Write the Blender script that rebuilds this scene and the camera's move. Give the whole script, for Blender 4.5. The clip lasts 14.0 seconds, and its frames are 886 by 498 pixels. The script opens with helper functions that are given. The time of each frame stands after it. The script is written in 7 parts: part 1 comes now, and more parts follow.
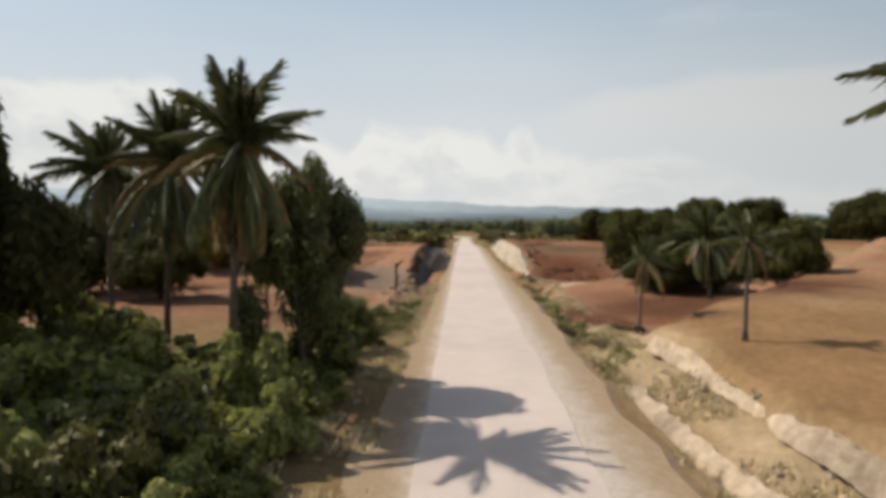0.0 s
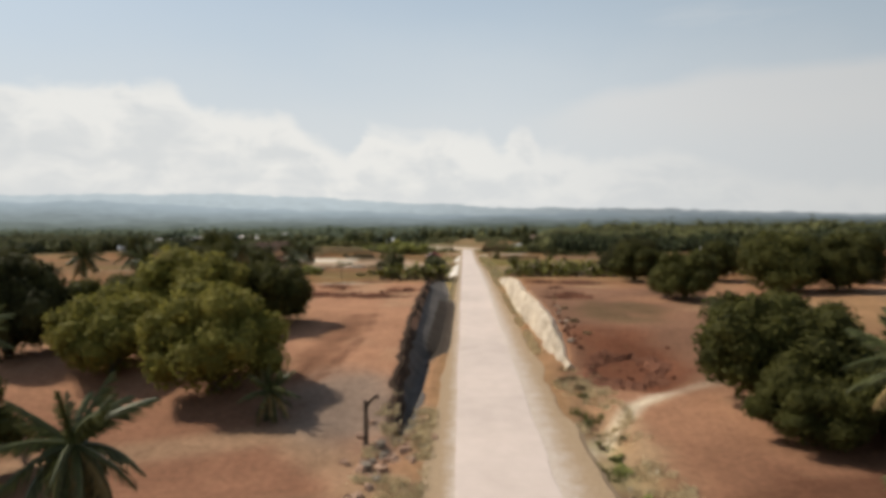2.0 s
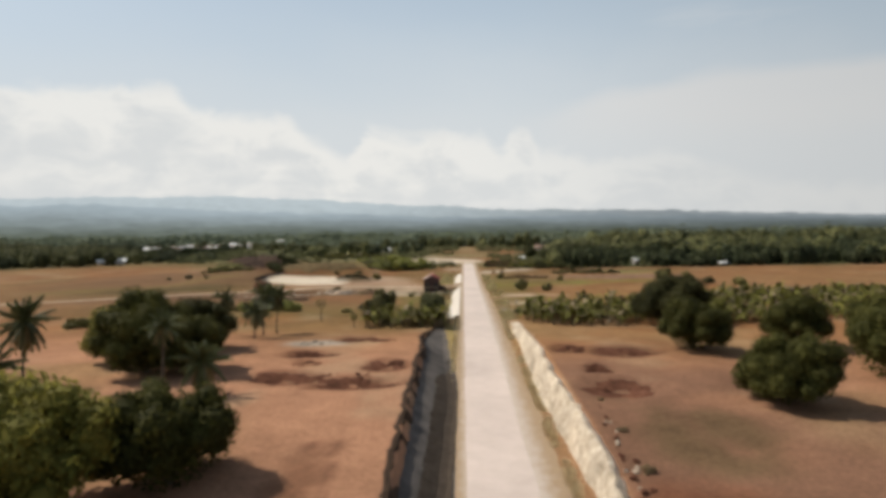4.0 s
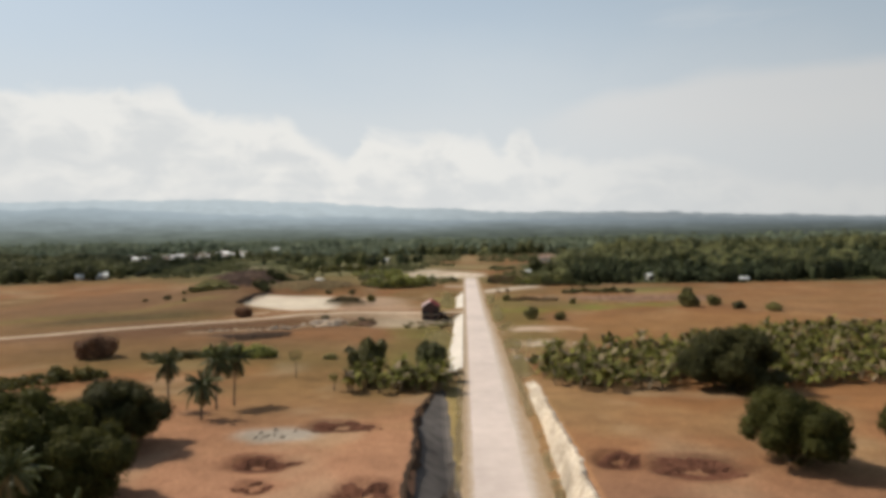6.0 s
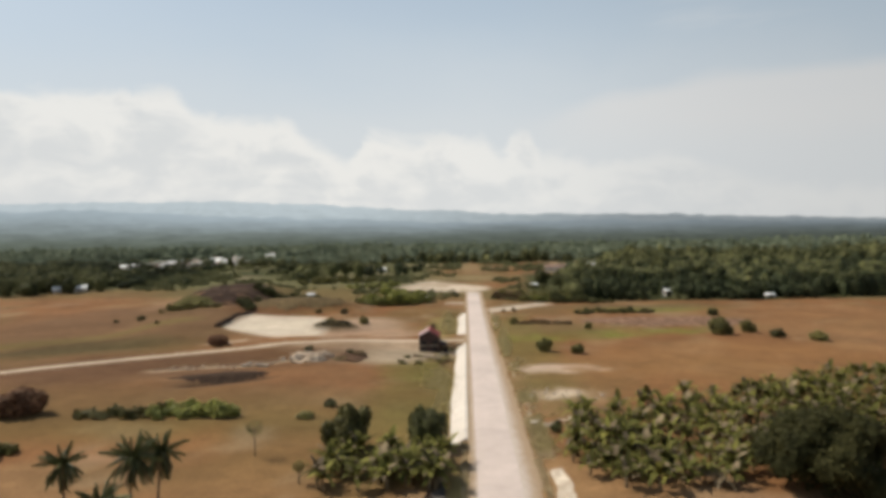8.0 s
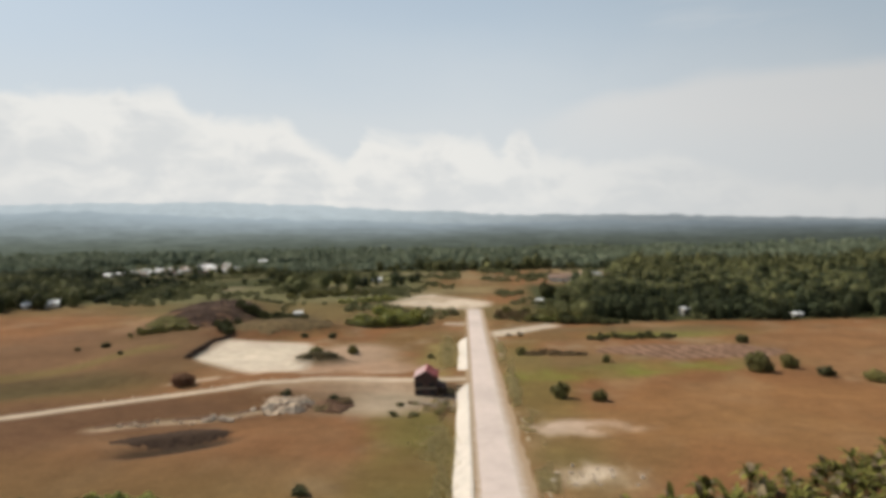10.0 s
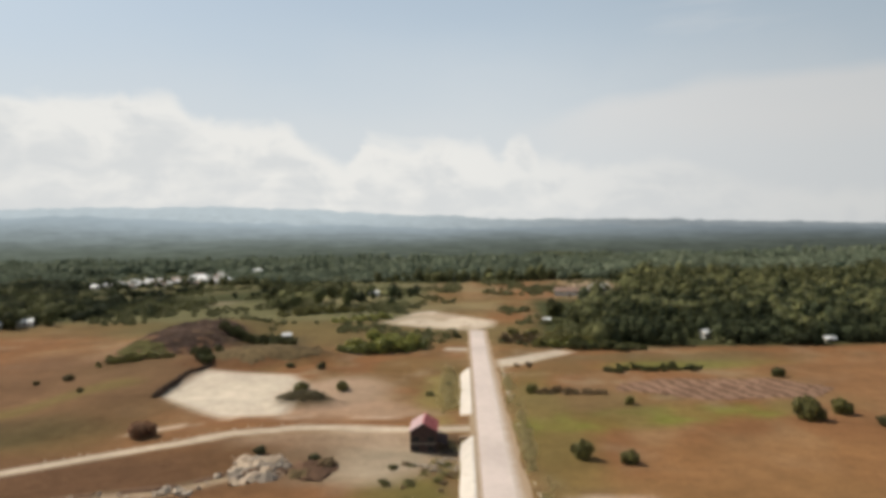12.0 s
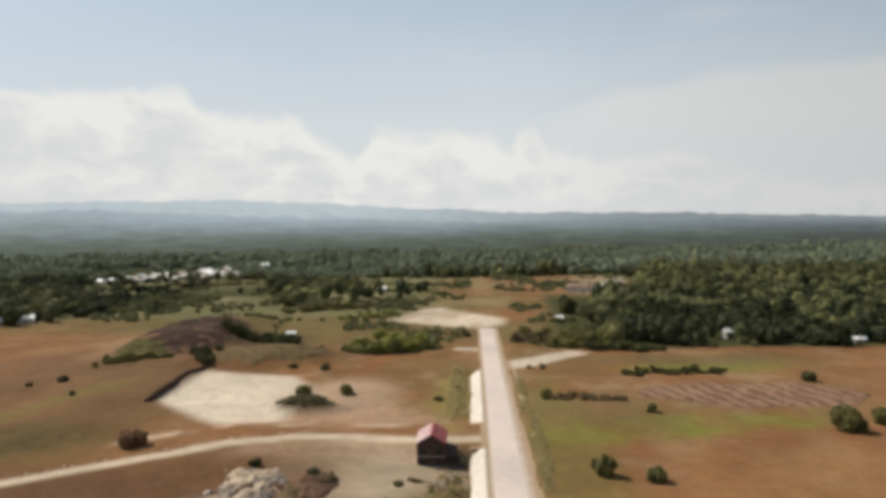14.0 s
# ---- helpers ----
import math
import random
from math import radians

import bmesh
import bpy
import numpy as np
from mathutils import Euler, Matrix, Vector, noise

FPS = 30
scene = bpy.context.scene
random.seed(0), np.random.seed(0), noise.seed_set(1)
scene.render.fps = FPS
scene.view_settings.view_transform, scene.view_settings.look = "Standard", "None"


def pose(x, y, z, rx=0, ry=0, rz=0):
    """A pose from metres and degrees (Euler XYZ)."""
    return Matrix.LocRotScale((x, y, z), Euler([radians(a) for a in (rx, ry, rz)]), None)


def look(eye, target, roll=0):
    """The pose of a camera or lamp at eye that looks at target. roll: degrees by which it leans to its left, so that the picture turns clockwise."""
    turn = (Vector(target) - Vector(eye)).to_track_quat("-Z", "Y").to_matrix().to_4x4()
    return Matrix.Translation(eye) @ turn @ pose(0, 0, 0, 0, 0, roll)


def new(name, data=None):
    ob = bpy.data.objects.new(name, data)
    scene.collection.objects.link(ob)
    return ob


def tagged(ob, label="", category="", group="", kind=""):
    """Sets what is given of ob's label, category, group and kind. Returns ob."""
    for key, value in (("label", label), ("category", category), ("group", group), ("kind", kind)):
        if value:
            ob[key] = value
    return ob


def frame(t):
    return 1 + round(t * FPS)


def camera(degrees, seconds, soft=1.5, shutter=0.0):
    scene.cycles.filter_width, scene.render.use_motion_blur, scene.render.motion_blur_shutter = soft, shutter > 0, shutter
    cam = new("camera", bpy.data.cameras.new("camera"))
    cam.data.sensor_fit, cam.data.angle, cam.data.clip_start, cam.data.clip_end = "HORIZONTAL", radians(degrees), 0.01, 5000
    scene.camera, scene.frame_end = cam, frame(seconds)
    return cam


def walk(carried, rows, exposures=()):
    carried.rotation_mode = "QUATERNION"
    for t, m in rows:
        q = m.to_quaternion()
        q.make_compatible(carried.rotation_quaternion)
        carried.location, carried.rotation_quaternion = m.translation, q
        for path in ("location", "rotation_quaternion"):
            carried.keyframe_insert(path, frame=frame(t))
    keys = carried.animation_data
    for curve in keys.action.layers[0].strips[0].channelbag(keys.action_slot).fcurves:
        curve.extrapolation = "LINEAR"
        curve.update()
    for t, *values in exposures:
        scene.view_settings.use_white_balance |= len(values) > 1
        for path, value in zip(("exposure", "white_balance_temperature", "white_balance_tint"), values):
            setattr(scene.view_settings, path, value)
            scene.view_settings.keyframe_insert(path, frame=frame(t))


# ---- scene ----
cam = camera(73.6, 14.0, soft=4.4)
METRES, EYE, TILT, LEAN, TURN = 150.0, 7.0, -2.6, 0.0, 1.9
ROWS = [
    (0.0, 0.0, 0.0, 0.0, 0.0, 0.0, -0.0),
    (0.5, -0.0004, 0.0423, 0.0134, 0.06, 0.07, 0.08),
    (1.0, -0.0005, 0.0786, 0.0249, 0.02, 0.06, 0.16),
    (1.5, -0.0004, 0.1216, 0.0375, 0.08, 0.12, 0.52),
    (2.0, 0.0003, 0.1597, 0.0487, 0.11, 0.15, 0.57),
    (2.5, 0.001, 0.2008, 0.0612, 0.13, 0.21, 0.62),
    (3.0, 0.0015, 0.2451, 0.0742, 0.11, 0.22, 0.65),
    (5.5, 0.0013, 0.4218, 0.1331, 0.09, 0.37, 0.96),
    (6.0, 0.002, 0.4629, 0.1442, 0.11, 0.43, 0.95),
    (6.5, 0.0031, 0.4987, 0.1537, 0.15, 0.51, 0.97),
    (7.0, 0.0034, 0.5389, 0.1637, 0.16, 0.52, 0.93),
    (7.5, 0.0037, 0.5742, 0.1727, 0.2, 0.56, 0.96),
    (8.0, 0.0035, 0.6113, 0.1829, 0.2, 0.56, 0.92),
    (10.5, 0.0023, 0.7955, 0.2385, -0.03, 0.55, 0.97),
    (11.0, 0.0024, 0.8286, 0.2485, -0.03, 0.53, 0.94),
    (11.5, 0.0027, 0.8664, 0.2598, -0.02, 0.87, 0.97),
    (12.0, 0.0026, 0.8983, 0.2672, 0.03, 0.92, 0.98),
    (12.5, 0.0027, 0.9224, 0.2695, 0.11, 0.9, 0.97),
    (13.0, 0.0026, 0.9412, 0.271, 0.14, 0.81, 0.93),
    (13.5, 0.0025, 0.9545, 0.2722, 0.26, 0.65, 0.91),
    (14.0, 0.0022, 0.9603, 0.2732, 0.91, 0.31, 0.93),
]
walk(cam, [(t, pose(0, 0, EYE, TILT, LEAN, TURN) @ pose(METRES * x, METRES * y, METRES * z, 90 + pitch, roll, yaw)) for t, x, y, z, yaw, pitch, roll in ROWS])

# ---- world and sun ----
SUN_EL, SUN_AZ = radians(47), Vector((-0.93, 0.36))      # the sun stands to the left and a little ahead
world = bpy.data.worlds.new("sky")
scene.world = world
world.use_nodes = True


def nodes_of(owner):
    t = owner.node_tree
    t.nodes.clear()

    def add(kind, **values):
        n = t.nodes.new(kind)
        for key, v in values.items():
            if key in n.inputs:
                n.inputs[key].default_value = v
        return n
    return t, add


def build_world():
    t, add = nodes_of(world)
    out, back = add("ShaderNodeOutputWorld"), add("ShaderNodeBackground", Strength=1.0)
    sky = add("ShaderNodeTexSky")
    sky.sky_type, sky.sun_disc = "NISHITA", False
    sky.sun_elevation, sky.sun_rotation = SUN_EL, math.atan2(SUN_AZ.x, SUN_AZ.y)
    sky.air_density, sky.dust_density, sky.altitude = 1.0, 2.2, 100
    dim = add("ShaderNodeVectorMath")
    dim.operation = "SCALE"
    dim.inputs["Scale"].default_value = 0.105
    t.links.new(sky.outputs[0], dim.inputs[0])
    veil = add("ShaderNodeMix")                           # thin high haze over the blue
    veil.data_type = "RGBA"
    veil.inputs[0].default_value = 0.72
    veil.inputs[7].default_value = (0.545, 0.635, 0.695, 1)
    t.links.new(dim.outputs[0], veil.inputs[6])
    coord = add("ShaderNodeTexCoord")
    split = add("ShaderNodeSeparateXYZ")
    t.links.new(coord.outputs["Generated"], split.inputs[0])
    thin = add("ShaderNodeMapRange")                      # the haze thins out overhead
    for k, v in zip(("From Min", "From Max", "To Min", "To Max"), (0.30, 0.80, 0.72, 0.22)):
        thin.inputs[k].default_value = v
    t.links.new(split.outputs["Z"], thin.inputs["Value"])
    t.links.new(thin.outputs[0], veil.inputs[0])
    def span(value, a, b, lo=0.0, hi=1.0, soft=True):
        n = add("ShaderNodeMapRange")
        n.interpolation_type = "SMOOTHSTEP" if soft else "LINEAR"
        for k, v in zip(("From Min", "From Max", "To Min", "To Max"), (a, b, lo, hi)):
            n.inputs[k].default_value = v
        t.links.new(value, n.inputs["Value"])
        return n.outputs[0]

    def sums(op, a, b, c=None):
        n = add("ShaderNodeMath")
        n.operation = op
        for i, v in enumerate((a, b, c)):
            if v is None:
                continue
            if isinstance(v, (int, float)):
                n.inputs[i].default_value = v
            else:
                t.links.new(v, n.inputs[i])
        return n.outputs[0]

    def blend(fac, a, b):
        n = add("ShaderNodeMix")
        n.data_type = "RGBA"
        for i, v in ((0, fac), (6, a), (7, b)):
            if isinstance(v, (tuple, float)):
                n.inputs[i].default_value = v
            else:
                t.links.new(v, n.inputs[i])
        return n.outputs[2]

    def noise(size, flat, shift, detail=7.0, rough=0.55, twist=0.2):
        m = add("ShaderNodeMapping")
        m.inputs["Scale"].default_value = (1.0, 1.0, flat)
        m.inputs["Location"].default_value = shift
        t.links.new(coord.outputs["Generated"], m.inputs[0])
        n = add("ShaderNodeTexNoise", Scale=size, Detail=detail, Roughness=rough, Distortion=twist)
        t.links.new(m.outputs[0], n.inputs["Vector"])
        return sums("SUBTRACT", n.outputs["Fac"], 0.5)

    # bearing and steepness of each direction, as slopes
    ahead = sums("MAXIMUM", sums("ABSOLUTE", split.outputs["Y"], 0.0), 0.25)
    u, v = sums("DIVIDE", split.outputs["X"], ahead), sums("DIVIDE", split.outputs["Z"], ahead)
    soft_noise, puff, fine = noise(3.2, 2.4, (1.7, 2.4, 0.3)), noise(13.0, 1.4, (0.35, 0.9, 0.1), 8.0, 0.6, 0.5), noise(6.0, 3.2, (4.1, 0.2, 1.3), 7.0, 0.55, 0.4)
    sky_now = blend(span(sums("MULTIPLY_ADD", soft_noise, 0.10, v), 0.40, 0.11, 0.0, 0.92), veil.outputs[2], (0.655, 0.685, 0.70, 1.0))

    def skyline(stops, bend):
        """Height of a cloud bank's top by bearing, from u = -0.8 to 0.8, in fifths of a slope."""
        r = add("ShaderNodeValToRGB")
        r.color_ramp.interpolation = "EASE"
        while len(r.color_ramp.elements) < len(stops):
            r.color_ramp.elements.new(0.5)
        for e, (x, h) in zip(r.color_ramp.elements, stops):
            e.position, e.color = (x + 0.8) / 1.6, (h, h, h, 1.0)
        t.links.new(span(sums("MULTIPLY_ADD", puff, bend, u), -0.8, 0.8, 0.0, 1.0, False), r.inputs[0])
        return r.outputs[0]

    # a soft bank that climbs away from the sun
    veil_top = skyline([(-0.1, 0.12), (0.125, 0.185), (0.27, 0.22), (0.45, 0.252), (0.75, 0.268)], 0.02)
    f = span(sums("SUBTRACT", sums("MULTIPLY_ADD", fine, 0.03, veil_top), v), -0.012, 0.022, 0.0, 0.62)
    f = sums("MULTIPLY", f, span(u, 0.02, 0.28))
    f = sums("MULTIPLY", f, span(sums("MULTIPLY_ADD", soft_noise, 0.2, v), 0.09, 0.22, 0.35, 1.0))
    sky_now = blend(f, sky_now, (0.735, 0.72, 0.70, 1.0))
    # wisps high on that side
    f = sums("MULTIPLY", span(noise(3.0, 7.0, (2.0, 7.7, 0.4)), 0.04, 0.22, 0.0, 0.3), span(u, 0.1, 0.5))
    sky_now = blend(f, sky_now, (0.71, 0.715, 0.715, 1.0))
    # heaped clouds with bright tops along the horizon
    top = skyline([(-0.78, 0.25), (-0.5, 0.243), (-0.45, 0.205), (-0.3, 0.19), (-0.25, 0.15), (-0.2, 0.125), (-0.16, 0.17), (-0.075, 0.15), (-0.03, 0.158), (0.03, 0.155),
                   (0.06, 0.132), (0.085, 0.158), (0.11, 0.155), (0.13, 0.12), (0.17, 0.122), (0.27, 0.11), (0.36, 0.118), (0.42, 0.09), (0.5, 0.065), (0.75, 0.07)], 0.05)
    depth = sums("SUBTRACT", sums("MULTIPLY_ADD", puff, 0.06, sums("MULTIPLY_ADD", fine, 0.055, top)), v)
    edge = sums("MULTIPLY", span(depth, -0.01, 0.022), span(u, -0.1, 0.5, 0.85, 0.35))
    shade = sums("ADD", span(depth, 0.005, 0.09, 0.0, 0.75), sums("MULTIPLY", sums("ADD", fine, puff), 2.2))
    lit = blend(span(shade, 0.0, 1.0), (0.83, 0.815, 0.775, 1.0), (0.675, 0.685, 0.68, 1.0))
    sky_now = blend(edge, sky_now, lit)
    # the sky is brighter on the sun's side
    dusk = add("ShaderNodeMapRange")
    dusk.interpolation_type = "SMOOTHSTEP"
    for k, v in zip(("From Min", "From Max", "To Min", "To Max"), (0.0, 0.75, 1.0, 0.81)):
        dusk.inputs[k].default_value = v
    t.links.new(split.outputs["X"], dusk.inputs["Value"])
    turned = add("ShaderNodeVectorMath")
    turned.operation = "SCALE"
    t.links.new(sky_now, turned.inputs[0])
    t.links.new(dusk.outputs[0], turned.inputs["Scale"])
    t.links.new(turned.outputs[0], back.inputs[0])
    t.links.new(back.outputs[0], out.inputs[0])


build_world()
sun = new("sun", bpy.data.lights.new("sun", "SUN"))
sun.data.energy, sun.data.angle, sun.data.color = 5.0, radians(0.55), (1.0, 0.915, 0.785)
toward = Vector((SUN_AZ.x * math.cos(SUN_EL), SUN_AZ.y * math.cos(SUN_EL), math.sin(SUN_EL)))
sun.matrix_world = look(toward * 100, (0, 0, 0))
scene.view_settings.exposure = 0.04


# ---- materials ----
def material(name, low, high, scale=1.0, rough=0.9, bump=0.3, bump_scale=None, big=0.0, island=0.0, metal=0.0, leaf=0.0, spec=0.3):
    """Two tones mixed by noise of that size per metre, large stains and a fine relief; island: how far single leaves or objects differ."""
    m = bpy.data.materials.new(name)
    m.use_nodes = True
    t, add = nodes_of(m)
    out, bsdf = add("ShaderNodeOutputMaterial"), add("ShaderNodeBsdfPrincipled", Roughness=rough, Metallic=metal)
    bsdf.inputs["Specular IOR Level"].default_value = min(spec, 0.04) if rough >= 0.9 else spec
    coord = add("ShaderNodeTexCoord")
    fine = add("ShaderNodeTexNoise", Scale=scale, Detail=5.0, Roughness=0.65)
    t.links.new(coord.outputs["Object"], fine.inputs["Vector"])
    level = add("ShaderNodeMapRange")
    for k, v in zip(("From Min", "From Max"), (0.3, 0.7)):
        level.inputs[k].default_value = v
    t.links.new(fine.outputs["Fac"], level.inputs["Value"])
    mix = add("ShaderNodeMix")
    mix.data_type = "RGBA"
    mix.inputs[6].default_value, mix.inputs[7].default_value = (*low, 1), (*high, 1)
    t.links.new(level.outputs[0], mix.inputs[0])
    colour = mix.outputs[2]
    if big:
        stain = add("ShaderNodeTexNoise", Scale=scale * 0.13, Detail=3.0)
        t.links.new(coord.outputs["Object"], stain.inputs["Vector"])
        k = add("ShaderNodeMapRange")
        for key, v in zip(("From Min", "From Max", "To Min", "To Max"), (0.3, 0.7, 1 - big, 1 + big)):
            k.inputs[key].default_value = v
        t.links.new(stain.outputs["Fac"], k.inputs["Value"])
        s = add("ShaderNodeVectorMath")
        s.operation = "SCALE"
        t.links.new(colour, s.inputs[0])
        t.links.new(k.outputs[0], s.inputs["Scale"])
        colour = s.outputs[0]
    if island:
        rnd = add("ShaderNodeNewGeometry").outputs["Random Per Island"]
        k = add("ShaderNodeMapRange")
        for key, v in zip(("To Min", "To Max"), (1 - island, 1 + island)):
            k.inputs[key].default_value = v
        t.links.new(rnd, k.inputs["Value"])
        s = add("ShaderNodeVectorMath")
        s.operation = "SCALE"
        t.links.new(colour, s.inputs[0])
        t.links.new(k.outputs[0], s.inputs["Scale"])
        colour = s.outputs[0]
        each = add("ShaderNodeObjectInfo").outputs["Random"]
        k = add("ShaderNodeMapRange")
        for key, v in zip(("To Min", "To Max"), (1 - island * 0.6, 1 + island * 0.6)):
            k.inputs[key].default_value = v
        t.links.new(each, k.inputs["Value"])
        s = add("ShaderNodeVectorMath")
        s.operation = "SCALE"
        t.links.new(colour, s.inputs[0])
        t.links.new(k.outputs[0], s.inputs["Scale"])
        colour = s.outputs[0]
    t.links.new(colour, bsdf.inputs["Base Color"])
    if bump:
        grain = add("ShaderNodeTexNoise", Scale=bump_scale or scale * 3, Detail=4.0)
        t.links.new(coord.outputs["Object"], grain.inputs["Vector"])
        b = add("ShaderNodeBump", Strength=bump, Distance=0.1)
        t.links.new(grain.outputs["Fac"], b.inputs["Height"])
        t.links.new(b.outputs[0], bsdf.inputs["Normal"])
    if leaf:
        thin = add("ShaderNodeBsdfTranslucent")
        t.links.new(colour, thin.inputs[0])
        both = add("ShaderNodeMixShader", Fac=leaf)
        t.links.new(bsdf.outputs[0], both.inputs[1])
        t.links.new(thin.outputs[0], both.inputs[2])
        t.links.new(both.outputs[0], out.inputs[0])
    else:
        t.links.new(bsdf.outputs[0], out.inputs[0])
    return m


def ground_material():
    """The sheet's own colours (soil, dry grass, chalk) broken up by noise of three sizes."""
    m = bpy.data.materials.new("dry_ground")
    m.use_nodes = True
    t, add = nodes_of(m)
    out, bsdf = add("ShaderNodeOutputMaterial"), add("ShaderNodeBsdfPrincipled", Roughness=0.95)
    bsdf.inputs["Specular IOR Level"].default_value = 0.03
    coord, attr = add("ShaderNodeTexCoord"), add("ShaderNodeAttribute")
    attr.attribute_name = "soil"
    colour = attr.outputs["Color"]
    for scale, low, high in ((0.05, 0.80, 1.16), (0.33, 0.85, 1.13), (2.6, 0.80, 1.20)):
        n = add("ShaderNodeTexNoise", Scale=scale, Detail=5.0, Roughness=0.65)
        t.links.new(coord.outputs["Object"], n.inputs["Vector"])
        k = add("ShaderNodeMapRange")
        for key, v in zip(("From Min", "From Max", "To Min", "To Max"), (0.3, 0.7, low, high)):
            k.inputs[key].default_value = v
        t.links.new(n.outputs["Fac"], k.inputs["Value"])
        s = add("ShaderNodeVectorMath")
        s.operation = "SCALE"
        t.links.new(colour, s.inputs[0])
        t.links.new(k.outputs[0], s.inputs["Scale"])
        colour = s.outputs[0]
    # tufts of straw-coloured dry grass
    n = add("ShaderNodeTexNoise", Scale=0.9, Detail=6.0, Roughness=0.75)
    t.links.new(coord.outputs["Object"], n.inputs["Vector"])
    k = add("ShaderNodeMapRange")
    for key, v in zip(("From Min", "From Max", "To Min", "To Max"), (0.55, 0.78, 0.0, 0.25)):
        k.inputs[key].default_value = v
    t.links.new(n.outputs["Fac"], k.inputs["Value"])
    mix = add("ShaderNodeMix")
    mix.data_type = "RGBA"
    mix.inputs[7].default_value = (0.20, 0.14, 0.07, 1)
    t.links.new(k.outputs[0], mix.inputs[0])
    t.links.new(colour, mix.inputs[6])
    t.links.new(mix.outputs[2], bsdf.inputs["Base Color"])
    grain = add("ShaderNodeTexNoise", Scale=1.6, Detail=6.0, Roughness=0.7)
    t.links.new(coord.outputs["Object"], grain.inputs["Vector"])
    b = add("ShaderNodeBump", Strength=0.55, Distance=0.35)
    t.links.new(grain.outputs["Fac"], b.inputs["Height"])
    t.links.new(b.outputs[0], bsdf.inputs["Normal"])
    t.links.new(bsdf.outputs[0], out.inputs[0])
    return m


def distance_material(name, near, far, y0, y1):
    """A far backdrop with haze painted in as glow, from its near foot to its far crest."""
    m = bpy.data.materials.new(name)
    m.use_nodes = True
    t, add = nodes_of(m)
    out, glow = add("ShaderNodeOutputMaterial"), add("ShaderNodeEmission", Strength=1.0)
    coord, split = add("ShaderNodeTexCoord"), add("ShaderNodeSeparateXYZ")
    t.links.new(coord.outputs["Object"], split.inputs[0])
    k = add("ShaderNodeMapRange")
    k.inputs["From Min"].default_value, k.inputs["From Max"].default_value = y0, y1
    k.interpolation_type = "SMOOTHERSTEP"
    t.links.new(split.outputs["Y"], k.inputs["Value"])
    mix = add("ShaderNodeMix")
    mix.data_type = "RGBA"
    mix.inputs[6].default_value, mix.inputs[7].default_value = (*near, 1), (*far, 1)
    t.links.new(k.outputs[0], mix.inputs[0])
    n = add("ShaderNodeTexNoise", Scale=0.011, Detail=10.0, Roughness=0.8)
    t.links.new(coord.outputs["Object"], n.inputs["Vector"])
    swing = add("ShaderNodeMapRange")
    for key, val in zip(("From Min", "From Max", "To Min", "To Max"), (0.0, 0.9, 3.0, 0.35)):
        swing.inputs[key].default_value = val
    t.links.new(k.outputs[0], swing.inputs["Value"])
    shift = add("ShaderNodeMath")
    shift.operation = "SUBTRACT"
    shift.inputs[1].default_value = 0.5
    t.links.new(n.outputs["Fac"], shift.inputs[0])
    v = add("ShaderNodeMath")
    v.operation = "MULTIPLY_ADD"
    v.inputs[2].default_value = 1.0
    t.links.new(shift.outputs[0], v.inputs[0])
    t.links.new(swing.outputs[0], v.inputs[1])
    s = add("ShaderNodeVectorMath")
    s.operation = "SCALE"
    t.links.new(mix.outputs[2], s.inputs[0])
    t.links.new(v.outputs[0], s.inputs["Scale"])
    # the painted haze glows less on the side away from the sun
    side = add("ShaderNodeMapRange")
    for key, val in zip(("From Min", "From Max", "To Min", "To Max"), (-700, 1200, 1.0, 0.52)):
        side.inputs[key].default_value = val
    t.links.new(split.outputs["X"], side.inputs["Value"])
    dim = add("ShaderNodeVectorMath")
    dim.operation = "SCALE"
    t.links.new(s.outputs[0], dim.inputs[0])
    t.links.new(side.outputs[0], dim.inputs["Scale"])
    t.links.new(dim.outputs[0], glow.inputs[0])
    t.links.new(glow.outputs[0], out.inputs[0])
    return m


GROUND = ground_material()
CONCRETE = material("pale_concrete", (0.418, 0.350, 0.308), (0.485, 0.408, 0.366), 0.5, 0.85, 0.15, 9, big=0.1)


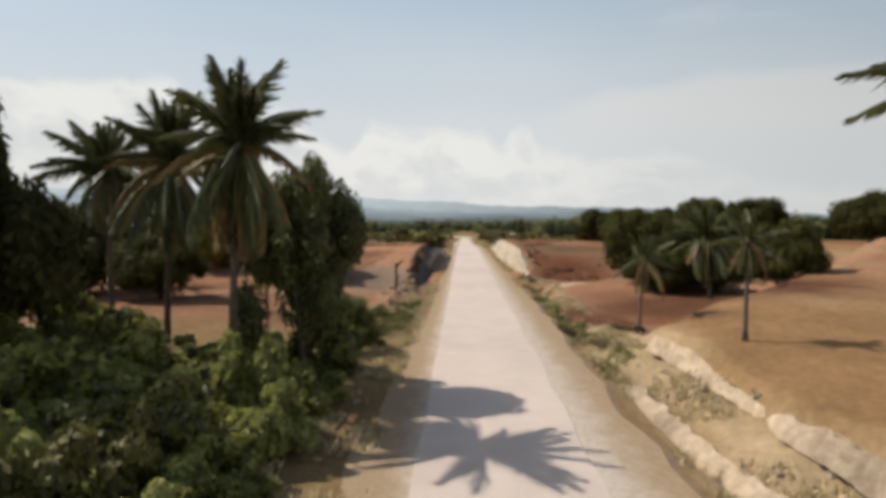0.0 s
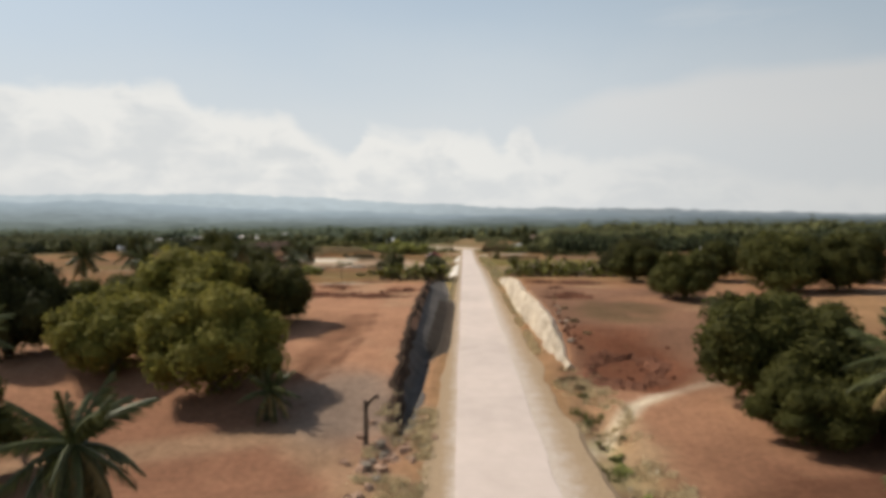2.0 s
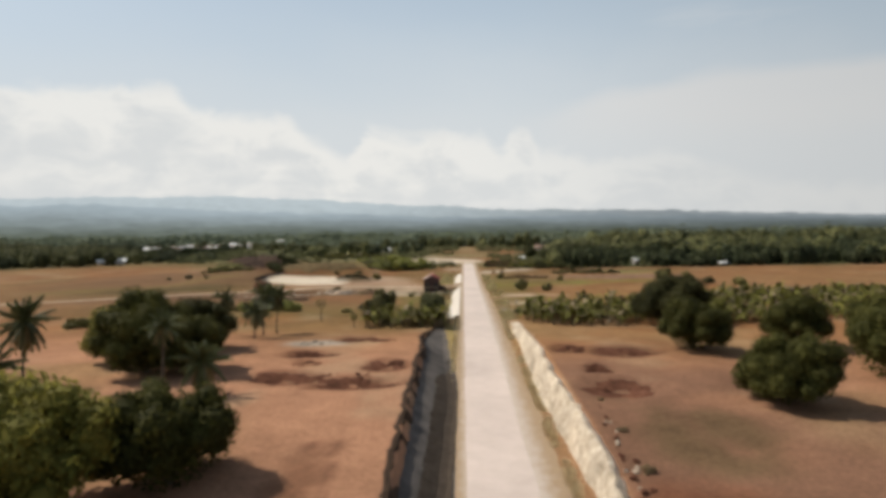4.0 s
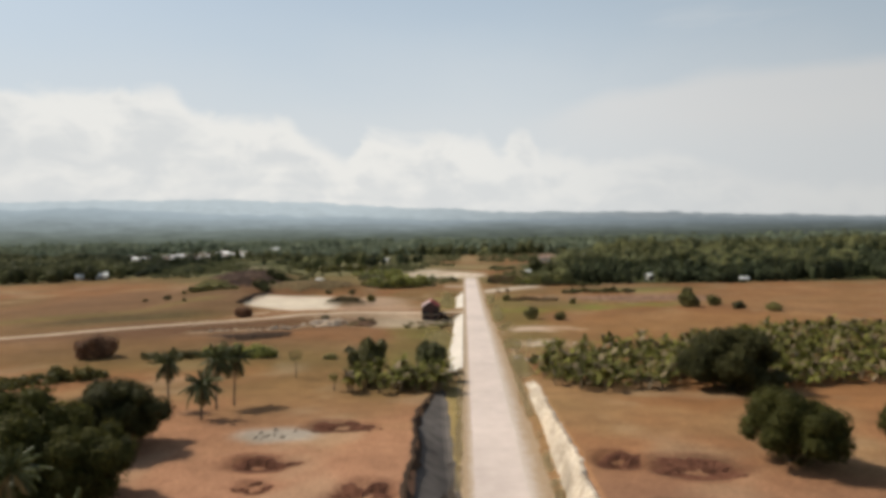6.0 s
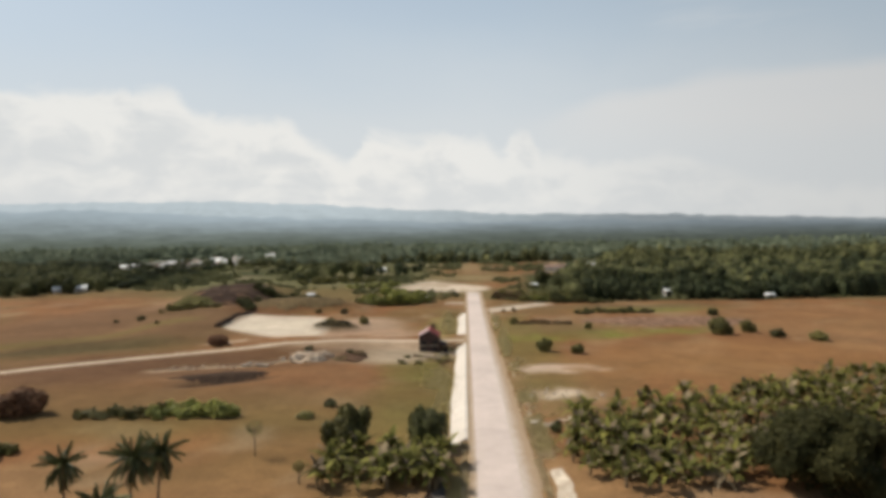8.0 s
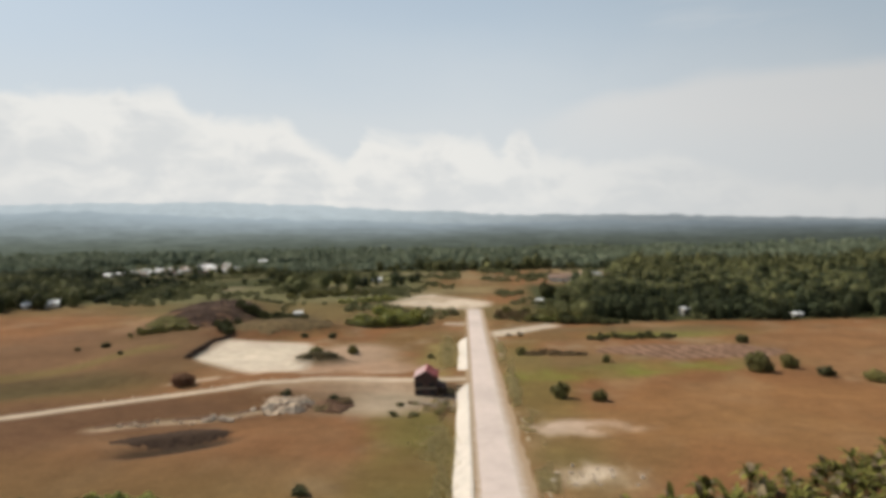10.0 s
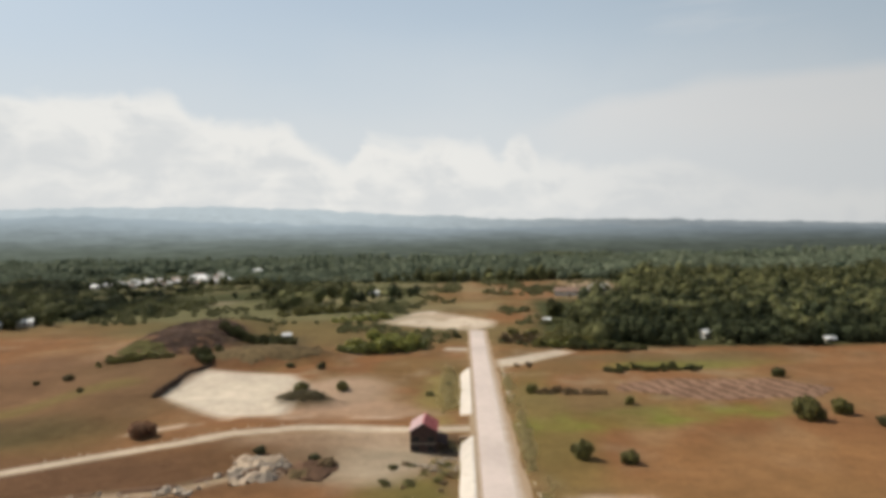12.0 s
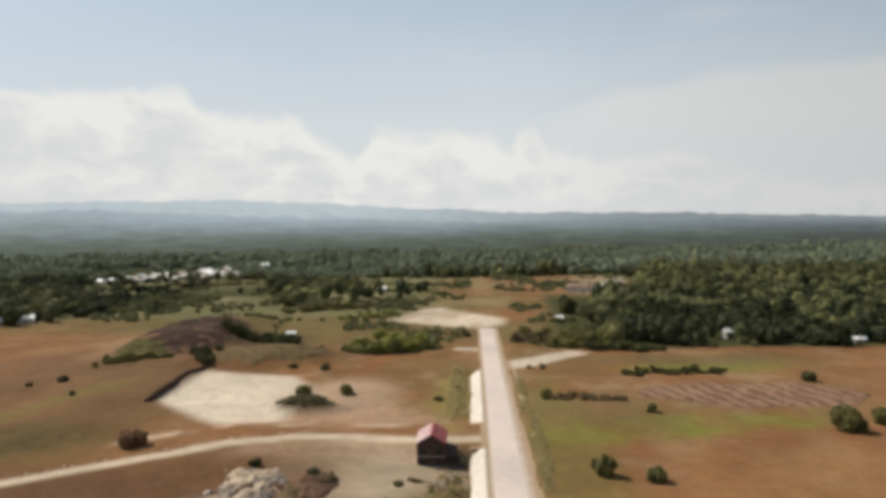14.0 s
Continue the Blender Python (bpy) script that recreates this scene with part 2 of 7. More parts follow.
def shoulder_material():
    """Road dust on the inner edge passing raggedly into tan gravel further out."""
    m = bpy.data.materials.new("gravel_shoulder")
    m.use_nodes = True
    t, add = nodes_of(m)
    out, bsdf = add("ShaderNodeOutputMaterial"), add("ShaderNodeBsdfPrincipled", Roughness=0.95)
    bsdf.inputs["Specular IOR Level"].default_value = 0.04
    coord, split = add("ShaderNodeTexCoord"), add("ShaderNodeSeparateXYZ")
    t.links.new(coord.outputs["Object"], split.inputs[0])
    away = []
    for a0, a1 in ((-1.0, -2.5), (3.7, 6.3)):
        k = add("ShaderNodeMapRange")
        k.inputs["From Min"].default_value, k.inputs["From Max"].default_value = a0, a1
        t.links.new(split.outputs["X"], k.inputs["Value"])
        away.append(k.outputs[0])
    most = add("ShaderNodeMath")
    most.operation = "MAXIMUM"
    t.links.new(away[0], most.inputs[0])
    t.links.new(away[1], most.inputs[1])
    n = add("ShaderNodeTexNoise", Scale=0.9, Detail=6.0, Roughness=0.7)
    t.links.new(coord.outputs["Object"], n.inputs["Vector"])
    total = add("ShaderNodeMath")
    total.operation = "MULTIPLY_ADD"
    total.inputs[1].default_value = 1.1
    t.links.new(n.outputs["Fac"], total.inputs[0])
    t.links.new(most.outputs[0], total.inputs[2])
    f = add("ShaderNodeMapRange")
    f.interpolation_type = "SMOOTHSTEP"
    f.inputs["From Min"].default_value, f.inputs["From Max"].default_value = 0.55, 1.35
    t.links.new(total.outputs[0], f.inputs["Value"])
    mix = add("ShaderNodeMix")
    mix.data_type = "RGBA"
    mix.inputs[6].default_value, mix.inputs[7].default_value = (0.425, 0.362, 0.31, 1), (0.285, 0.208, 0.135, 1)
    t.links.new(f.outputs[0], mix.inputs[0])
    fine = add("ShaderNodeTexNoise", Scale=5.0, Detail=5.0, Roughness=0.7)
    t.links.new(coord.outputs["Object"], fine.inputs["Vector"])
    g = add("ShaderNodeMapRange")
    for key, v in zip(("From Min", "From Max", "To Min", "To Max"), (0.3, 0.7, 0.84, 1.16)):
        g.inputs[key].default_value = v
    t.links.new(fine.outputs["Fac"], g.inputs["Value"])
    s = add("ShaderNodeVectorMath")
    s.operation = "SCALE"
    t.links.new(mix.outputs[2], s.inputs[0])
    t.links.new(g.outputs[0], s.inputs["Scale"])
    t.links.new(s.outputs[0], bsdf.inputs["Base Color"])
    bump = add("ShaderNodeBump", Strength=0.5, Distance=0.1)
    t.links.new(fine.outputs["Fac"], bump.inputs["Height"])
    t.links.new(bump.outputs[0], bsdf.inputs["Normal"])
    t.links.new(bsdf.outputs[0], out.inputs[0])
    return m


SHOULDER = shoulder_material()
CHALK = material("cream_limestone", (0.29, 0.235, 0.17), (0.55, 0.475, 0.385), 1.5, 0.95, 1.0, 3.0, big=0.32)
LINING = material("white_concrete_lining", (0.40, 0.36, 0.31), (0.53, 0.475, 0.41), 0.5, 0.8, 0.2, 5, big=0.08)
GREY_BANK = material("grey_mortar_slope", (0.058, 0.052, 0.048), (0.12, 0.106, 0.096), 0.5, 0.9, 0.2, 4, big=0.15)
DITCH_SOIL = material("dark_ditch_soil", (0.03, 0.024, 0.019), (0.065, 0.05, 0.038), 1.5, 0.9, 0.8, 4)
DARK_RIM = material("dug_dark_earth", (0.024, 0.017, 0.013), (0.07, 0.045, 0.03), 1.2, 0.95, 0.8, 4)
RED_EARTH = material("dug_red_earth", (0.066, 0.030, 0.019), (0.155, 0.070, 0.043), 1.1, 0.95, 0.8, 4, big=0.2)
GREY_HEAP = material("grey_gravel", (0.15, 0.125, 0.10), (0.26, 0.215, 0.17), 1.6, 0.95, 0.8, 5)
MANGO = material("mango_leaves", (0.040, 0.042, 0.012), (0.086, 0.082, 0.021), 0.5, 0.7, 0, island=0.3, leaf=0.38, spec=0.1)
MANGO_LIGHT = material("olive_mango_leaves", (0.090, 0.090, 0.020), (0.225, 0.195, 0.044), 0.5, 0.7, 0, island=0.3, leaf=0.4, spec=0.1)
BROAD = material("broad_green_leaves", (0.098, 0.112, 0.026), (0.33, 0.315, 0.08), 0.8, 0.4, 0, island=0.65, leaf=0.45, spec=0.5)
VERGE_LEAF = material("verge_tree_leaves", (0.078, 0.088, 0.034), (0.215, 0.218, 0.080), 0.8, 0.5, 0, island=0.55, leaf=0.42, spec=0.2)
SHRUB = material("shrub_leaves", (0.075, 0.070, 0.018), (0.19, 0.168, 0.046), 0.8, 0.6, 0, island=0.5, leaf=0.2)
DARK_SHRUB = material("dark_shrub_leaves", (0.036, 0.040, 0.013), (0.095, 0.092, 0.028), 0.8, 0.7, 0, island=0.5, leaf=0.2)
DRY_SHRUB = material("dry_shrub_leaves", (0.105, 0.072, 0.036), (0.215, 0.15, 0.075), 0.8, 0.8, 0, island=0.45, leaf=0.15)
RIDGE_SHRUB = material("brown_green_thicket", (0.05, 0.042, 0.018), (0.12, 0.095, 0.042), 0.8, 0.8, 0, island=0.35, leaf=0.15)
BROWN_SHRUB = material("rusty_brown_thicket", (0.10, 0.050, 0.028), (0.20, 0.105, 0.055), 0.8, 0.85, 0, island=0.4, leaf=0.1)
# yellow-green weeds; brightness also stands in for sunlit patches under the palms
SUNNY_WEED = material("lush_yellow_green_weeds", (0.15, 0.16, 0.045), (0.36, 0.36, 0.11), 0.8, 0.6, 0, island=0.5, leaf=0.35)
WEED = material("yellow_green_weeds", (0.22, 0.185, 0.08), (0.48, 0.40, 0.21), 0.8, 0.7, 0, island=0.45, leaf=0.3)
PALM = material("coconut_fronds", (0.044, 0.053, 0.018), (0.125, 0.13, 0.045), 1.2, 0.5, 0, island=0.4, leaf=0.15, spec=0.35)
PALM_DRY = material("yellowed_fronds", (0.14, 0.095, 0.035), (0.25, 0.18, 0.075), 1.2, 0.7, 0, island=0.35, leaf=0.12)
BANANA = material("banana_leaves", (0.066, 0.072, 0.017), (0.26, 0.238, 0.06), 0.9, 0.7, 0, island=0.6, leaf=0.3, spec=0.08)
BANANA_DRY = material("withered_banana_leaves", (0.11, 0.08, 0.045), (0.21, 0.16, 0.09), 0.9, 0.8, 0, island=0.3, leaf=0.1)
# scrub leaves lightened, with far haze blended into their colour
SCRUB = material("hazy_green_scrub", (0.10, 0.105, 0.048), (0.20, 0.192, 0.09), 0.3, 0.8, 0, island=0.35, leaf=0.2, spec=0.1)
WOODS = material("woodland_leaves", (0.018, 0.023, 0.010), (0.108, 0.105, 0.043), 0.05, 0.8, 0, island=0.5, leaf=0.15, spec=0.08)
# darker copy of the woodland leaves, deep shade put into its colour
DARK_WOODS = material("dark_and_shaded_woodland_leaves", (0.017, 0.024, 0.013), (0.060, 0.066, 0.030), 0.08, 0.8, 0, island=0.5, leaf=0.1, spec=0.08)
# distance haze is mixed into these paler, bluer leaf tones
FAR_WOODS = material("hazed_far_woodland_leaves", (0.072, 0.091, 0.060), (0.170, 0.187, 0.125), 0.012, 0.9, 0, island=0.25, leaf=0.2)
GROVE = material("sunlit_grove_fronds", (0.046, 0.051, 0.017), (0.125, 0.12, 0.042), 0.06, 0.6, 0, island=0.5, leaf=0.2, spec=0.2)
BARK = material("grey_brown_bark", (0.075, 0.058, 0.042), (0.16, 0.13, 0.10), 3, 0.95, 0.6, 9)
PALM_BARK = material("grey_palm_trunk", (0.075, 0.058, 0.043), (0.15, 0.12, 0.092), 3, 0.95, 0.6, 9)
ROOF_RED = material("faded_red_sheet_metal", (0.25, 0.055, 0.055), (0.40, 0.13, 0.125), 0.7, 0.55, 0.1, 6, big=0.15)
ROOF_PALE = material("pale_pink_sheet_metal", (0.42, 0.27, 0.26), (0.56, 0.42, 0.41), 0.7, 0.5, 0.1, 6)
ROOF_GREY = material("pale_village_roof", (0.42, 0.39, 0.37), (0.58, 0.55, 0.52), 0.7, 0.5, 0.1, 6, island=0.25)
ROOF_WHITE = material("white_painted_roof", (0.48, 0.48, 0.47), (0.72, 0.72, 0.70), 0.4, 0.5, 0.1, 5, island=0.25)
ROOF_RUST = material("rusted_roof", (0.16, 0.10, 0.075), (0.27, 0.18, 0.13), 0.6, 0.7, 0.1, 5, island=0.3)
WALL_PAINT = material("house_wall_plaster", (0.36, 0.33, 0.28), (0.5, 0.46, 0.40), 0.6, 0.85, 0.2, 6, island=0.3)
WALL_DARK = material("weathered_dark_boards", (0.040, 0.026, 0.024), (0.085, 0.055, 0.048), 1.2, 0.9, 0.4, 8)
TIMBER = material("bleached_timber", (0.20, 0.165, 0.125), (0.36, 0.31, 0.245), 1.4, 0.9, 0.4, 8)
OLD_WOOD = material("dark_weathered_wood", (0.045, 0.032, 0.025), (0.10, 0.075, 0.055), 3, 0.9, 0.6, 9)
GLASS_DARK = material("dark_window_opening", (0.015, 0.016, 0.018), (0.03, 0.032, 0.036), 2, 0.25, 0)


# ---- mesh helpers ----
def mesh_of(name, verts, faces, mats, index=None, smooth=False):
    me = bpy.data.meshes.new(name)
    me.from_pydata([tuple(v) for v in verts], [], faces)
    for m in (mats if isinstance(mats, (list, tuple)) else [mats]):
        me.materials.append(m)
    if index is not None:
        me.polygons.foreach_set("material_index", index)
    if smooth:
        me.polygons.foreach_set("use_smooth", [True] * len(me.polygons))
    me.update()
    return me


def polys_mesh(name, corners, mat, extra=None):
    """A mesh of separate polygons, corners being an array (count, sides, 3); extra: a further (verts, faces) pair."""
    n, k, _ = corners.shape
    verts = corners.reshape(-1, 3)
    faces = np.arange(n * k).reshape(n, k).tolist()
    if extra:
        off = len(verts)
        verts = np.vstack([verts, extra[0]])
        faces += [[i + off for i in f] for f in extra[1]]
    return mesh_of(name, verts.tolist(), faces, mat)


def part(name, me, parent, label="", m=None):
    ob = new(name, me)
    ob.parent = parent
    if m is not None:
        ob.matrix_basis = m
    return tagged(ob, label=label)


def thing(name, label, category, group="", x=0, y=0, z=0, turn=0, kind=""):
    ob = new(name)
    ob.empty_display_size = 0.3
    ob.matrix_basis = pose(x, y, z, 0, 0, turn)
    return tagged(ob, label, category, group, kind)


def tube(points, radii, sides=8):
    """Verts and faces of a tapered tube along points, closed at both ends."""
    pts = [Vector(p) for p in points]
    verts, faces = [], []
    for i, p in enumerate(pts):
        way = (pts[min(i + 1, len(pts) - 1)] - pts[max(i - 1, 0)]).normalized()
        q = way.to_track_quat("Z", "Y")
        for k in range(sides):
            a = 2 * math.pi * k / sides
            verts.append(p + q @ Vector((math.cos(a) * radii[i], math.sin(a) * radii[i], 0)))
    for i in range(len(pts) - 1):
        for k in range(sides):
            a, b = i * sides + k, i * sides + (k + 1) % sides
            faces.append([a, b, b + sides, a + sides])
    faces += [list(range(sides))[::-1], [len(verts) - sides + k for k in range(sides)]]
    return verts, faces


def box(cx, cy, cz, sx, sy, sz):
    v = [(cx + i * sx / 2, cy + j * sy / 2, cz + k * sz / 2) for k in (-1, 1) for j in (-1, 1) for i in (-1, 1)]
    return v, [[0, 2, 3, 1], [4, 5, 7, 6], [0, 1, 5, 4], [2, 6, 7, 3], [0, 4, 6, 2], [1, 3, 7, 5]]


def join(*pieces):
    verts, faces = [], []
    for v, f in pieces:
        o = len(verts)
        verts += list(v)
        faces += [[i + o for i in q] for q in f]
    return verts, faces


def smooth(a, b, v):
    t = np.clip((np.asarray(v, float) - a) / (b - a), 0, 1)
    return t * t * (3 - 2 * t)


_lat = np.random.RandomState(7).rand(256, 256)


def value_noise(x, y, size):
    """Smooth noise from 0 to 1 with lumps of that many metres."""
    u, v = np.asarray(x, float) / size + 1000.37, np.asarray(y, float) / size + 1000.71
    i, j = np.floor(u).astype(int), np.floor(v).astype(int)
    f, g = u - i, v - j
    f, g = f * f * (3 - 2 * f), g * g * (3 - 2 * g)
    at = lambda a, b: _lat[a % 256, b % 256]
    return (at(i, j) * (1 - f) + at(i + 1, j) * f) * (1 - g) + (at(i, j + 1) * (1 - f) + at(i + 1, j + 1) * f) * g


def fractal(x, y, size):
    return (value_noise(x, y, size) * 4 + value_noise(y, x, size / 2.1) * 2 + value_noise(x, y, size / 4.3)) / 7


# ---- the lie of the land ----
def road_level(y):
    return np.interp(y, [-60, 160, 210, 260, 350, 450, 600, 4000], [0, 0, -1.2, -3.0, -4.0, -3.6, -3.0, -3.0])


def oval(x, y, cx, cy, rx, ry, turn=0, soft=0.35, rag=0.25):
    """1 inside an oval patch, 0 outside, with a soft and ragged edge."""
    c, s = math.cos(radians(turn)), math.sin(radians(turn))
    u, v = (x - cx) * c + (y - cy) * s, -(x - cx) * s + (y - cy) * c
    d = np.sqrt((u / rx) ** 2 + (v / ry) ** 2) + (fractal(x, y, max(2.0, min(rx, ry))) - 0.5) * 2 * rag
    return 1 - smooth(1 - soft, 1 + soft, d)


def strip(x, y, line, half, soft=0.5):
    """1 along a polyline, 0 away from it."""
    best = np.full(np.shape(x), 1e9)
    for (ax, ay), (bx, by) in zip(line[:-1], line[1:]):
        dx, dy = bx - ax, by - ay
        k = np.clip(((x - ax) * dx + (y - ay) * dy) / (dx * dx + dy * dy), 0, 1)
        best = np.minimum(best, np.hypot(x - ax - k * dx, y - ay - k * dy))
    return 1 - smooth(half - soft, half + soft, best)


def inside(x, y, ring, soft=2.0):
    """1 inside a convex ring given anticlockwise."""
    d = np.full(np.shape(x), 1e9)
    for (ax, ay), (bx, by) in zip(ring, ring[1:] + ring[:1]):
        n = math.hypot(bx - ax, by - ay)
        d = np.minimum(d, ((bx - ax) * (y - ay) - (by - ay) * (x - ax)) / n)
    return smooth(-soft, soft, d)


SIDE_ROAD = [(-2.5, 267.5), (-17, 267), (-42, 269), (-56, 265), (-70, 257), (-82, 248.5), (-92, 240), (-125, 215), (-180, 185)]
PAD = [(-64, 277), (-49, 279), (-45, 300), (-59, 323), (-90, 329), (-88, 296)]
PLAZA = [(-2, 402), (9, 412), (11, 428), (-22, 468), (-30, 466), (-46, 425)]


def rise_left(y):
    """How high the left-hand field stands over the road, which runs in a shallow cutting."""
    return np.interp(y, [55, 62, 67, 74, 104, 128, 140, 150, 158, 164], [0, 0.4, 1.3, 2.1, 2.7, 2.3, 1.9, 1.0, 0.3, 0])


def rise_right(y):
    return np.interp(y, [72, 79, 86, 98, 128, 144, 158, 172], [0, 0.4, 2.2, 2.9, 3.1, 2.2, 0.7, 0])


def trench_edge(y):
    return np.interp(y, [56, 65, 71, 79, 94, 112, 126, 135, 142, 148, 153, 162], [-5.6, -5.5, -5.9, -6.3, -6.7, -7.1, -7.4, -7.5, -8.4, -8.2, -7.7, -6.6])


def trench_right(y):
    return np.interp(y, [60, 70, 82, 85, 95, 115, 124, 136, 151, 162], [-4.3, -4.1, -4.0, -2.7, -2.4, -2.4, -2.7, -3.7, -4.6, -5.4])


def bank_foot(y):
    return np.interp(y, [70, 76, 81, 112, 160], [9.0, 8.6, 8.0, 7.1, 7.5])


def height(x, y):
    x, y = np.asarray(x, float), np.asarray(y, float)
    z = road_level(y) * 1.0
    away = smooth(6, 30, np.abs(x - 1.5))
    z = z + away * (fractal(x, y, 45) - 0.5) * 1.2 * (1 - smooth(900, 1500, y))
    field = smooth(10.5, 11.3, x + (fractal(x, y, 5) - 0.5) * 0.9) * smooth(-40, 5, y) * (1 - smooth(-3.5, 1.5, y - 38 - 1.1 * (x - 12) + (fractal(x, y, 6) - 0.5) * 4))
    z = z + field * (1.15 + 0.035 * np.clip(x - 12, 0, 40))
    foot = bank_foot(y)
    z = z + np.clip((x - foot - 0.7) / np.interp(y, [78, 84, 100, 125], [0.6, 0.7, 0.9, 1.0]), 0, 1) * rise_right(y) * (1 - smooth(60, 120, x))
    z = z - 0.7 * oval(x, y, 12, 46, 4.5, 9, 0, 0.6)
    # eroded gully between the shoulder and the field
    z = z - np.exp(-((x - 8.0 - 1.2 * (fractal(0 * x, y, 9) - 0.5)) / 1.3) ** 2) * 0.7 * smooth(8, 14, y) * (1 - smooth(62, 74, y))
    # rills and lumps on the verges
    z = z + (fractal(x, y, 2.2) - 0.5) * 0.7 * (smooth(6.6, 7.6, x) * (1 - smooth(11, 14, x)) + smooth(-3.0, -3.8, x) * (1 - smooth(-8, -10, x))) * smooth(4, 9, y) * (1 - smooth(74, 78, y))
    # the roadside ditch: a long slope down from the field, a narrow dark bottom
    edge, right, up = trench_edge(y), trench_right(y), rise_left(y)
    slope = np.clip((right - 0.9 - x) / np.maximum(right - 0.9 - edge, 0.3), 0, 1)
    z = z + slope * up * (1 - smooth(-60, -120, x)) - 1.0 * np.minimum(1, up) * smooth(edge - 0.1, edge + 0.7, x) * (1 - smooth(right - 0.4, right + 0.1, x))
    # white lined slopes beside the road
    lined = np.maximum(smooth(176, 178, y) * (1 - smooth(261, 263, y)), smooth(277, 279, y) * (1 - smooth(327, 330, y)))
    z = z - lined * np.interp(x, [-40, -7, -5.4, -2.6, 40], [0.2, 1.5, 1.6, 0.0, 0.0])
    # under the road itself the sheet lies a little lower
    z = z - 0.14 * (1 - smooth(5.6, 6.4, np.abs(x - 1.95) + 1.3)) * (y < 404) * (y > -60)
    # burnt mound, dry ridge, raised ground beside the pad, crater, pits
    z = z + 6.0 * oval(x, y, -120, 386, 19, 40, -6, 0.6, 0.05) + 5.0 * oval(x, y, -74, 344, 23, 8, 8, 0.75, 0.1)
    z = z + 2.2 * oval(x, y, -104, 305, 15, 32, 10, 0.6, 0.05) * (1 - inside(x, y, PAD, 1.0))
    z = z + 3.2 * oval(x, y, -46.5, 288.5, 7.2, 4, 0, 0.75, 0.05)
    z = z - 1.3 * oval(x, y, -55.5, 217.8, 11, 3.6, 28, 0.5, 0.1)
    for cx, cy, rx, ry in PITS:
        z = z - 0.55 * oval(x, y, cx, cy, rx, ry, 0, 0.5) + 0.5 * oval(x, y, cx - 0.3 * rx, cy + ry, rx * 0.9, ry * 0.5, 0, 0.6)
    return z


PITS = [(-13.7, 111.7, 5.0, 2.2), (-22.4, 127.6, 3.9, 1.7), (13.4, 76.2, 4.2, 5.2), (13.9, 115.6, 2.0, 1.8), (14.2, 108.1, 3.6, 3.2),
        (12.4, 126.4, 2.3, 1.8), (19.1, 124.6, 4.5, 2.3), (-17.2, 139.7, 4.2, 2.0), (-11.1, 120.5, 2.9, 2.5), (-21.5, 114.3, 4.6, 2.4), (-21.3, 122, 1.7, 1.1)]


def lift_of(x, y):
    return float(height(np.array([x]), np.array([y]))[0])


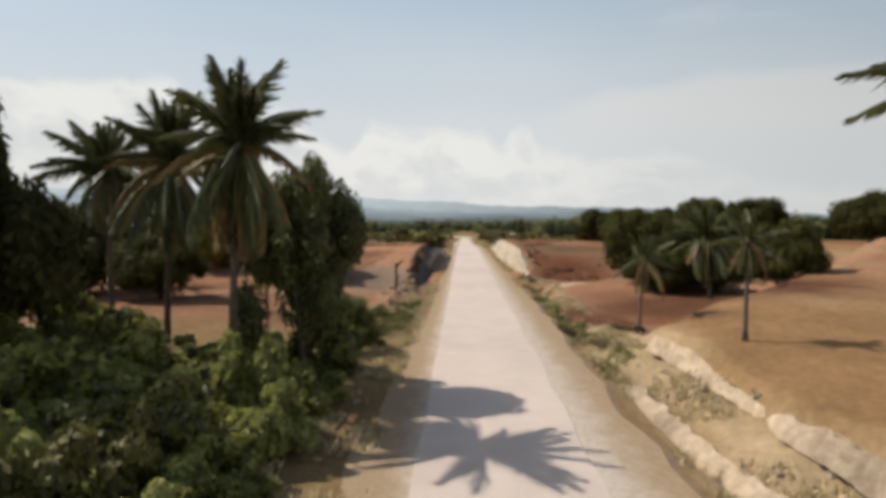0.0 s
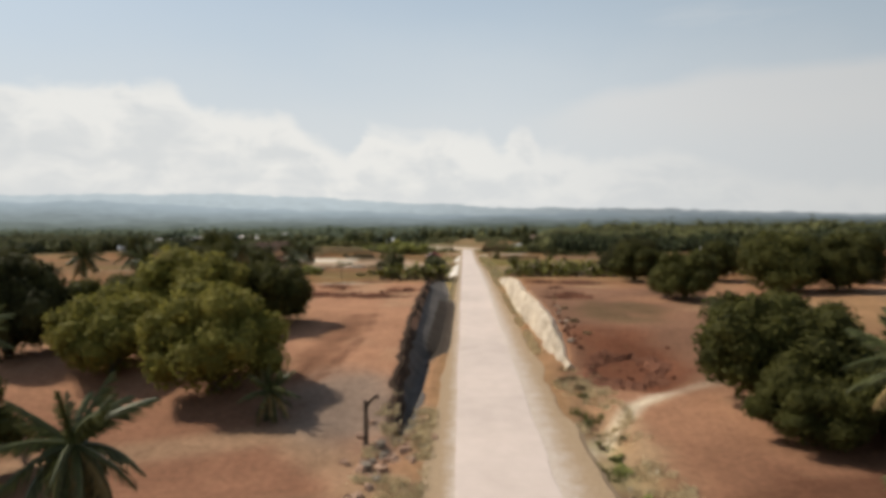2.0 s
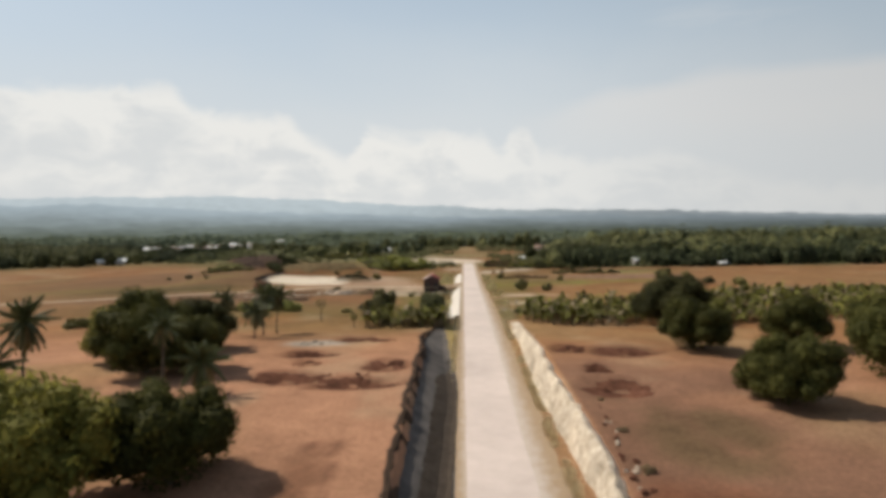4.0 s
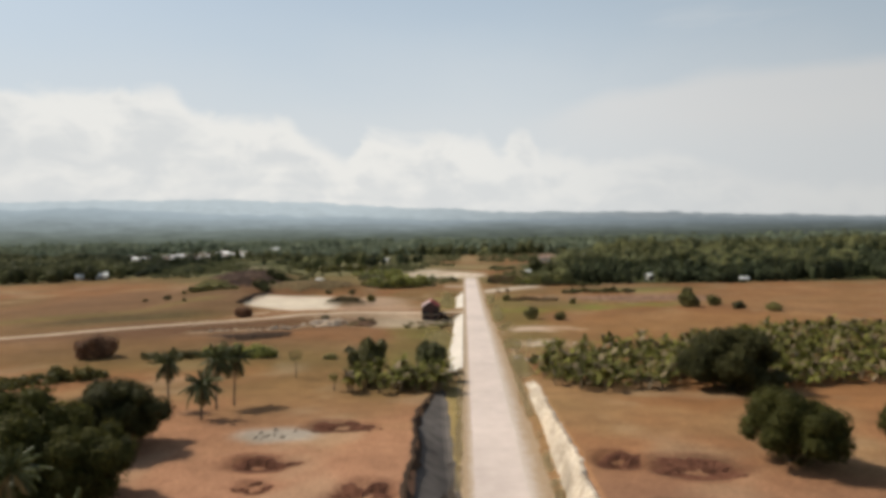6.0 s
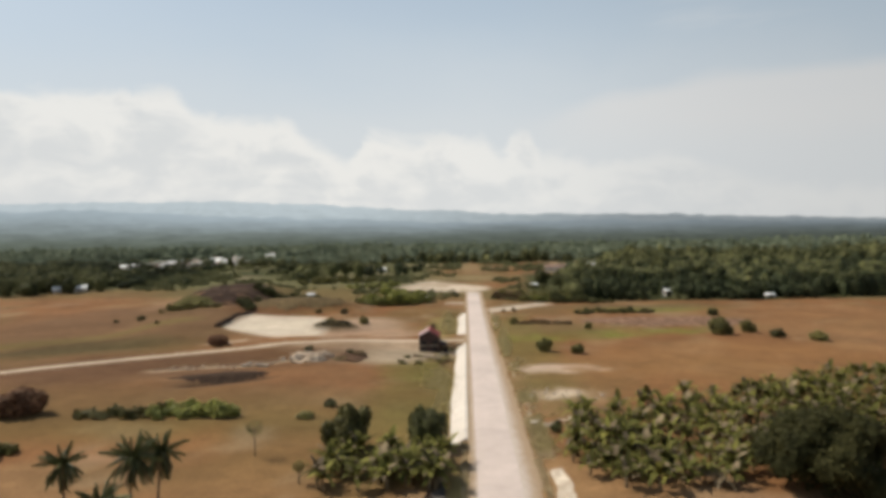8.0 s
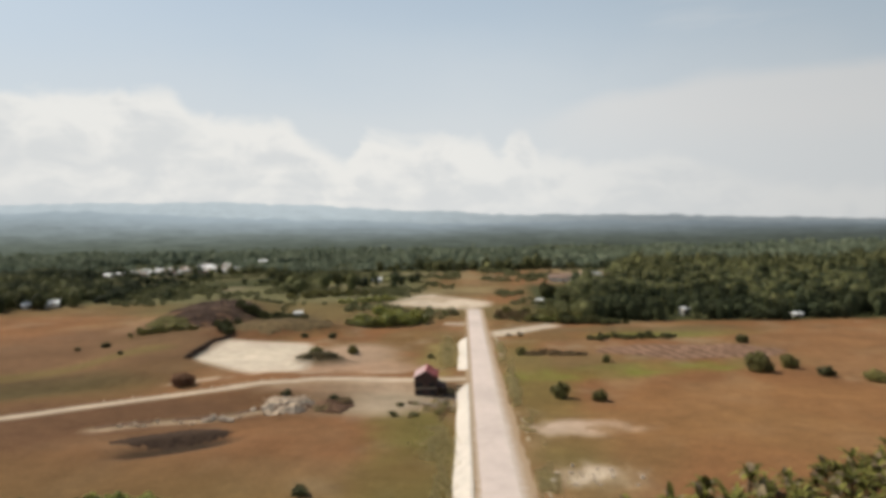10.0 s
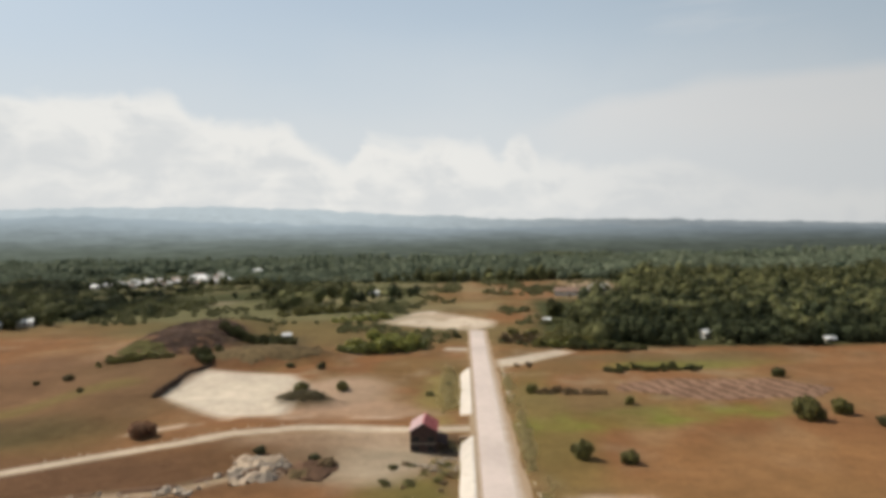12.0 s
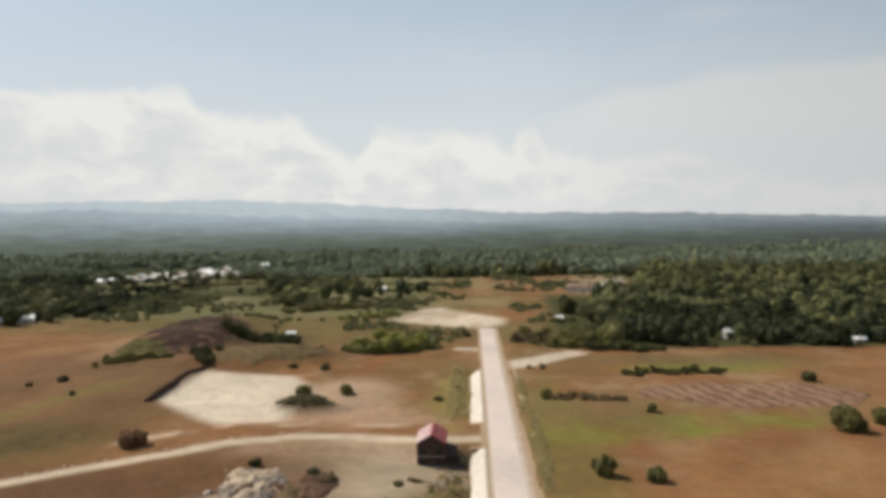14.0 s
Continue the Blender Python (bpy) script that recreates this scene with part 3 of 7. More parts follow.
def build_ground():
    def lines(parts, growth, end):
        out = []
        for a, b, s in parts:
            out += list(np.arange(a, b, s))
        step, v = parts[-1][2], parts[-1][1]
        while v < end:
            out.append(v)
            step *= growth
            v += step
        return out + [end]
    half = lines([(0, 14, 0.5), (14, 44, 1.0), (44, 150, 2.0)], 1.13, 4900)
    xs = np.array([-v + 1.5 for v in half[::-1]][:-1] + [v + 1.5 for v in half])
    back = lines([(0, 30, 3.0)], 1.3, 1500)
    ys = np.array([-v for v in back[::-1]][:-1] + lines([(0, 90, 0.8), (90, 175, 1.0), (175, 470, 1.6)], 1.05, 4900))
    X, Y = np.meshgrid(xs, ys)
    Z = height(X, Y)
    x, y = X.ravel(), Y.ravel()
    n, m = len(ys), len(xs)
    idx = np.arange(n * m).reshape(n, m)
    faces = np.stack([idx[:-1, :-1], idx[:-1, 1:], idx[1:, 1:], idx[1:, :-1]], -1).reshape(-1, 4).tolist()
    me = mesh_of("ground", np.stack([x, y, Z.ravel()], -1).tolist(), faces, GROUND, smooth=True)
    c = np.empty((len(x), 3))
    c[:] = (0.176, 0.088, 0.040)

    def lay(colour, w):
        w = np.clip(w, 0, 1)[:, None]
        c[:] = c * (1 - w) + np.array(colour) * w
    red, tan, green, olive = (0.278, 0.150, 0.098), (0.205, 0.128, 0.066), (0.112, 0.106, 0.034), (0.122, 0.092, 0.040)
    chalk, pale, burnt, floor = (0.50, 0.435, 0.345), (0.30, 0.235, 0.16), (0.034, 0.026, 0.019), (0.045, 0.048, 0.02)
    ns = fractal(x, y, 22)
    lay(red, (1 - smooth(110, 180, y)) * (x < 0) * 0.9)
    lay(red, (1 - smooth(95, 150, y)) * (x > 0) * smooth(36, 52, y) * 0.85)
    lay((0.215, 0.132, 0.073), (x > 0) * (1 - smooth(36, 50, y - 0.6 * (x - 12))) * 0.8)
    lay((0.168, 0.086, 0.056), (1 - smooth(58, 74, y)) * smooth(-6, -9, x) * 0.92)
    lay(tan, smooth(0.52, 0.72, ns) * 0.7 * (0.4 + 0.6 * smooth(60, 75, y)))
    lay(olive, smooth(0.55, 0.7, fractal(y, x, 34)) * 0.5 * smooth(120, 170, y))
    lay(pale, smooth(0.55, 0.8, fractal(x + 50, y, 9)) * 0.3)
    # grass by the road, left and right
    lay(tan, (1 - smooth(3.5, 9, np.abs(x - 2))) * 0.8)
    lay(green, oval(x, y, -11, 205, 9, 42, 0, 0.5) * 0.6)
    lay((0.125, 0.128, 0.034), oval(x, y, -13.5, 228, 9, 15, 0, 0.5, 0.5) * 0.65)
    lay((0.20, 0.17, 0.06), oval(x, y, -10, 300, 6, 28, 0, 0.5, 0.5) * 0.6)
    lay(green, oval(x, y, 14, 262, 8, 60, 0, 0.5) * 0.6)
    lay((0.135, 0.138, 0.030), oval(x, y, 40, 275, 34, 7.0, 10, 0.5, 0.5) * (0.45 + 0.5 * smooth(0.4, 0.6, fractal(x, y, 9))))
    lay((0.33, 0.225, 0.155), oval(x, y, -36, 284, 20, 9, 0, 0.6, 0.4) * 0.7)
    lay((0.13, 0.132, 0.034), oval(x, y, 72, 332, 30, 7, 6, 0.5) * 0.85)
    lay((0.105, 0.082, 0.040), oval(x, y, 70, 343, 50, 9, 3, 0.5, 0.4) * 0.7)
    lay(olive, oval(x, y, 30, 285, 22, 10, 0, 0.6) * 0.6)
    lay(green, oval(x, y, -64, 196, 40, 16, -3, 0.6) * 0.6)
    lay(green, oval(x, y, -100, 262, 16, 12, 0, 0.6) * 0.7)
    lay(olive, oval(x, y, -110, 230, 40, 14, 0, 0.6) * 0.5)
    lay((0.150, 0.080, 0.040), oval(x, y, -95, 222, 75, 42, 10, 0.5) * 0.6)
    lay(green, oval(x, y, -112, 318, 22, 16, -40, 0.5) * 0.75)
    lay((0.095, 0.084, 0.036), smooth(398, 425, y + 0.12 * np.abs(x + 60)) * (1 - smooth(640, 680, y)) * smooth(-20, -40, x) * (1 - smooth(-150, -190, x) * 0.5) * 0.9)
    lay(olive, oval(x, y, -60, 400, 70, 36, 0, 0.5) * 0.9)
    lay(olive, oval(x, y, -120, 480, 150, 60, 0, 0.5) * 0.9)
    lay((0.112, 0.112, 0.056), smooth(425, 450, y) * (1 - smooth(640, 660, y)) * smooth(-20, -45, x) * 0.75)
    lay((0.20, 0.165, 0.09), smooth(0.55, 0.62, fractal(x * 0.6, y + 40, 34)) * smooth(430, 470, y) * (1 - smooth(640, 660, y)) * 0.5)
    lay((0.20, 0.19, 0.075), oval(x, y, -95, 560, 45, 22, 10, 0.4) * 0.8)
    lay(olive, oval(x, y, 30, 395, 40, 26, 0, 0.5) * 0.8)
    lay((0.30, 0.245, 0.175), oval(x, y, -26, 253, 19, 13, 10, 0.35) * 0.9)
    lay((0.31, 0.225, 0.155), oval(x, y, -32, 262, 22, 5, 0, 0.5) * 0.7)
    lay((0.46, 0.37, 0.29), oval(x, y, 19.5, 227, 9.5, 4.6, 0, 0.4, 0.7) * (0.3 + 0.7 * smooth(0.40, 0.54, fractal(x * 0.6, y, 4))))
    lay((0.10, 0.065, 0.035), strip(x, y, [(15, 232.5), (21, 233.5)], 0.8, 0.6) * 0.7)
    lay((0.10, 0.06, 0.04), inside(x, y, [(-131, 334), (-108, 342), (-96, 370), (-100, 398), (-118, 412), (-136, 402)], 3.0) * 0.8)
    lay(green, oval(x, y, -116, 336, 20, 7, 30, 0.4) * 0.7)
    lay((0.075, 0.055, 0.032), oval(x, y, -74, 343, 23, 7, 8, 0.35) * 0.85)
    lay((0.05, 0.04, 0.026), oval(x, y, -92, 380, 22, 14, 0, 0.4) * 0.7)
    # dark soil beside the hut, with its cast shadow painted in
    lay((0.055, 0.046, 0.036), oval(x, y, -7.0, 258.5, 3.0, 4.5, 0, 0.5, 0.3) * 0.85)
    lay(burnt, strip(x, y, [(-88.5, 294), (-91, 331)], 1.6, 1.0) * 0.95)
    lay((0.085, 0.07, 0.03), oval(x, y, -46, 287, 6.5, 3.2, 0, 0.4) * 0.9)
    lay(burnt, oval(x, y, -55.5, 217.8, 10.5, 2.9, 28, 0.25, 0.12) * 0.95)
    for cx, cy, rx, ry in PITS:
        lay((0.085, 0.036, 0.022), (oval(x, y, cx, cy, rx, ry, 0, 0.45, 0.5) - 0.75 * oval(x, y, cx - 0.1 * rx, cy + 0.15 * ry, rx * 0.5, ry * 0.45, 0, 0.5, 0.5)) * 0.9)
    lay((0.26, 0.235, 0.205), oval(x, y, -23.2, 136.8, 4.5, 3.0, 0, 0.4, 0.4) * 0.9)
    lay(pale, strip(x, y, [(-2.6, 51), (-6, 54), (-12, 60), (-22, 56), (-40, 50)], 1.5, 1.0) * 0.3)
    lay((0.16, 0.145, 0.13), oval(x, y, -8.5, 64, 4.5, 6, 30, 0.5) * 0.6)
    lay(chalk, strip(x, y, [(6.2, 58.0), (9.3, 63.5), (11.8, 67.2), (16, 70.9), (20, 73)], 0.62, 0.5) * 0.85)
    lay((0.33, 0.25, 0.165), strip(x, y, [(8, 48), (9.5, 42), (10.5, 36), (9.5, 28)], 2.0, 1.4) * 0.75)
    lay((0.16, 0.062, 0.034), strip(x, y, [(13, 43), (17, 47), (23, 53), (30, 58)], 1.6, 1.2) * 0.7)
    lay(olive, oval(x, y, 8.2, 48, 2.4, 10, 0, 0.5) * 0.7)
    lay(chalk, oval(x, y, 9.6, 42, 3.0, 5, 0, 0.6, 0.6) * 0.5)
    lay(olive, oval(x, y, 9, 22, 2.6, 12, 0, 0.6, 0.5) * 0.35)
    lay((0.275, 0.205, 0.13), smooth(6.2, 7.2, x) * (1 - smooth(9.5, 12, x)) * smooth(4, 10, y) * (1 - smooth(58, 74, y)) * (0.25 + 0.75 * smooth(0.42, 0.62, fractal(x, y, 4))) * 0.8)
    lay((0.33, 0.25, 0.165), strip(x, y, [(7.7, 9), (7.6, 18), (7.8, 28)], 0.6, 0.5) * smooth(0.42, 0.56, fractal(x, y, 3)) * 0.9)
    lay((0.36, 0.28, 0.19), strip(x, y, [(9.6, 4), (9.6, 15), (9.4, 24), (9.0, 33)], 0.9, 0.7) * 0.5)
    lay((0.16, 0.12, 0.06), oval(x, y, -14, 18, 16, 22, 0, 0.4) * 0.8)
    lay(olive, oval(x, y, -5, 44, 3.0, 7, 0, 0.5) * 0.8)
    lay((0.115, 0.066, 0.040), strip(x, y, [(8.6, 51.5), (10.4, 46), (12.5, 41.5), (15.5, 38)], 1.5, 1.2) * 0.75)
    lay((0.30, 0.245, 0.135), strip(x, y, [(7.7, 60), (7.8, 50), (8.0, 40), (8.6, 33)], 1.1, 0.9) * smooth(0.38, 0.55, fractal(x, y, 2.5)) * 0.8)
    lay((0.42, 0.34, 0.25), oval(x, y, 15, 203, 7, 3.6, 10, 0.4, 0.7) * (0.3 + 0.7 * smooth(0.42, 0.54, fractal(x, y, 3))))
    lay(pale, strip(x, y, [(16, 112), (21, 110), (26, 106), (32, 104)], 1.0, 0.7) * 0.7)
    lay((0.105, 0.057, 0.028), oval(x, y, -66, 240, 38, 15, 20, 0.5) * 0.85)
    lay((0.125, 0.07, 0.035), oval(x, y, -70, 200, 40, 14, 0, 0.5) * 0.4)
    lay((0.20, 0.106, 0.045), oval(x, y, 62, 232, 52, 26, 6, 0.4) * 0.75)
    lay((0.195, 0.106, 0.050), oval(x, y, 130, 300, 50, 45, 0, 0.4) * 0.7)
    lay((0.135, 0.086, 0.040), oval(x, y, -128, 285, 46, 52, 0, 0.5) * 0.75)
    lay((0.062, 0.050, 0.022), oval(x, y, -112, 262, 27, 14, 25, 0.5, 0.4) * 0.92)
    lay((0.105, 0.058, 0.032), oval(x, y, -85, 232, 32, 16, 20, 0.5, 0.3) * 0.85)
    lay((0.130, 0.074, 0.042), oval(x, y, -130, 315, 50, 50, 0, 0.5, 0.3) * 0.75)
    lay((0.125, 0.10, 0.035), strip(x, y, [(-150, 255), (-120, 283), (-104, 305)], 5, 4) * 0.7)
    lay((0.150, 0.083, 0.056), (x > 9) * (1 - smooth(34, 46, x)) * smooth(66, 76, y) * (1 - smooth(112, 130, y)) * (0.35 + 0.65 * smooth(0.36, 0.6, fractal(x, y + 7, 14))))
    lay((0.098, 0.066, 0.038), oval(x, y, 17.5, 96, 7, 7, 0, 0.5, 0.9) * smooth(0.36, 0.52, fractal(x, y, 5)) * 0.85)
    lay((0.36, 0.28, 0.19), strip(x, y, [(-75, 227), (-68, 231), (-55, 234), (-46, 241)], 1.7, 1.3) * 0.7)
    # shade under the rubble line, painted as a dark strip
    lay((0.10, 0.07, 0.045), strip(x, y, [(-74, 229), (-67, 233), (-55, 236), (-47, 242.5)], 0.9, 0.7) * 0.7)
    lay((0.125, 0.048, 0.028), oval(x, y, 14.6, 77.5, 5.6, 6.5, 0, 0.4, 0.5) * 0.8)
    lay((0.13, 0.052, 0.03), oval(x, y, 13.5, 84, 4, 3, 0, 0.5, 0.5) * 0.6)
    for off in (0.0, 1.9):
        lay((0.135, 0.068, 0.044), strip(x, y, [(-14.2 + off, 64), (-13.0 + off, 74), (-12.4 + off, 84), (-13.4 + off, 94)], 0.45, 0.35) * smooth(0.42, 0.56, fractal(x, y, 3)) * 0.85)
    lay((0.095, 0.045, 0.027), oval(x, y, -13, 82, 1.6, 12, 0, 0.5, 0.7) * 0.6)
    # dark red soil, with the nearby trees' shade put into its tone
    lay((0.088, 0.042, 0.027), oval(x, y, 20, 51.5, 13, 9, 0, 0.5, 0.5) * (0.55 + 0.4 * smooth(0.35, 0.6, fractal(x, y, 4))))
    lay((0.20, 0.155, 0.066), smooth(-7, -4.5, x - np.interp(y, [120, 160], [2.0, 0.4])) * (x < 0) * smooth(116, 126, y) * (1 - smooth(162, 172, y)) * 0.9)
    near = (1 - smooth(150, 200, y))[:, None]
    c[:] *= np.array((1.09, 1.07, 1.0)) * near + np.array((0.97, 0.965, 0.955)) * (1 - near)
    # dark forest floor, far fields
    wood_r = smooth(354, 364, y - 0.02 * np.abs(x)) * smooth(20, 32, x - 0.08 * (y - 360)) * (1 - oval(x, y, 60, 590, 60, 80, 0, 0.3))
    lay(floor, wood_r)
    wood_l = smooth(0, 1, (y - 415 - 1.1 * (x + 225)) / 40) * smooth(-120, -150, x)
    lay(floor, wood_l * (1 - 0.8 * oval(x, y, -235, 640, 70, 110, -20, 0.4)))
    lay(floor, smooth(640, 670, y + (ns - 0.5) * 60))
    # chalky pads, tracks and the junction
    lay(chalk, inside(x, y, PAD, 2.0) * (0.75 + 0.25 * ns))
    lay((0.33, 0.235, 0.165), oval(x, y, -40, 303, 15, 17, 0, 0.5) * 0.75)
    lay((0.40, 0.33, 0.245), strip(x, y, SIDE_ROAD, 1.75, 0.8))
    lay((0.44, 0.365, 0.28), inside(x, y, PLAZA, 3.5) * (0.55 + 0.4 * smooth(0.38, 0.55, fractal(x, y, 12))))
    lay(chalk, inside(x, y, [(7, 330), (16, 334), (36, 353), (30, 357), (7, 341)], 2.0) * 0.75)
    lay(chalk, inside(x, y, [(-12, 359), (-3, 357), (-3, 363), (-11, 364)], 1.5) * 0.7)
    lay(pale, inside(x, y, [(60, 560), (95, 560), (130, 640), (90, 640)], 10) * 0.6)
    lay(pale, oval(x, y, -190, 500, 40, 10, 30, 0.5) * 0.6)
    lay((0.070, 0.052, 0.026), oval(x, y, -46.5, 288.3, 6.8, 4.0, 0, 0.35, 0.15) * 0.95)
    lay((0.40, 0.31, 0.23), strip(x, y, [(-84, 262), (-70, 271), (-59, 276), (-38, 277), (-20, 276)], 1.3, 1.1) * smooth(0.40, 0.58, fractal(x, y, 5)) * 0.8)
    ca = me.color_attributes.new("soil", "FLOAT_COLOR", "POINT")
    ca.data.foreach_set("color", np.hstack([c, np.ones((len(c), 1))]).ravel())
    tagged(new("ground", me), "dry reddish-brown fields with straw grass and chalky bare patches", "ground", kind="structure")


build_ground()


def ribbon(name, rows_y, profile, mat, label, category, kind="structure", wobble=None):
    """A sheet with depth along the road: profile(y) gives the (x, z) points of its cross-section, z above the road's level."""
    verts, faces, k = [], [], 0
    for y in rows_y:
        pts = profile(y)
        k = len(pts)
        verts += [(px, y, float(road_level(y)) + pz) for px, pz in pts]
    for i in range(len(rows_y) - 1):
        for j in range(k - 1):
            a = i * k + j
            faces.append([a, a + 1, a + k + 1, a + k])
    faces += [list(range(k))[::-1], [len(verts) - k + j for j in range(k)]]
    ob = new(name, mesh_of(name, verts, faces, mat))
    return tagged(ob, label, category, kind=kind)


def jag(y, size, amount, seed=0.0):
    return float(fractal(np.array([seed]), np.array([float(y)]), size)[0] - 0.5) * 2 * amount


ALONG = list(np.arange(-55, 404, 1.5))
ribbon("road", ALONG, lambda y: [(-1.4, -0.1), (-1.34 + jag(y, 7, 0.2) + jag(y, 3.2, 0.12, 4), 0.05), (1.3, 0.075), (3.8 + jag(y, 7, 0.25, 9) + jag(y, 3.2, 0.14, 1), 0.05), (3.9, -0.1)], CONCRETE,
       "pale worn concrete country road running dead straight", "road")
def brim(y):
    """The shoulder's ragged outer edge, drawn in where the ditch comes close to the road."""
    wide = float(np.interp(y, [81, 85, 122, 128], [1.0, 0.35, 0.35, 1.0]))
    return float(np.interp(y, [45, 58, 70, 82], [-3.2, -3.0, -2.75, -2.5])) + (1 - wide) * 0.45 + (jag(y, 5, 0.4, 3) + jag(y, 2, 0.25, 7)) * wide


ribbon("road_shoulder", ALONG, lambda y: [(brim(y) - 0.25, -0.25), (brim(y), -0.01), (-1.3, 0.015), (-1.1, -0.2)], SHOULDER,
       "sandy gravel shoulder beside the pale road", "shoulder")
ribbon("road_shoulder", ALONG, lambda y: [(3.6, -0.2), (3.84, 0.015), (6.2 + jag(y, 6, 0.6, 5) + jag(y, 2, 0.35, 7), -0.075), (6.6 + jag(y, 6, 0.6, 5) + jag(y, 2, 0.35, 7), -0.3)], SHOULDER,
       "wider sandy gravel shoulder along the pale road", "shoulder")

# ---- roadside earthworks ----
def up_at(y):
    return float(rise_left(y))


def edge_at(y):
    return float(trench_edge(y)) + jag(y, 4, 0.35) + jag(y, 1.3, 0.22, 2)


def right_at(y):
    return float(trench_right(y)) + jag(y, 4, 0.2, 6)


def face(y, k):
    """A point of the ditch's slope, k from 0 at its brink to 1 at the bottom."""
    e, r, u = edge_at(y) + 0.15, right_at(y) - 0.9, up_at(y)
    return (e + (r - e) * k, u * (0.8 - 0.8 * k) - 0.32 * min(1, u) + jag(y + 40 * k, 3, 0.07) * min(1, u))


def low(y):
    return min(1, up_at(y))


TRENCH = list(np.arange(61, 163, 0.7))
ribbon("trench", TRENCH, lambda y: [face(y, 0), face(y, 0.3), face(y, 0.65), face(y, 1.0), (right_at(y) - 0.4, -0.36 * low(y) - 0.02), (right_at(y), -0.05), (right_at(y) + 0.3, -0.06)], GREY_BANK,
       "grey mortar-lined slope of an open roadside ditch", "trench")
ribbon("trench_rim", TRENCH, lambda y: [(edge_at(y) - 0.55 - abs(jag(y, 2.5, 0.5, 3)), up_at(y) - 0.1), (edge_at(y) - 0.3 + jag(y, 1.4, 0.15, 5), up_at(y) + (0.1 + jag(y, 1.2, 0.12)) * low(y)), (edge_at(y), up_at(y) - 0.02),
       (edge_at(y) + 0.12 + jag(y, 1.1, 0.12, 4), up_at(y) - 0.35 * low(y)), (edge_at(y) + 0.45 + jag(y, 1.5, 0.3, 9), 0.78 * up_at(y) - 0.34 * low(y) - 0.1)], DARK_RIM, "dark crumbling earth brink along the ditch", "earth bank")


# where along the road the ditch has its wider, darker bottom
def bottom_span(y):
    return float(smooth(82, 86, y) * (1 - smooth(120, 130, y)))


ribbon("trench_bottom", list(np.arange(80, 134, 0.6)), lambda y: [(face(y, 1 - 0.42 * bottom_span(y))[0] + jag(y, 1.5, 0.3, 2) * bottom_span(y), face(y, 1 - 0.42 * bottom_span(y))[1] - 0.05 + 0.16 * bottom_span(y)), (face(y, 1)[0] - 0.1, face(y, 1)[1] - 0.04 + 0.2 * bottom_span(y)),
       (right_at(y) - 0.35, -0.38 + 0.16 * bottom_span(y)), (right_at(y) + 0.05 + jag(y, 1.2, 0.12), -0.04 + 0.04 * bottom_span(y)), (right_at(y) + 0.3 + jag(y, 1.7, 0.25) * bottom_span(y), -0.1)], DITCH_SOIL,
       "dark bottom of the roadside ditch", "trench")


def lined_slope(y0, y1):
    ribbon("lined_slope", list(np.arange(y0, y1, 2.0)) + [y1], lambda y: [(-5.5 + jag(y, 12, 0.25), -1.7), (-5.3 + jag(y, 12, 0.25), -1.35), (-2.95, 0.12), (-2.45, 0.12), (-2.4, -0.3)], LINING,
           "white concrete-lined slope beside the road", "lined bank")


lined_slope(177.5, 262)
lined_slope(278, 328.5)
def bank_row(y):
    f, u = float(bank_foot(y)) + jag(y, 5, 0.35) + jag(y, 1.6, 0.2), float(rise_right(y))
    k = min(1, u / 1.5)
    wide = float(np.interp(y, [78, 84, 100, 125, 146, 158], [0.3, 0.6, 0.85, 0.95, 1.0, 1.6]))
    rows = [(f - 0.3, -0.28), (f, -0.06)]
    for q, seed in ((0.25, 4), (0.5, 8), (0.75, 6)):
        rows.append((f + 0.1 + wide * q + (jag(y, 2, 0.24, seed) + jag(y, 0.8, 0.2, seed + 2)) * k, u * q + 0.06 + 0.1 * k + (jag(y, 1.4, 0.26, seed + 1) + jag(y, 0.7, 0.18, seed + 3)) * k))
    top = f + 0.15 + wide + (jag(y, 3, 0.5, 3) + jag(y, 1.2, 0.35, 1)) * k
    return rows + [(top, u + 0.1 * k + jag(y, 1.6, 0.12, 5) * k), (top + 0.3 * k + jag(y, 1.1, 0.25, 7) * k, u + 0.03 * k - 0.02), (top + 0.2 + 0.6 * k, u - 0.35)]


ribbon("chalk_bank", list(np.arange(78, 166, 0.3)), bank_row, CHALK, "cream limestone cut bank beside the road", "earth bank")
LEDGE = material("weathered_ledge_chalk", (0.25, 0.19, 0.13), (0.45, 0.36, 0.27), 1.8, 0.95, 1.0, 4, big=0.35)
def ledge_row(x0, bottom, top, seed):
    """Cross-sections of an eroded step in chalky ground, its face leaning back and crumbling."""
    def row(y):
        x = x0 + jag(y, 6, 0.45, seed) + jag(y, 1.5, 0.3, seed + 1) + jag(y, 0.6, 0.16, seed + 7)
        t = top + jag(y, 5, 0.12, seed + 2)
        keep = 0.3 + 0.7 * float(smooth(0.38, 0.55, fractal(np.array([seed]), np.array([float(y)]), 7)[0]))
        t = bottom + (t - bottom) * keep
        return [(x - 0.3, bottom - 0.3), (x - 0.1 + jag(y, 1.1, 0.15, seed + 3), bottom + 0.02), (x + 0.05, bottom + 0.5 * (t - bottom)), (x + 0.16 + jag(y, 0.7, 0.14, seed + 4), t - 0.1 + jag(y, 0.6, 0.1, seed + 8)),
                (x + 0.26 + jag(y, 0.8, 0.2, seed + 5), t - 0.02 + jag(y, 0.7, 0.08, seed + 9)), (x + 0.6, t - 0.35)]
    return row


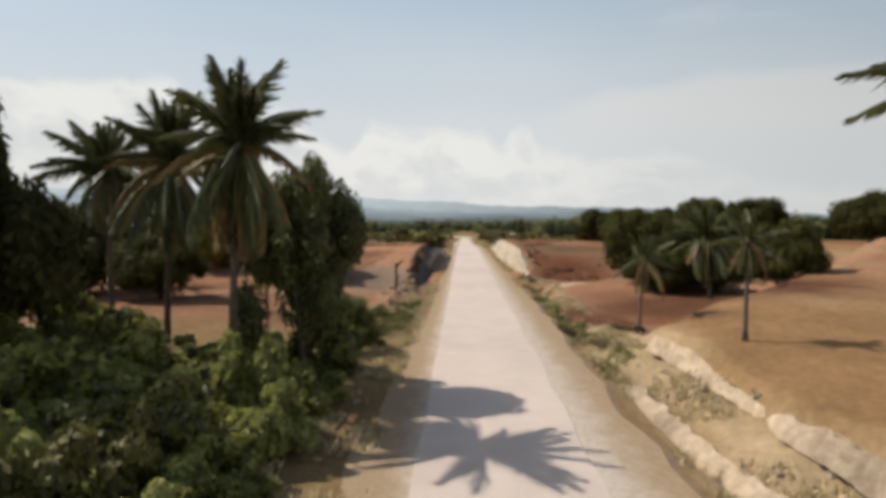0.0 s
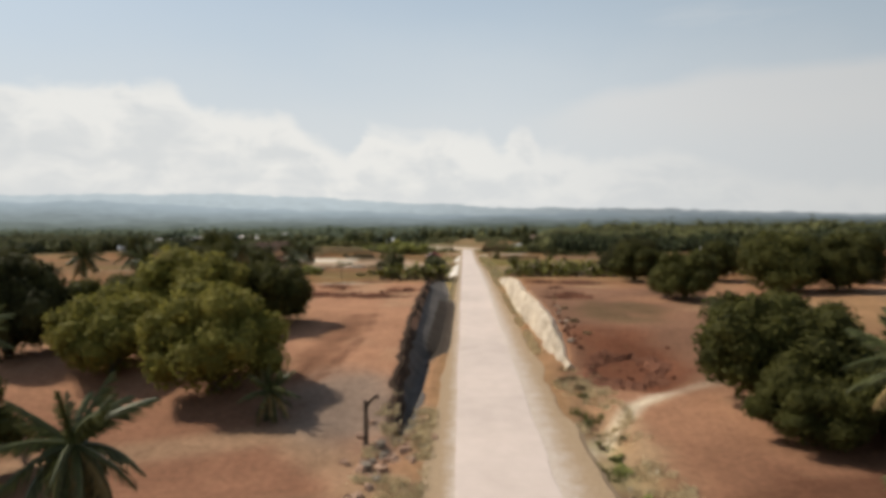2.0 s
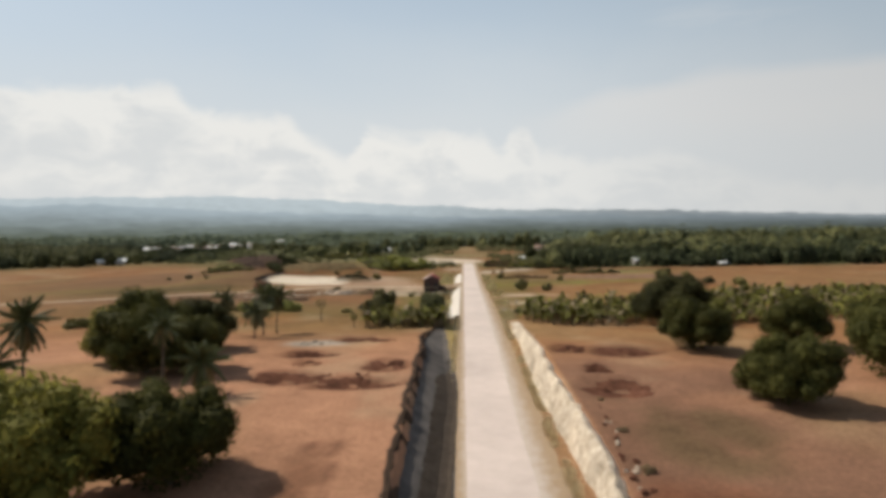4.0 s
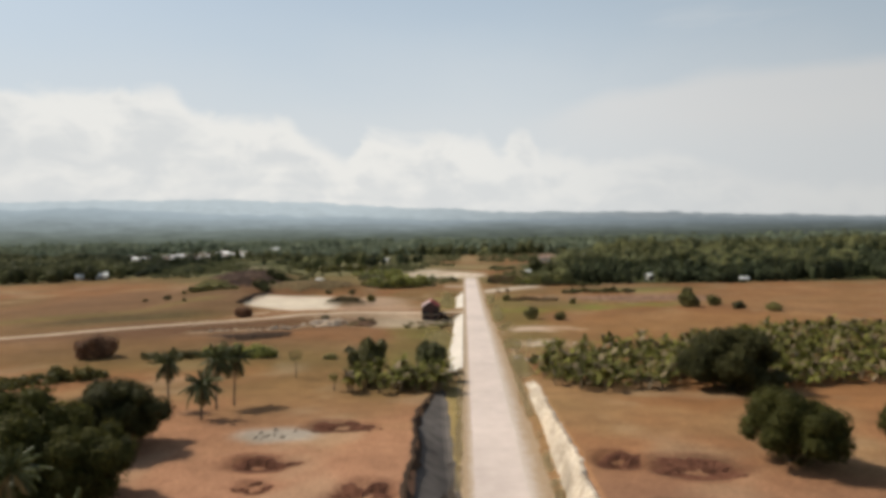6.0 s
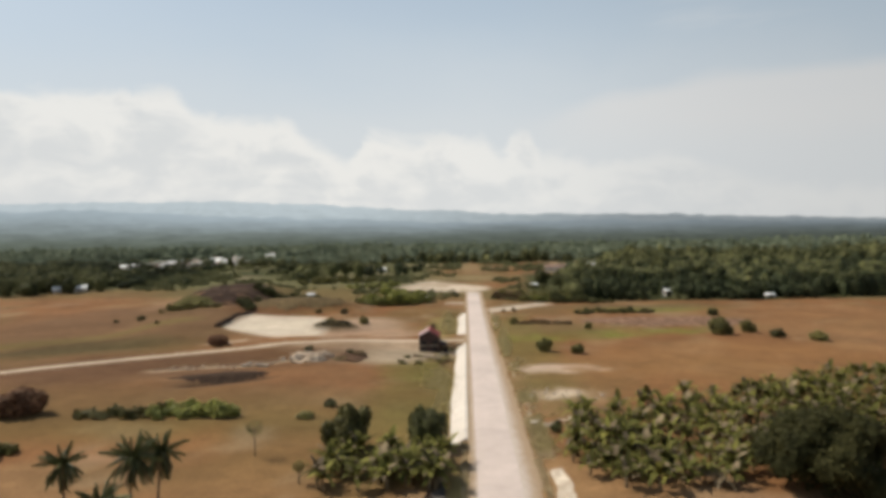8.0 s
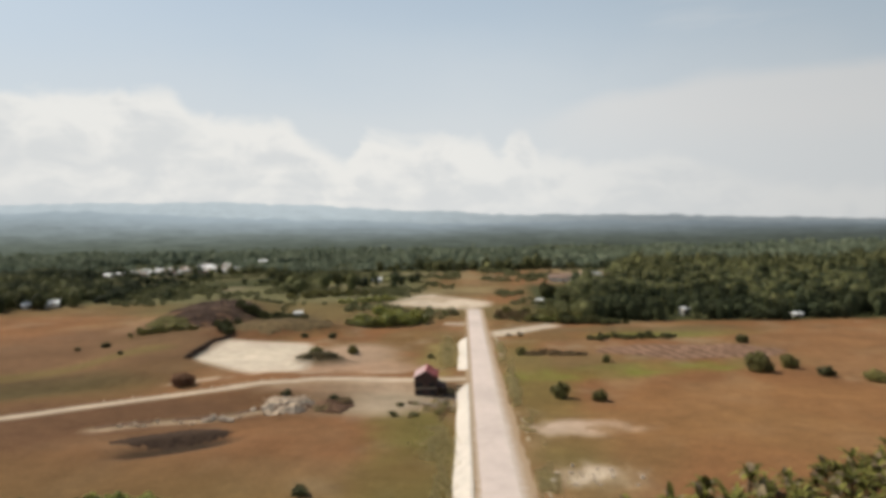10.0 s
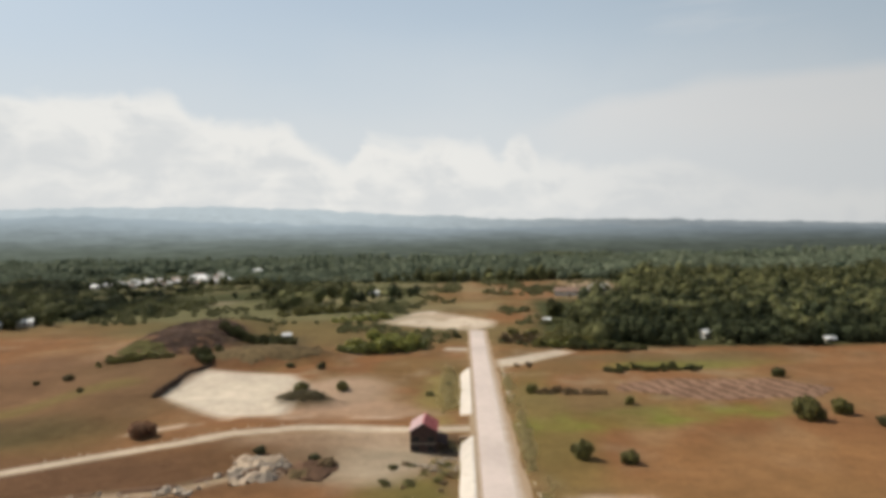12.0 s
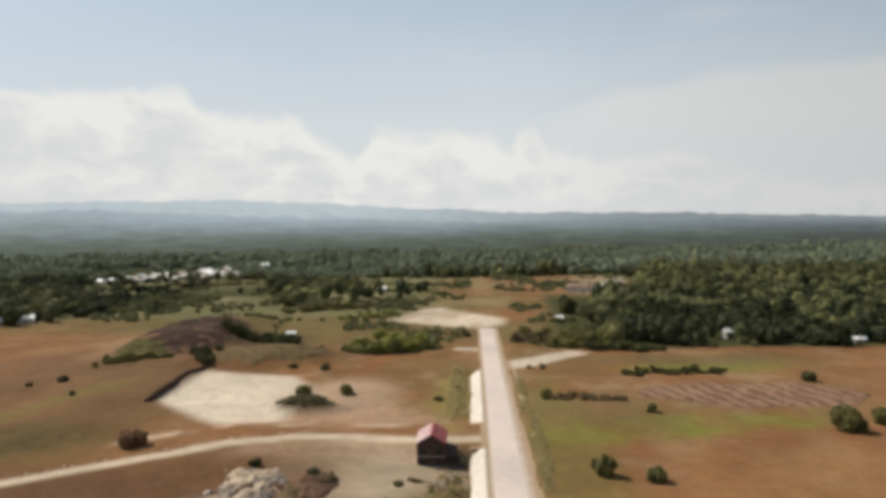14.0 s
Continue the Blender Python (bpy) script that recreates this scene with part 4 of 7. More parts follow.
ribbon("chalk_ledge", list(np.arange(5, 32.5, 0.22)), ledge_row(10.55, 0.42, 0.96, 20), LEDGE, "crumbling chalk step at the edge of a brown field", "earth bank")
ribbon("chalk_ledge", list(np.arange(14, 26, 0.22)), lambda y: [(p + 0.085 * (20 - y) + 7.6 - 10.55, q) for p, q in ledge_row(10.55, -0.32, 0.0, 33)(y)], LEDGE, "low crumbling chalk step in the eroded verge", "earth bank")
EDGING = material("weathered_verge_stone", (0.22, 0.18, 0.12), (0.42, 0.35, 0.25), 0.35, 0.95, 0.8, 2.5, big=0.3)
ribbon("field_bund", list(np.arange(184, 330, 0.9)), lambda y: [(7.0 + jag(y, 9, 0.5), -0.4), (7.4 + jag(y, 9, 0.5) + jag(y, 2, 0.3), -0.1 + jag(y, 3.5, 0.45) + jag(y, 14, 0.3, 6)), (8.0 + jag(y, 9, 0.5) + jag(y, 1.5, 0.35), -0.06 + jag(y, 2.5, 0.45, 3) + jag(y, 14, 0.3, 6)), (8.6 + jag(y, 9, 0.5), -0.4)], EDGING,
       "broken pale stone edging along the road verge", "stone edging")


def earth_ridge(name, line, wide, tall, mat, label, seed=0):
    """A ragged low bank of earth along a line on the ground."""
    pts = [Vector((*p, 0)) for p in line]
    verts, faces, rows_ = [], [], 0
    for i in range(len(pts) - 1):
        n = max(2, int((pts[i + 1] - pts[i]).length / 1.5))
        for k in range(n + (i == len(pts) - 2)):
            p = pts[i].lerp(pts[i + 1], k / n)
            side = (pts[i + 1] - pts[i]).normalized().cross(Vector((0, 0, 1)))
            z = lift_of(p.x, p.y)
            for e, h in ((-1.0, -0.4), (-0.5, 0.75), (0.05, 1.0), (0.55, 0.6), (1.0, -0.4)):
                q = p + side * wide * (e + jag(p.y + p.x, 3, 0.5, seed + e))
                verts.append((q.x, q.y, z + tall * (h + jag(p.y - p.x, 2.5, 0.6, seed + e * 3))))
            rows_ += 1
    for i in range(rows_ - 1):
        for j in range(4):
            a = i * 5 + j
            faces.append([a, a + 1, a + 6, a + 5])
    return tagged(new(name, mesh_of(name, verts, faces, mat)), label, "earth bank", kind="structure")


earth_ridge("gully_brink", [(8.4, 51), (9.4, 48), (10.6, 45), (12.4, 41.5)], 0.8, 0.4, RED_EARTH, "dark crumbling brink of an eroded gully", 11)
earth_ridge("pad_bank", [(-88.5, 292), (-90.5, 308), (-92.5, 322), (-90, 333)], 1.1, 0.85, DARK_RIM, "dark dug earth bank along the chalky pad", 3)


def dug_patch(cx, cy, rx, ry, seed, hole=0.45):
    """A ragged patch of turned dark red earth with a trodden lighter middle left bare."""
    rng = np.random.RandomState(seed)
    n, rings = 56, 7
    phase = rng.uniform(0, 6.28, 6)
    verts, faces = [], []
    for k in range(n):
        a = 2 * math.pi * k / n
        edge = 1 + sum(rng.uniform(0.5, 1) * 0.16 / (1 + 0.3 * j) * math.sin((j + 2) * a + phase[j]) for j in range(6)) + rng.uniform(-0.09, 0.09)
        inner = hole * (1 + 0.5 * math.sin(a + phase[0]) + 0.3 * math.sin(3 * a + phase[2])) + rng.uniform(-0.06, 0.06)
        inner = min(max(inner, 0.05), edge - 0.12)
        for j in range(rings):
            q = j / (rings - 1)
            r = inner + (edge - inner) * q
            x, y = cx + rx * r * math.cos(a), cy + ry * r * math.sin(a)
            rise = math.sin(math.pi * q) ** 0.7 * (0.16 + 0.22 * rng.rand())
            verts.append((x, y, rise - 0.07))
    v = np.array(verts)
    v[:, 2] += height(v[:, 0], v[:, 1])
    verts = v.tolist()
    for k in range(n):
        for j in range(rings - 1):
            a, c = k * rings + j, ((k + 1) % n) * rings + j
            faces.append([a, c, c + 1, a + 1])
    tagged(new("dug_earth", mesh_of("dug_earth", verts, faces, RED_EARTH)), "ragged patch of freshly dug dark red earth", "dug earth", "dug earth patches", "structure")


for i, (cx, cy, rx, ry) in enumerate(PITS):
    dug_patch(cx, cy, rx * 0.95, ry * 0.9, 900 + i, 0.46 if rx * ry > 12 else 0.2)


def draped(name, ring, mats, label, category, cell, bump, choose=None, grow=0.05, lift=0.25):
    """A rough sheet of earth lying on the ground inside a convex ring; choose(x, y) picks the material of each cell."""
    xs = np.arange(min(p[0] for p in ring) - 3, max(p[0] for p in ring) + 3, cell)
    ys = np.arange(min(p[1] for p in ring) - 3, max(p[1] for p in ring) + 3, cell)
    X, Y = np.meshgrid(xs, ys)
    rng = np.random.RandomState(len(xs))
    X, Y = X + rng.uniform(-0.3, 0.3, X.shape) * cell, Y + rng.uniform(-0.3, 0.3, X.shape) * cell
    w = inside(X, Y, ring, 2.5) + (fractal(X, Y, 5) - 0.5) * 0.9
    Z = height(X, Y) + np.clip((w - 0.45) * 1.2, -0.3, 1) * lift + grow + (fractal(X, Y, cell * 2.2) - 0.5) * bump
    n, m = X.shape
    idx = np.arange(n * m).reshape(n, m)
    F = np.stack([idx[:-1, :-1], idx[:-1, 1:], idx[1:, 1:], idx[1:, :-1]], -1).reshape(-1, 4)
    F = F[(w.ravel()[F] > 0.4).all(1)]
    pick = None
    if choose is not None:
        pick = choose(X.ravel()[F].mean(1), Y.ravel()[F].mean(1)).astype(int).tolist()
    me = mesh_of(name, np.stack([X.ravel(), Y.ravel(), Z.ravel()], -1).tolist(), F.tolist(), mats, pick)
    tagged(new(name, me), label, category, kind="structure")


BURNT = material("burnt_brown_earth", (0.030, 0.020, 0.015), (0.085, 0.056, 0.042), 0.35, 0.95, 0.7, 1.5, big=0.3)
MOSS = material("rough_green_slope", (0.042, 0.040, 0.016), (0.105, 0.092, 0.034), 0.5, 0.95, 0.7, 2, big=0.25)
RIDGE = material("dry_ridge_grass", (0.055, 0.040, 0.022), (0.15, 0.108, 0.055), 0.4, 0.95, 0.6, 2, big=0.2)
PLOUGH = material("pinkish_ploughed_soil", (0.16, 0.095, 0.062), (0.235, 0.148, 0.10), 0.8, 0.95, 0.6, 3, big=0.15)
FURROW = material("dark_furrow_soil", (0.085, 0.05, 0.032), (0.15, 0.09, 0.058), 0.8, 0.95, 0.6, 3, big=0.15)
draped("burnt_mound", [(-131, 338), (-111, 344), (-98, 368), (-101, 396), (-118, 408), (-134, 398)], [BURNT, MOSS], "burnt dark-brown earth mound beyond the pad", "mound", 1.2, 2.2,
       lambda x, y: y + 0.9 * (x + 131) + (fractal(x, y, 7) - 0.5) * 26 < 363)
draped("crater_floor", [(-58 + 10.5 * math.cos(a) - 1.2 * math.sin(a), 222.6 + 3.6 * math.cos(a) + 3.2 * math.sin(a)) for a in np.arange(0, 6.28, 0.5)], DARK_RIM, "dark hollow in the brown field", "hollow", 0.7, 0.3)
draped("dry_ridge", [(-94, 336), (-76, 333), (-54, 340), (-55, 350), (-78, 353), (-93, 348)], RIDGE, "low dry grassy ridge beyond the pad", "ridge", 1.2, 0.9)
draped("ploughed_field", [(38, 298), (58, 288), (88, 290), (97, 300), (86, 311), (52, 312), (40, 307)], [PLOUGH, FURROW], "ploughed field with pinkish beds and dark furrows", "field", 0.8, 0.5,
       lambda x, y: np.sin((x * 15 + y * 3.4) / 15.4 * 2 * np.pi / 4.2 + (fractal(x, y, 4) - 0.5) * 5.5) < -0.35)
draped("chalk_outcrop", [(-51, 251), (-48, 241), (-45, 237), (-38, 238), (-37.5, 246), (-40, 251.5)], [LEDGE, GREY_HEAP, FURROW], "broken chalk outcrop with grey rubble beside the side road", "outcrop", 0.6, 2.0,
       lambda x, y: np.where(fractal(x + 9, y, 2.2) < 0.31, 2, np.where(fractal(x, y, 4) + 0.03 * (x + 44) > 0.60, 1, 0)), 0.05, 0.7)
draped("earth_heap", [(-37, 249), (-36, 240), (-29.5, 239.5), (-28, 246), (-31, 250)], [FURROW, RIDGE], "grey-brown heap of dug earth beside a chalk outcrop", "heap", 0.7, 1.5, lambda x, y: fractal(x, y, 3) > 0.52, 0.05, 1.0)
# low ridges in dark soil stand in for shade along the dug line
for k, line_ in enumerate(([(-76, 228), (-71.5, 231), (-67, 232.6)], [(-63, 234), (-58, 235.2), (-55, 236.4)], [(-52.5, 238.5), (-49, 241), (-46.5, 243)])):
    earth_ridge("spoil_bank", line_, 1.2, 0.35, FURROW, "broken edge of a dug line, darkened for its shade", 6 + k)


# ---- plants ----
def leaf_quads(rng, centres, outward, size, spread=0.9):
    """Pointed leaf-shaped quads round centres, facing outward more or less."""
    n = len(centres)
    nrm = outward + rng.normal(0, spread, (n, 3))
    nrm /= np.linalg.norm(nrm, axis=1, keepdims=True) + 1e-9
    a = np.cross(nrm, rng.normal(0, 1, (n, 3)))
    a /= np.linalg.norm(a, axis=1, keepdims=True) + 1e-9
    b = np.cross(nrm, a)
    s = (size * rng.uniform(0.6, 1.35, n))[:, None]
    return np.stack([centres - a * s * 0.6, centres + b * s * 0.36 - a * s * 0.05, centres + a * s * 0.7 - nrm * s * 0.15, centres - b * s * 0.36 - a * s * 0.05], 1)


def crown_cloud(rng, count, rx, rz, zc, lobes, leaf, flat=0.55, core=0.74, far=0.76):
    """Leaves over a domed crown made of many overlapping lobes; returns the quads and rough inner lumps."""
    ctr, rad = [], []
    for _ in range(lobes):
        d = rng.normal(0, 1, 3)
        d /= np.linalg.norm(d)
        if d[2] < -0.35:
            d[2] *= -0.5
        k = rng.uniform(0.55, far)
        ctr.append((d[0] * rx * k, d[1] * rx * k, zc + d[2] * rz * k))
        rad.append(rx * (rng.uniform(0.15, 0.29) if far < 0.8 else rng.uniform(0.19, 0.31)))
    ctr.append((0, 0, zc))
    rad.append(rx * core)
    ctr, rad = np.array(ctr), np.array(rad)
    pick = rng.choice(len(ctr), count, p=rad ** 2 / (rad ** 2).sum())
    d = rng.normal(0, 1, (count, 3))
    d /= np.linalg.norm(d, axis=1, keepdims=True)
    p = ctr[pick] + d * (rad[pick] * rng.uniform(0.78, 1.06, count))[:, None] * np.array([1, 1, rz / rx * 1.05])
    # leave out what lies deep inside other lobes
    gap = np.min(np.linalg.norm((p[:, None, :] - ctr[None]) / np.array([1, 1, rz / rx * 1.05]), axis=2) / rad[None], axis=1)
    keep = (gap > 0.72) & (p[:, 2] > zc - rz * flat - rng.uniform(0, 0.5, count))
    quads = leaf_quads(rng, p[keep], d[keep] * 0.9 + np.array([0, 0, 0.25]), leaf, 0.5)
    lumps = []
    for c, r in zip(ctr, rad):
        lumps.append(lump(rng, c, (r * 0.74, r * 0.74, r * 0.74 * rz / rx)))
    return quads, join(*lumps)


def lump(rng, c, r, rings=4, sides=7, rough=0.12):
    verts, faces = [], []
    for i in range(rings + 1):
        th = math.pi * i / rings
        for k in range(sides):
            a = 2 * math.pi * k / sides
            q = 1 + rng.uniform(-rough, rough)
            verts.append((c[0] + r[0] * q * math.sin(th) * math.cos(a), c[1] + r[1] * q * math.sin(th) * math.sin(a), c[2] + r[2] * q * math.cos(th)))
    for i in range(rings):
        for k in range(sides):
            a, b = i * sides + k, i * sides + (k + 1) % sides
            faces.append([a, a + sides, b + sides, b])
    return verts, faces


def broad_tree(name, seed, rx, rz, trunk, leaf, count, mat, lobes=16, core=0.74, far=0.76):
    """One broadleaf tree at the origin, as meshes: trunk, three limbs, crown."""
    rng = np.random.RandomState(seed)
    zc = trunk + rz * 0.55
    lean = rng.uniform(-0.3, 0.3, 2)
    tr = tube([(0, 0, -0.3), (0, 0, 0.15), (lean[0] * 0.5, lean[1] * 0.5, trunk * 0.7), (lean[0], lean[1], trunk + rz * 0.3)], [rx * 0.085, rx * 0.065, rx * 0.05, rx * 0.035], 8)
    limbs = []
    for i in range(3):
        a = i * 2.1 + rng.uniform(0, 1)
        limbs.append(tube([(lean[0] * 0.6, lean[1] * 0.6, trunk * 0.65), (math.cos(a) * rx * 0.28, math.sin(a) * rx * 0.28, trunk + rz * 0.25), (math.cos(a) * rx * 0.55, math.sin(a) * rx * 0.55, zc)],
                          [rx * 0.036, rx * 0.026, rx * 0.012], 6))
    quads, inner = crown_cloud(rng, count, rx, rz, zc, lobes, leaf, 0.55, core, far)
    return {"trunk": mesh_of("trunk", *tr, BARK, smooth=True), "limbs": [mesh_of("limb", *l, BARK, smooth=True) for l in limbs], "crown": polys_mesh("crown", quads, mat, inner)}


def plant_tree(meshes, name, label, category, x, y, scale=1.0, turn=0, group="", tall=1.0):
    ob = thing(name, label, category, group)
    ob.matrix_basis = pose(x, y, lift_of(x, y) - 0.05, 0, 0, turn) @ Matrix.Diagonal((scale, scale, scale * tall, 1))
    part("trunk", meshes["trunk"], ob)
    for l in meshes["limbs"]:
        part("limb", l, ob)
    part("crown", meshes["crown"], ob)
    return ob


def frond_mesh(name, seed, length, droop, mat, pairs=44):
    """One feather-shaped palm frond along +x: an arched rib and two rows of hanging leaflets."""
    rng = np.random.RandomState(seed)
    s = np.linspace(0, 1, 8)
    rib = lambda k: np.array([length * (k - 0.10 * droop * k * k), 0, length * (0.16 * k - droop * k * k * 0.62)])
    v, f = tube([rib(k) for k in s], [0.055 * (1 - 0.85 * k) for k in s], 4)
    quads = []
    for i in range(pairs):
        k = 0.13 + 0.87 * (i + 0.5) / pairs
        at = rib(k)
        ln = length * 0.23 * (math.sin(math.pi * min(1, k * 0.86 + 0.1)) ** 0.6)
        for side in (-1, 1):
            if rng.rand() < 0.10:                                # torn gaps
                continue
            way = np.array([rng.uniform(0.6, 1.0), side * rng.uniform(0.4, 0.7), -0.40 - 0.45 * droop + rng.uniform(-0.45, 0.3)])
            way /= np.linalg.norm(way)
            far = ln * rng.uniform(0.6, 1.15)
            w = np.array([0.07, -side * 0.012, 0.014]) * length * 0.17
            quads.append([at - w, at + w, at + way * far * 0.55 + w * 0.8 - np.array([0, 0, 0.04 * far]), at + way * far - np.array([0, 0, 0.26 * far])])
    return polys_mesh(name, np.array(quads), mat, (np.array([list(q) for q in v]), f))


FRONDS = {k: [frond_mesh("frond", 40 + i, 1.0, d, m) for i, d in enumerate((0.18, 0.5, 0.85, 1.15))] for k, m in (("green", PALM), ("dry", PALM_DRY))}


def coconut_palm(x, y, tall, reach, label, seed=0, lean=(0.0, 0.0), count=20, dry=3, group="coconut palms", skirt=0, sag=0, tufted=False):
    count, skirt = count + (8 if count > 15 and y > 40 else 0), skirt or (9 if count > 15 and y > 40 else 0)
    rng = np.random.RandomState(seed)
    ob = thing("coconut_palm", label, "palm tree", group, x, y, lift_of(x, y) - 0.05)
    n = 9
    line = [(lean[0] * (k / n) ** 1.6, lean[1] * (k / n) ** 1.6, tall * k / n) for k in range(n + 1)]
    r0 = 0.08 + 0.009 * tall
    v, f = tube(line, [r0 * (1.45 if k == 0 else 1.05 - 0.45 * k / n) for k in range(n + 1)], 8)
    part("trunk", mesh_of("trunk", v, f, PALM_BARK, smooth=True), ob)
    top = Vector(line[-1])
    for i in range(count):
        age = (i + 0.5) / count
        az = i * 137.5 + rng.uniform(-14, 14)
        up = (88 - 92 * age ** 1.9 if tufted else 86 - sag - 136 * age ** 1.25) + rng.uniform(-13, 13)
        kind = "dry" if i >= count - dry else "green"
        shape = FRONDS[kind][min(3, int(age * 3.4 + rng.uniform(0, 0.8)))]
        s = reach * rng.uniform(0.85, 1.1) * (0.72 + 0.28 * min(1, age * 3))
        m = Matrix.Translation(top) @ pose(0, 0, 0, 0, 0, az) @ pose(0, 0, 0, rng.uniform(-40, 40), -up, 0) @ Matrix.Diagonal((s, s, s, 1))
        part("frond", shape, ob, "yellowed drooping frond" if kind == "dry" else "", m)
    for i in range(skirt):
        m = Matrix.Translation(top) @ pose(0, 0, 0, 0, 0, i * 360 / skirt + rng.uniform(-12, 12)) @ pose(0, 0, 0, rng.uniform(-20, 20), rng.uniform(38, 78), 0) @ Matrix.Scale(reach * rng.uniform(0.8, 1.1) * (1.15 if tufted else 1.0), 4)
        part("frond", FRONDS["dry" if i % 3 == 0 else "green"][1], ob, "", m)
    v, f = lump(rng, (0, 0, tall), (r0 * 1.5, r0 * 1.5, 0.5))
    part("heart", mesh_of("heart", [(a + top.x, b + top.y, c) for a, b, c in v], f, PALM_DRY), ob)
    return ob


# tall palms and dense growth on the left verge
coconut_palm(-13.3, 26.0, 9.5, 3.2, "tall coconut palm with a ragged dark crown over shrubs", 1, (0.8, -0.8), 34, 6, skirt=20, tufted=True)
coconut_palm(-8.7, 21.8, 9.75, 3.3, "tallest coconut palm with a full crown of arched fronds", 2, (0.6, -0.4), 36, 4, skirt=26, tufted=True)
coconut_palm(-18.3, 30.2, 9.9, 3.4, "slender coconut palm beside two taller ones", 3, (-0.3, 0.3), 30, 3, skirt=10)
coconut_palm(13.3, 14.3, 9.0, 3.9, "coconut palm with drooping fronds beside a brown field", 5, (-0.2, 0.2), 34, 4, skirt=20)
# palms on the right-hand field
coconut_palm(13.8, 29.2, 4.9, 1.9, "thin coconut palm with sparse upright fronds on bare soil", 6, (0.1, 0.0), 15, 2, skirt=7)
coconut_palm(12.0, 40.4, 5.0, 2.5, "small coconut palm on a bare soil verge", 7, (0.35, 0.1), 14, 4)
coconut_palm(22.5, 54.5, 5.6, 4.0, "short coconut palm spreading in front of a mango tree", 8, (-0.3, 0.0), 22, 3)
# palms on the left field
coconut_palm(-15.2, 45.4, 5.1, 3.2, "coconut palm with hanging fronds on red soil", 10, (-0.2, 0.1), 18, 3, skirt=14, sag=24)
coconut_palm(-37.8, 91.4, 6.9, 2.8, "tall thin coconut palm above mango trees", 11, (0.4, 0.2), 18, 2)
coconut_palm(-50.2, 111.5, 7.0, 3.6, "lone coconut palm standing in a brown field", 12, (0.3, 0.2), 20, 3)
coconut_palm(-46.6, 94.4, 7.2, 2.8, "coconut palm with a thin trunk beside shrubs", 13, (-0.3, 0.0), 18, 3)
coconut_palm(-43.0, 149.7, 6.6, 2.7, "coconut palm in a small group on bare soil", 14, (0.1, 0.0), 18, 3, sag=18)
coconut_palm(-35.9, 144.0, 4.6, 3.0, "short coconut palm in a small group on bare soil", 15, (0.2, 0.1), 18, 4, sag=18)
coconut_palm(-36.6, 150.3, 7.0, 3.1, "coconut palm in a small group on bare soil", 16, (0.4, 0.1), 20, 3, sag=18)
coconut_palm(-35.0, 152.6, 7.0, 2.9, "coconut palm in a small group on bare soil", 17, (0.5, 0.0), 18, 3, sag=18)
coconut_palm(-28.5, 107.6, 3.3, 3.1, "short coconut palm with broad spreading fronds", 18, (0.1, 0.0), 18, 2)
coconut_palm(-32.8, 108.3, 6.9, 2.2, "coconut palm beside a round mango tree", 19, (0.1, 0.2), 18, 3)
coconut_palm(-13.4, 62.0, 1.9, 2.2, "young coconut palm with fronds near the ground", 20, (0.0, 0.0), 16, 2)
coconut_palm(-33.0, 60.5, 6.0, 3.2, "coconut palm beside a dark tree", 21, (0.2, 0.1), 18, 3)

# broadleaf trees
MANGOS = [broad_tree("mango", 100 + i, 5.0, 4.5, 0.55, 0.27, 19000, m, 70, 0.66, 0.86) for i, m in enumerate((MANGO, MANGO_LIGHT, MANGO, MANGO_LIGHT))]
# leaves of dark trees; on the verge tree this tone is painted shade
DARK_MANGO = material("dark_and_shaded_tree_leaves", (0.028, 0.031, 0.012), (0.075, 0.070, 0.024), 0.5, 0.7, 0, island=0.3, leaf=0.3, spec=0.1)
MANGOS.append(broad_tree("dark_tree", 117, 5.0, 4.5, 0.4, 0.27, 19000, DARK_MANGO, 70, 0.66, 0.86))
# the third verge tree has its shaded side put into the leaf colour
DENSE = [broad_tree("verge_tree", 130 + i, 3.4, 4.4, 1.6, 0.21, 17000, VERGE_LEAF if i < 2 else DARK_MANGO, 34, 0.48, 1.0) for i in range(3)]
MANGO_LABEL = "round dark mango tree with a dense domed crown"
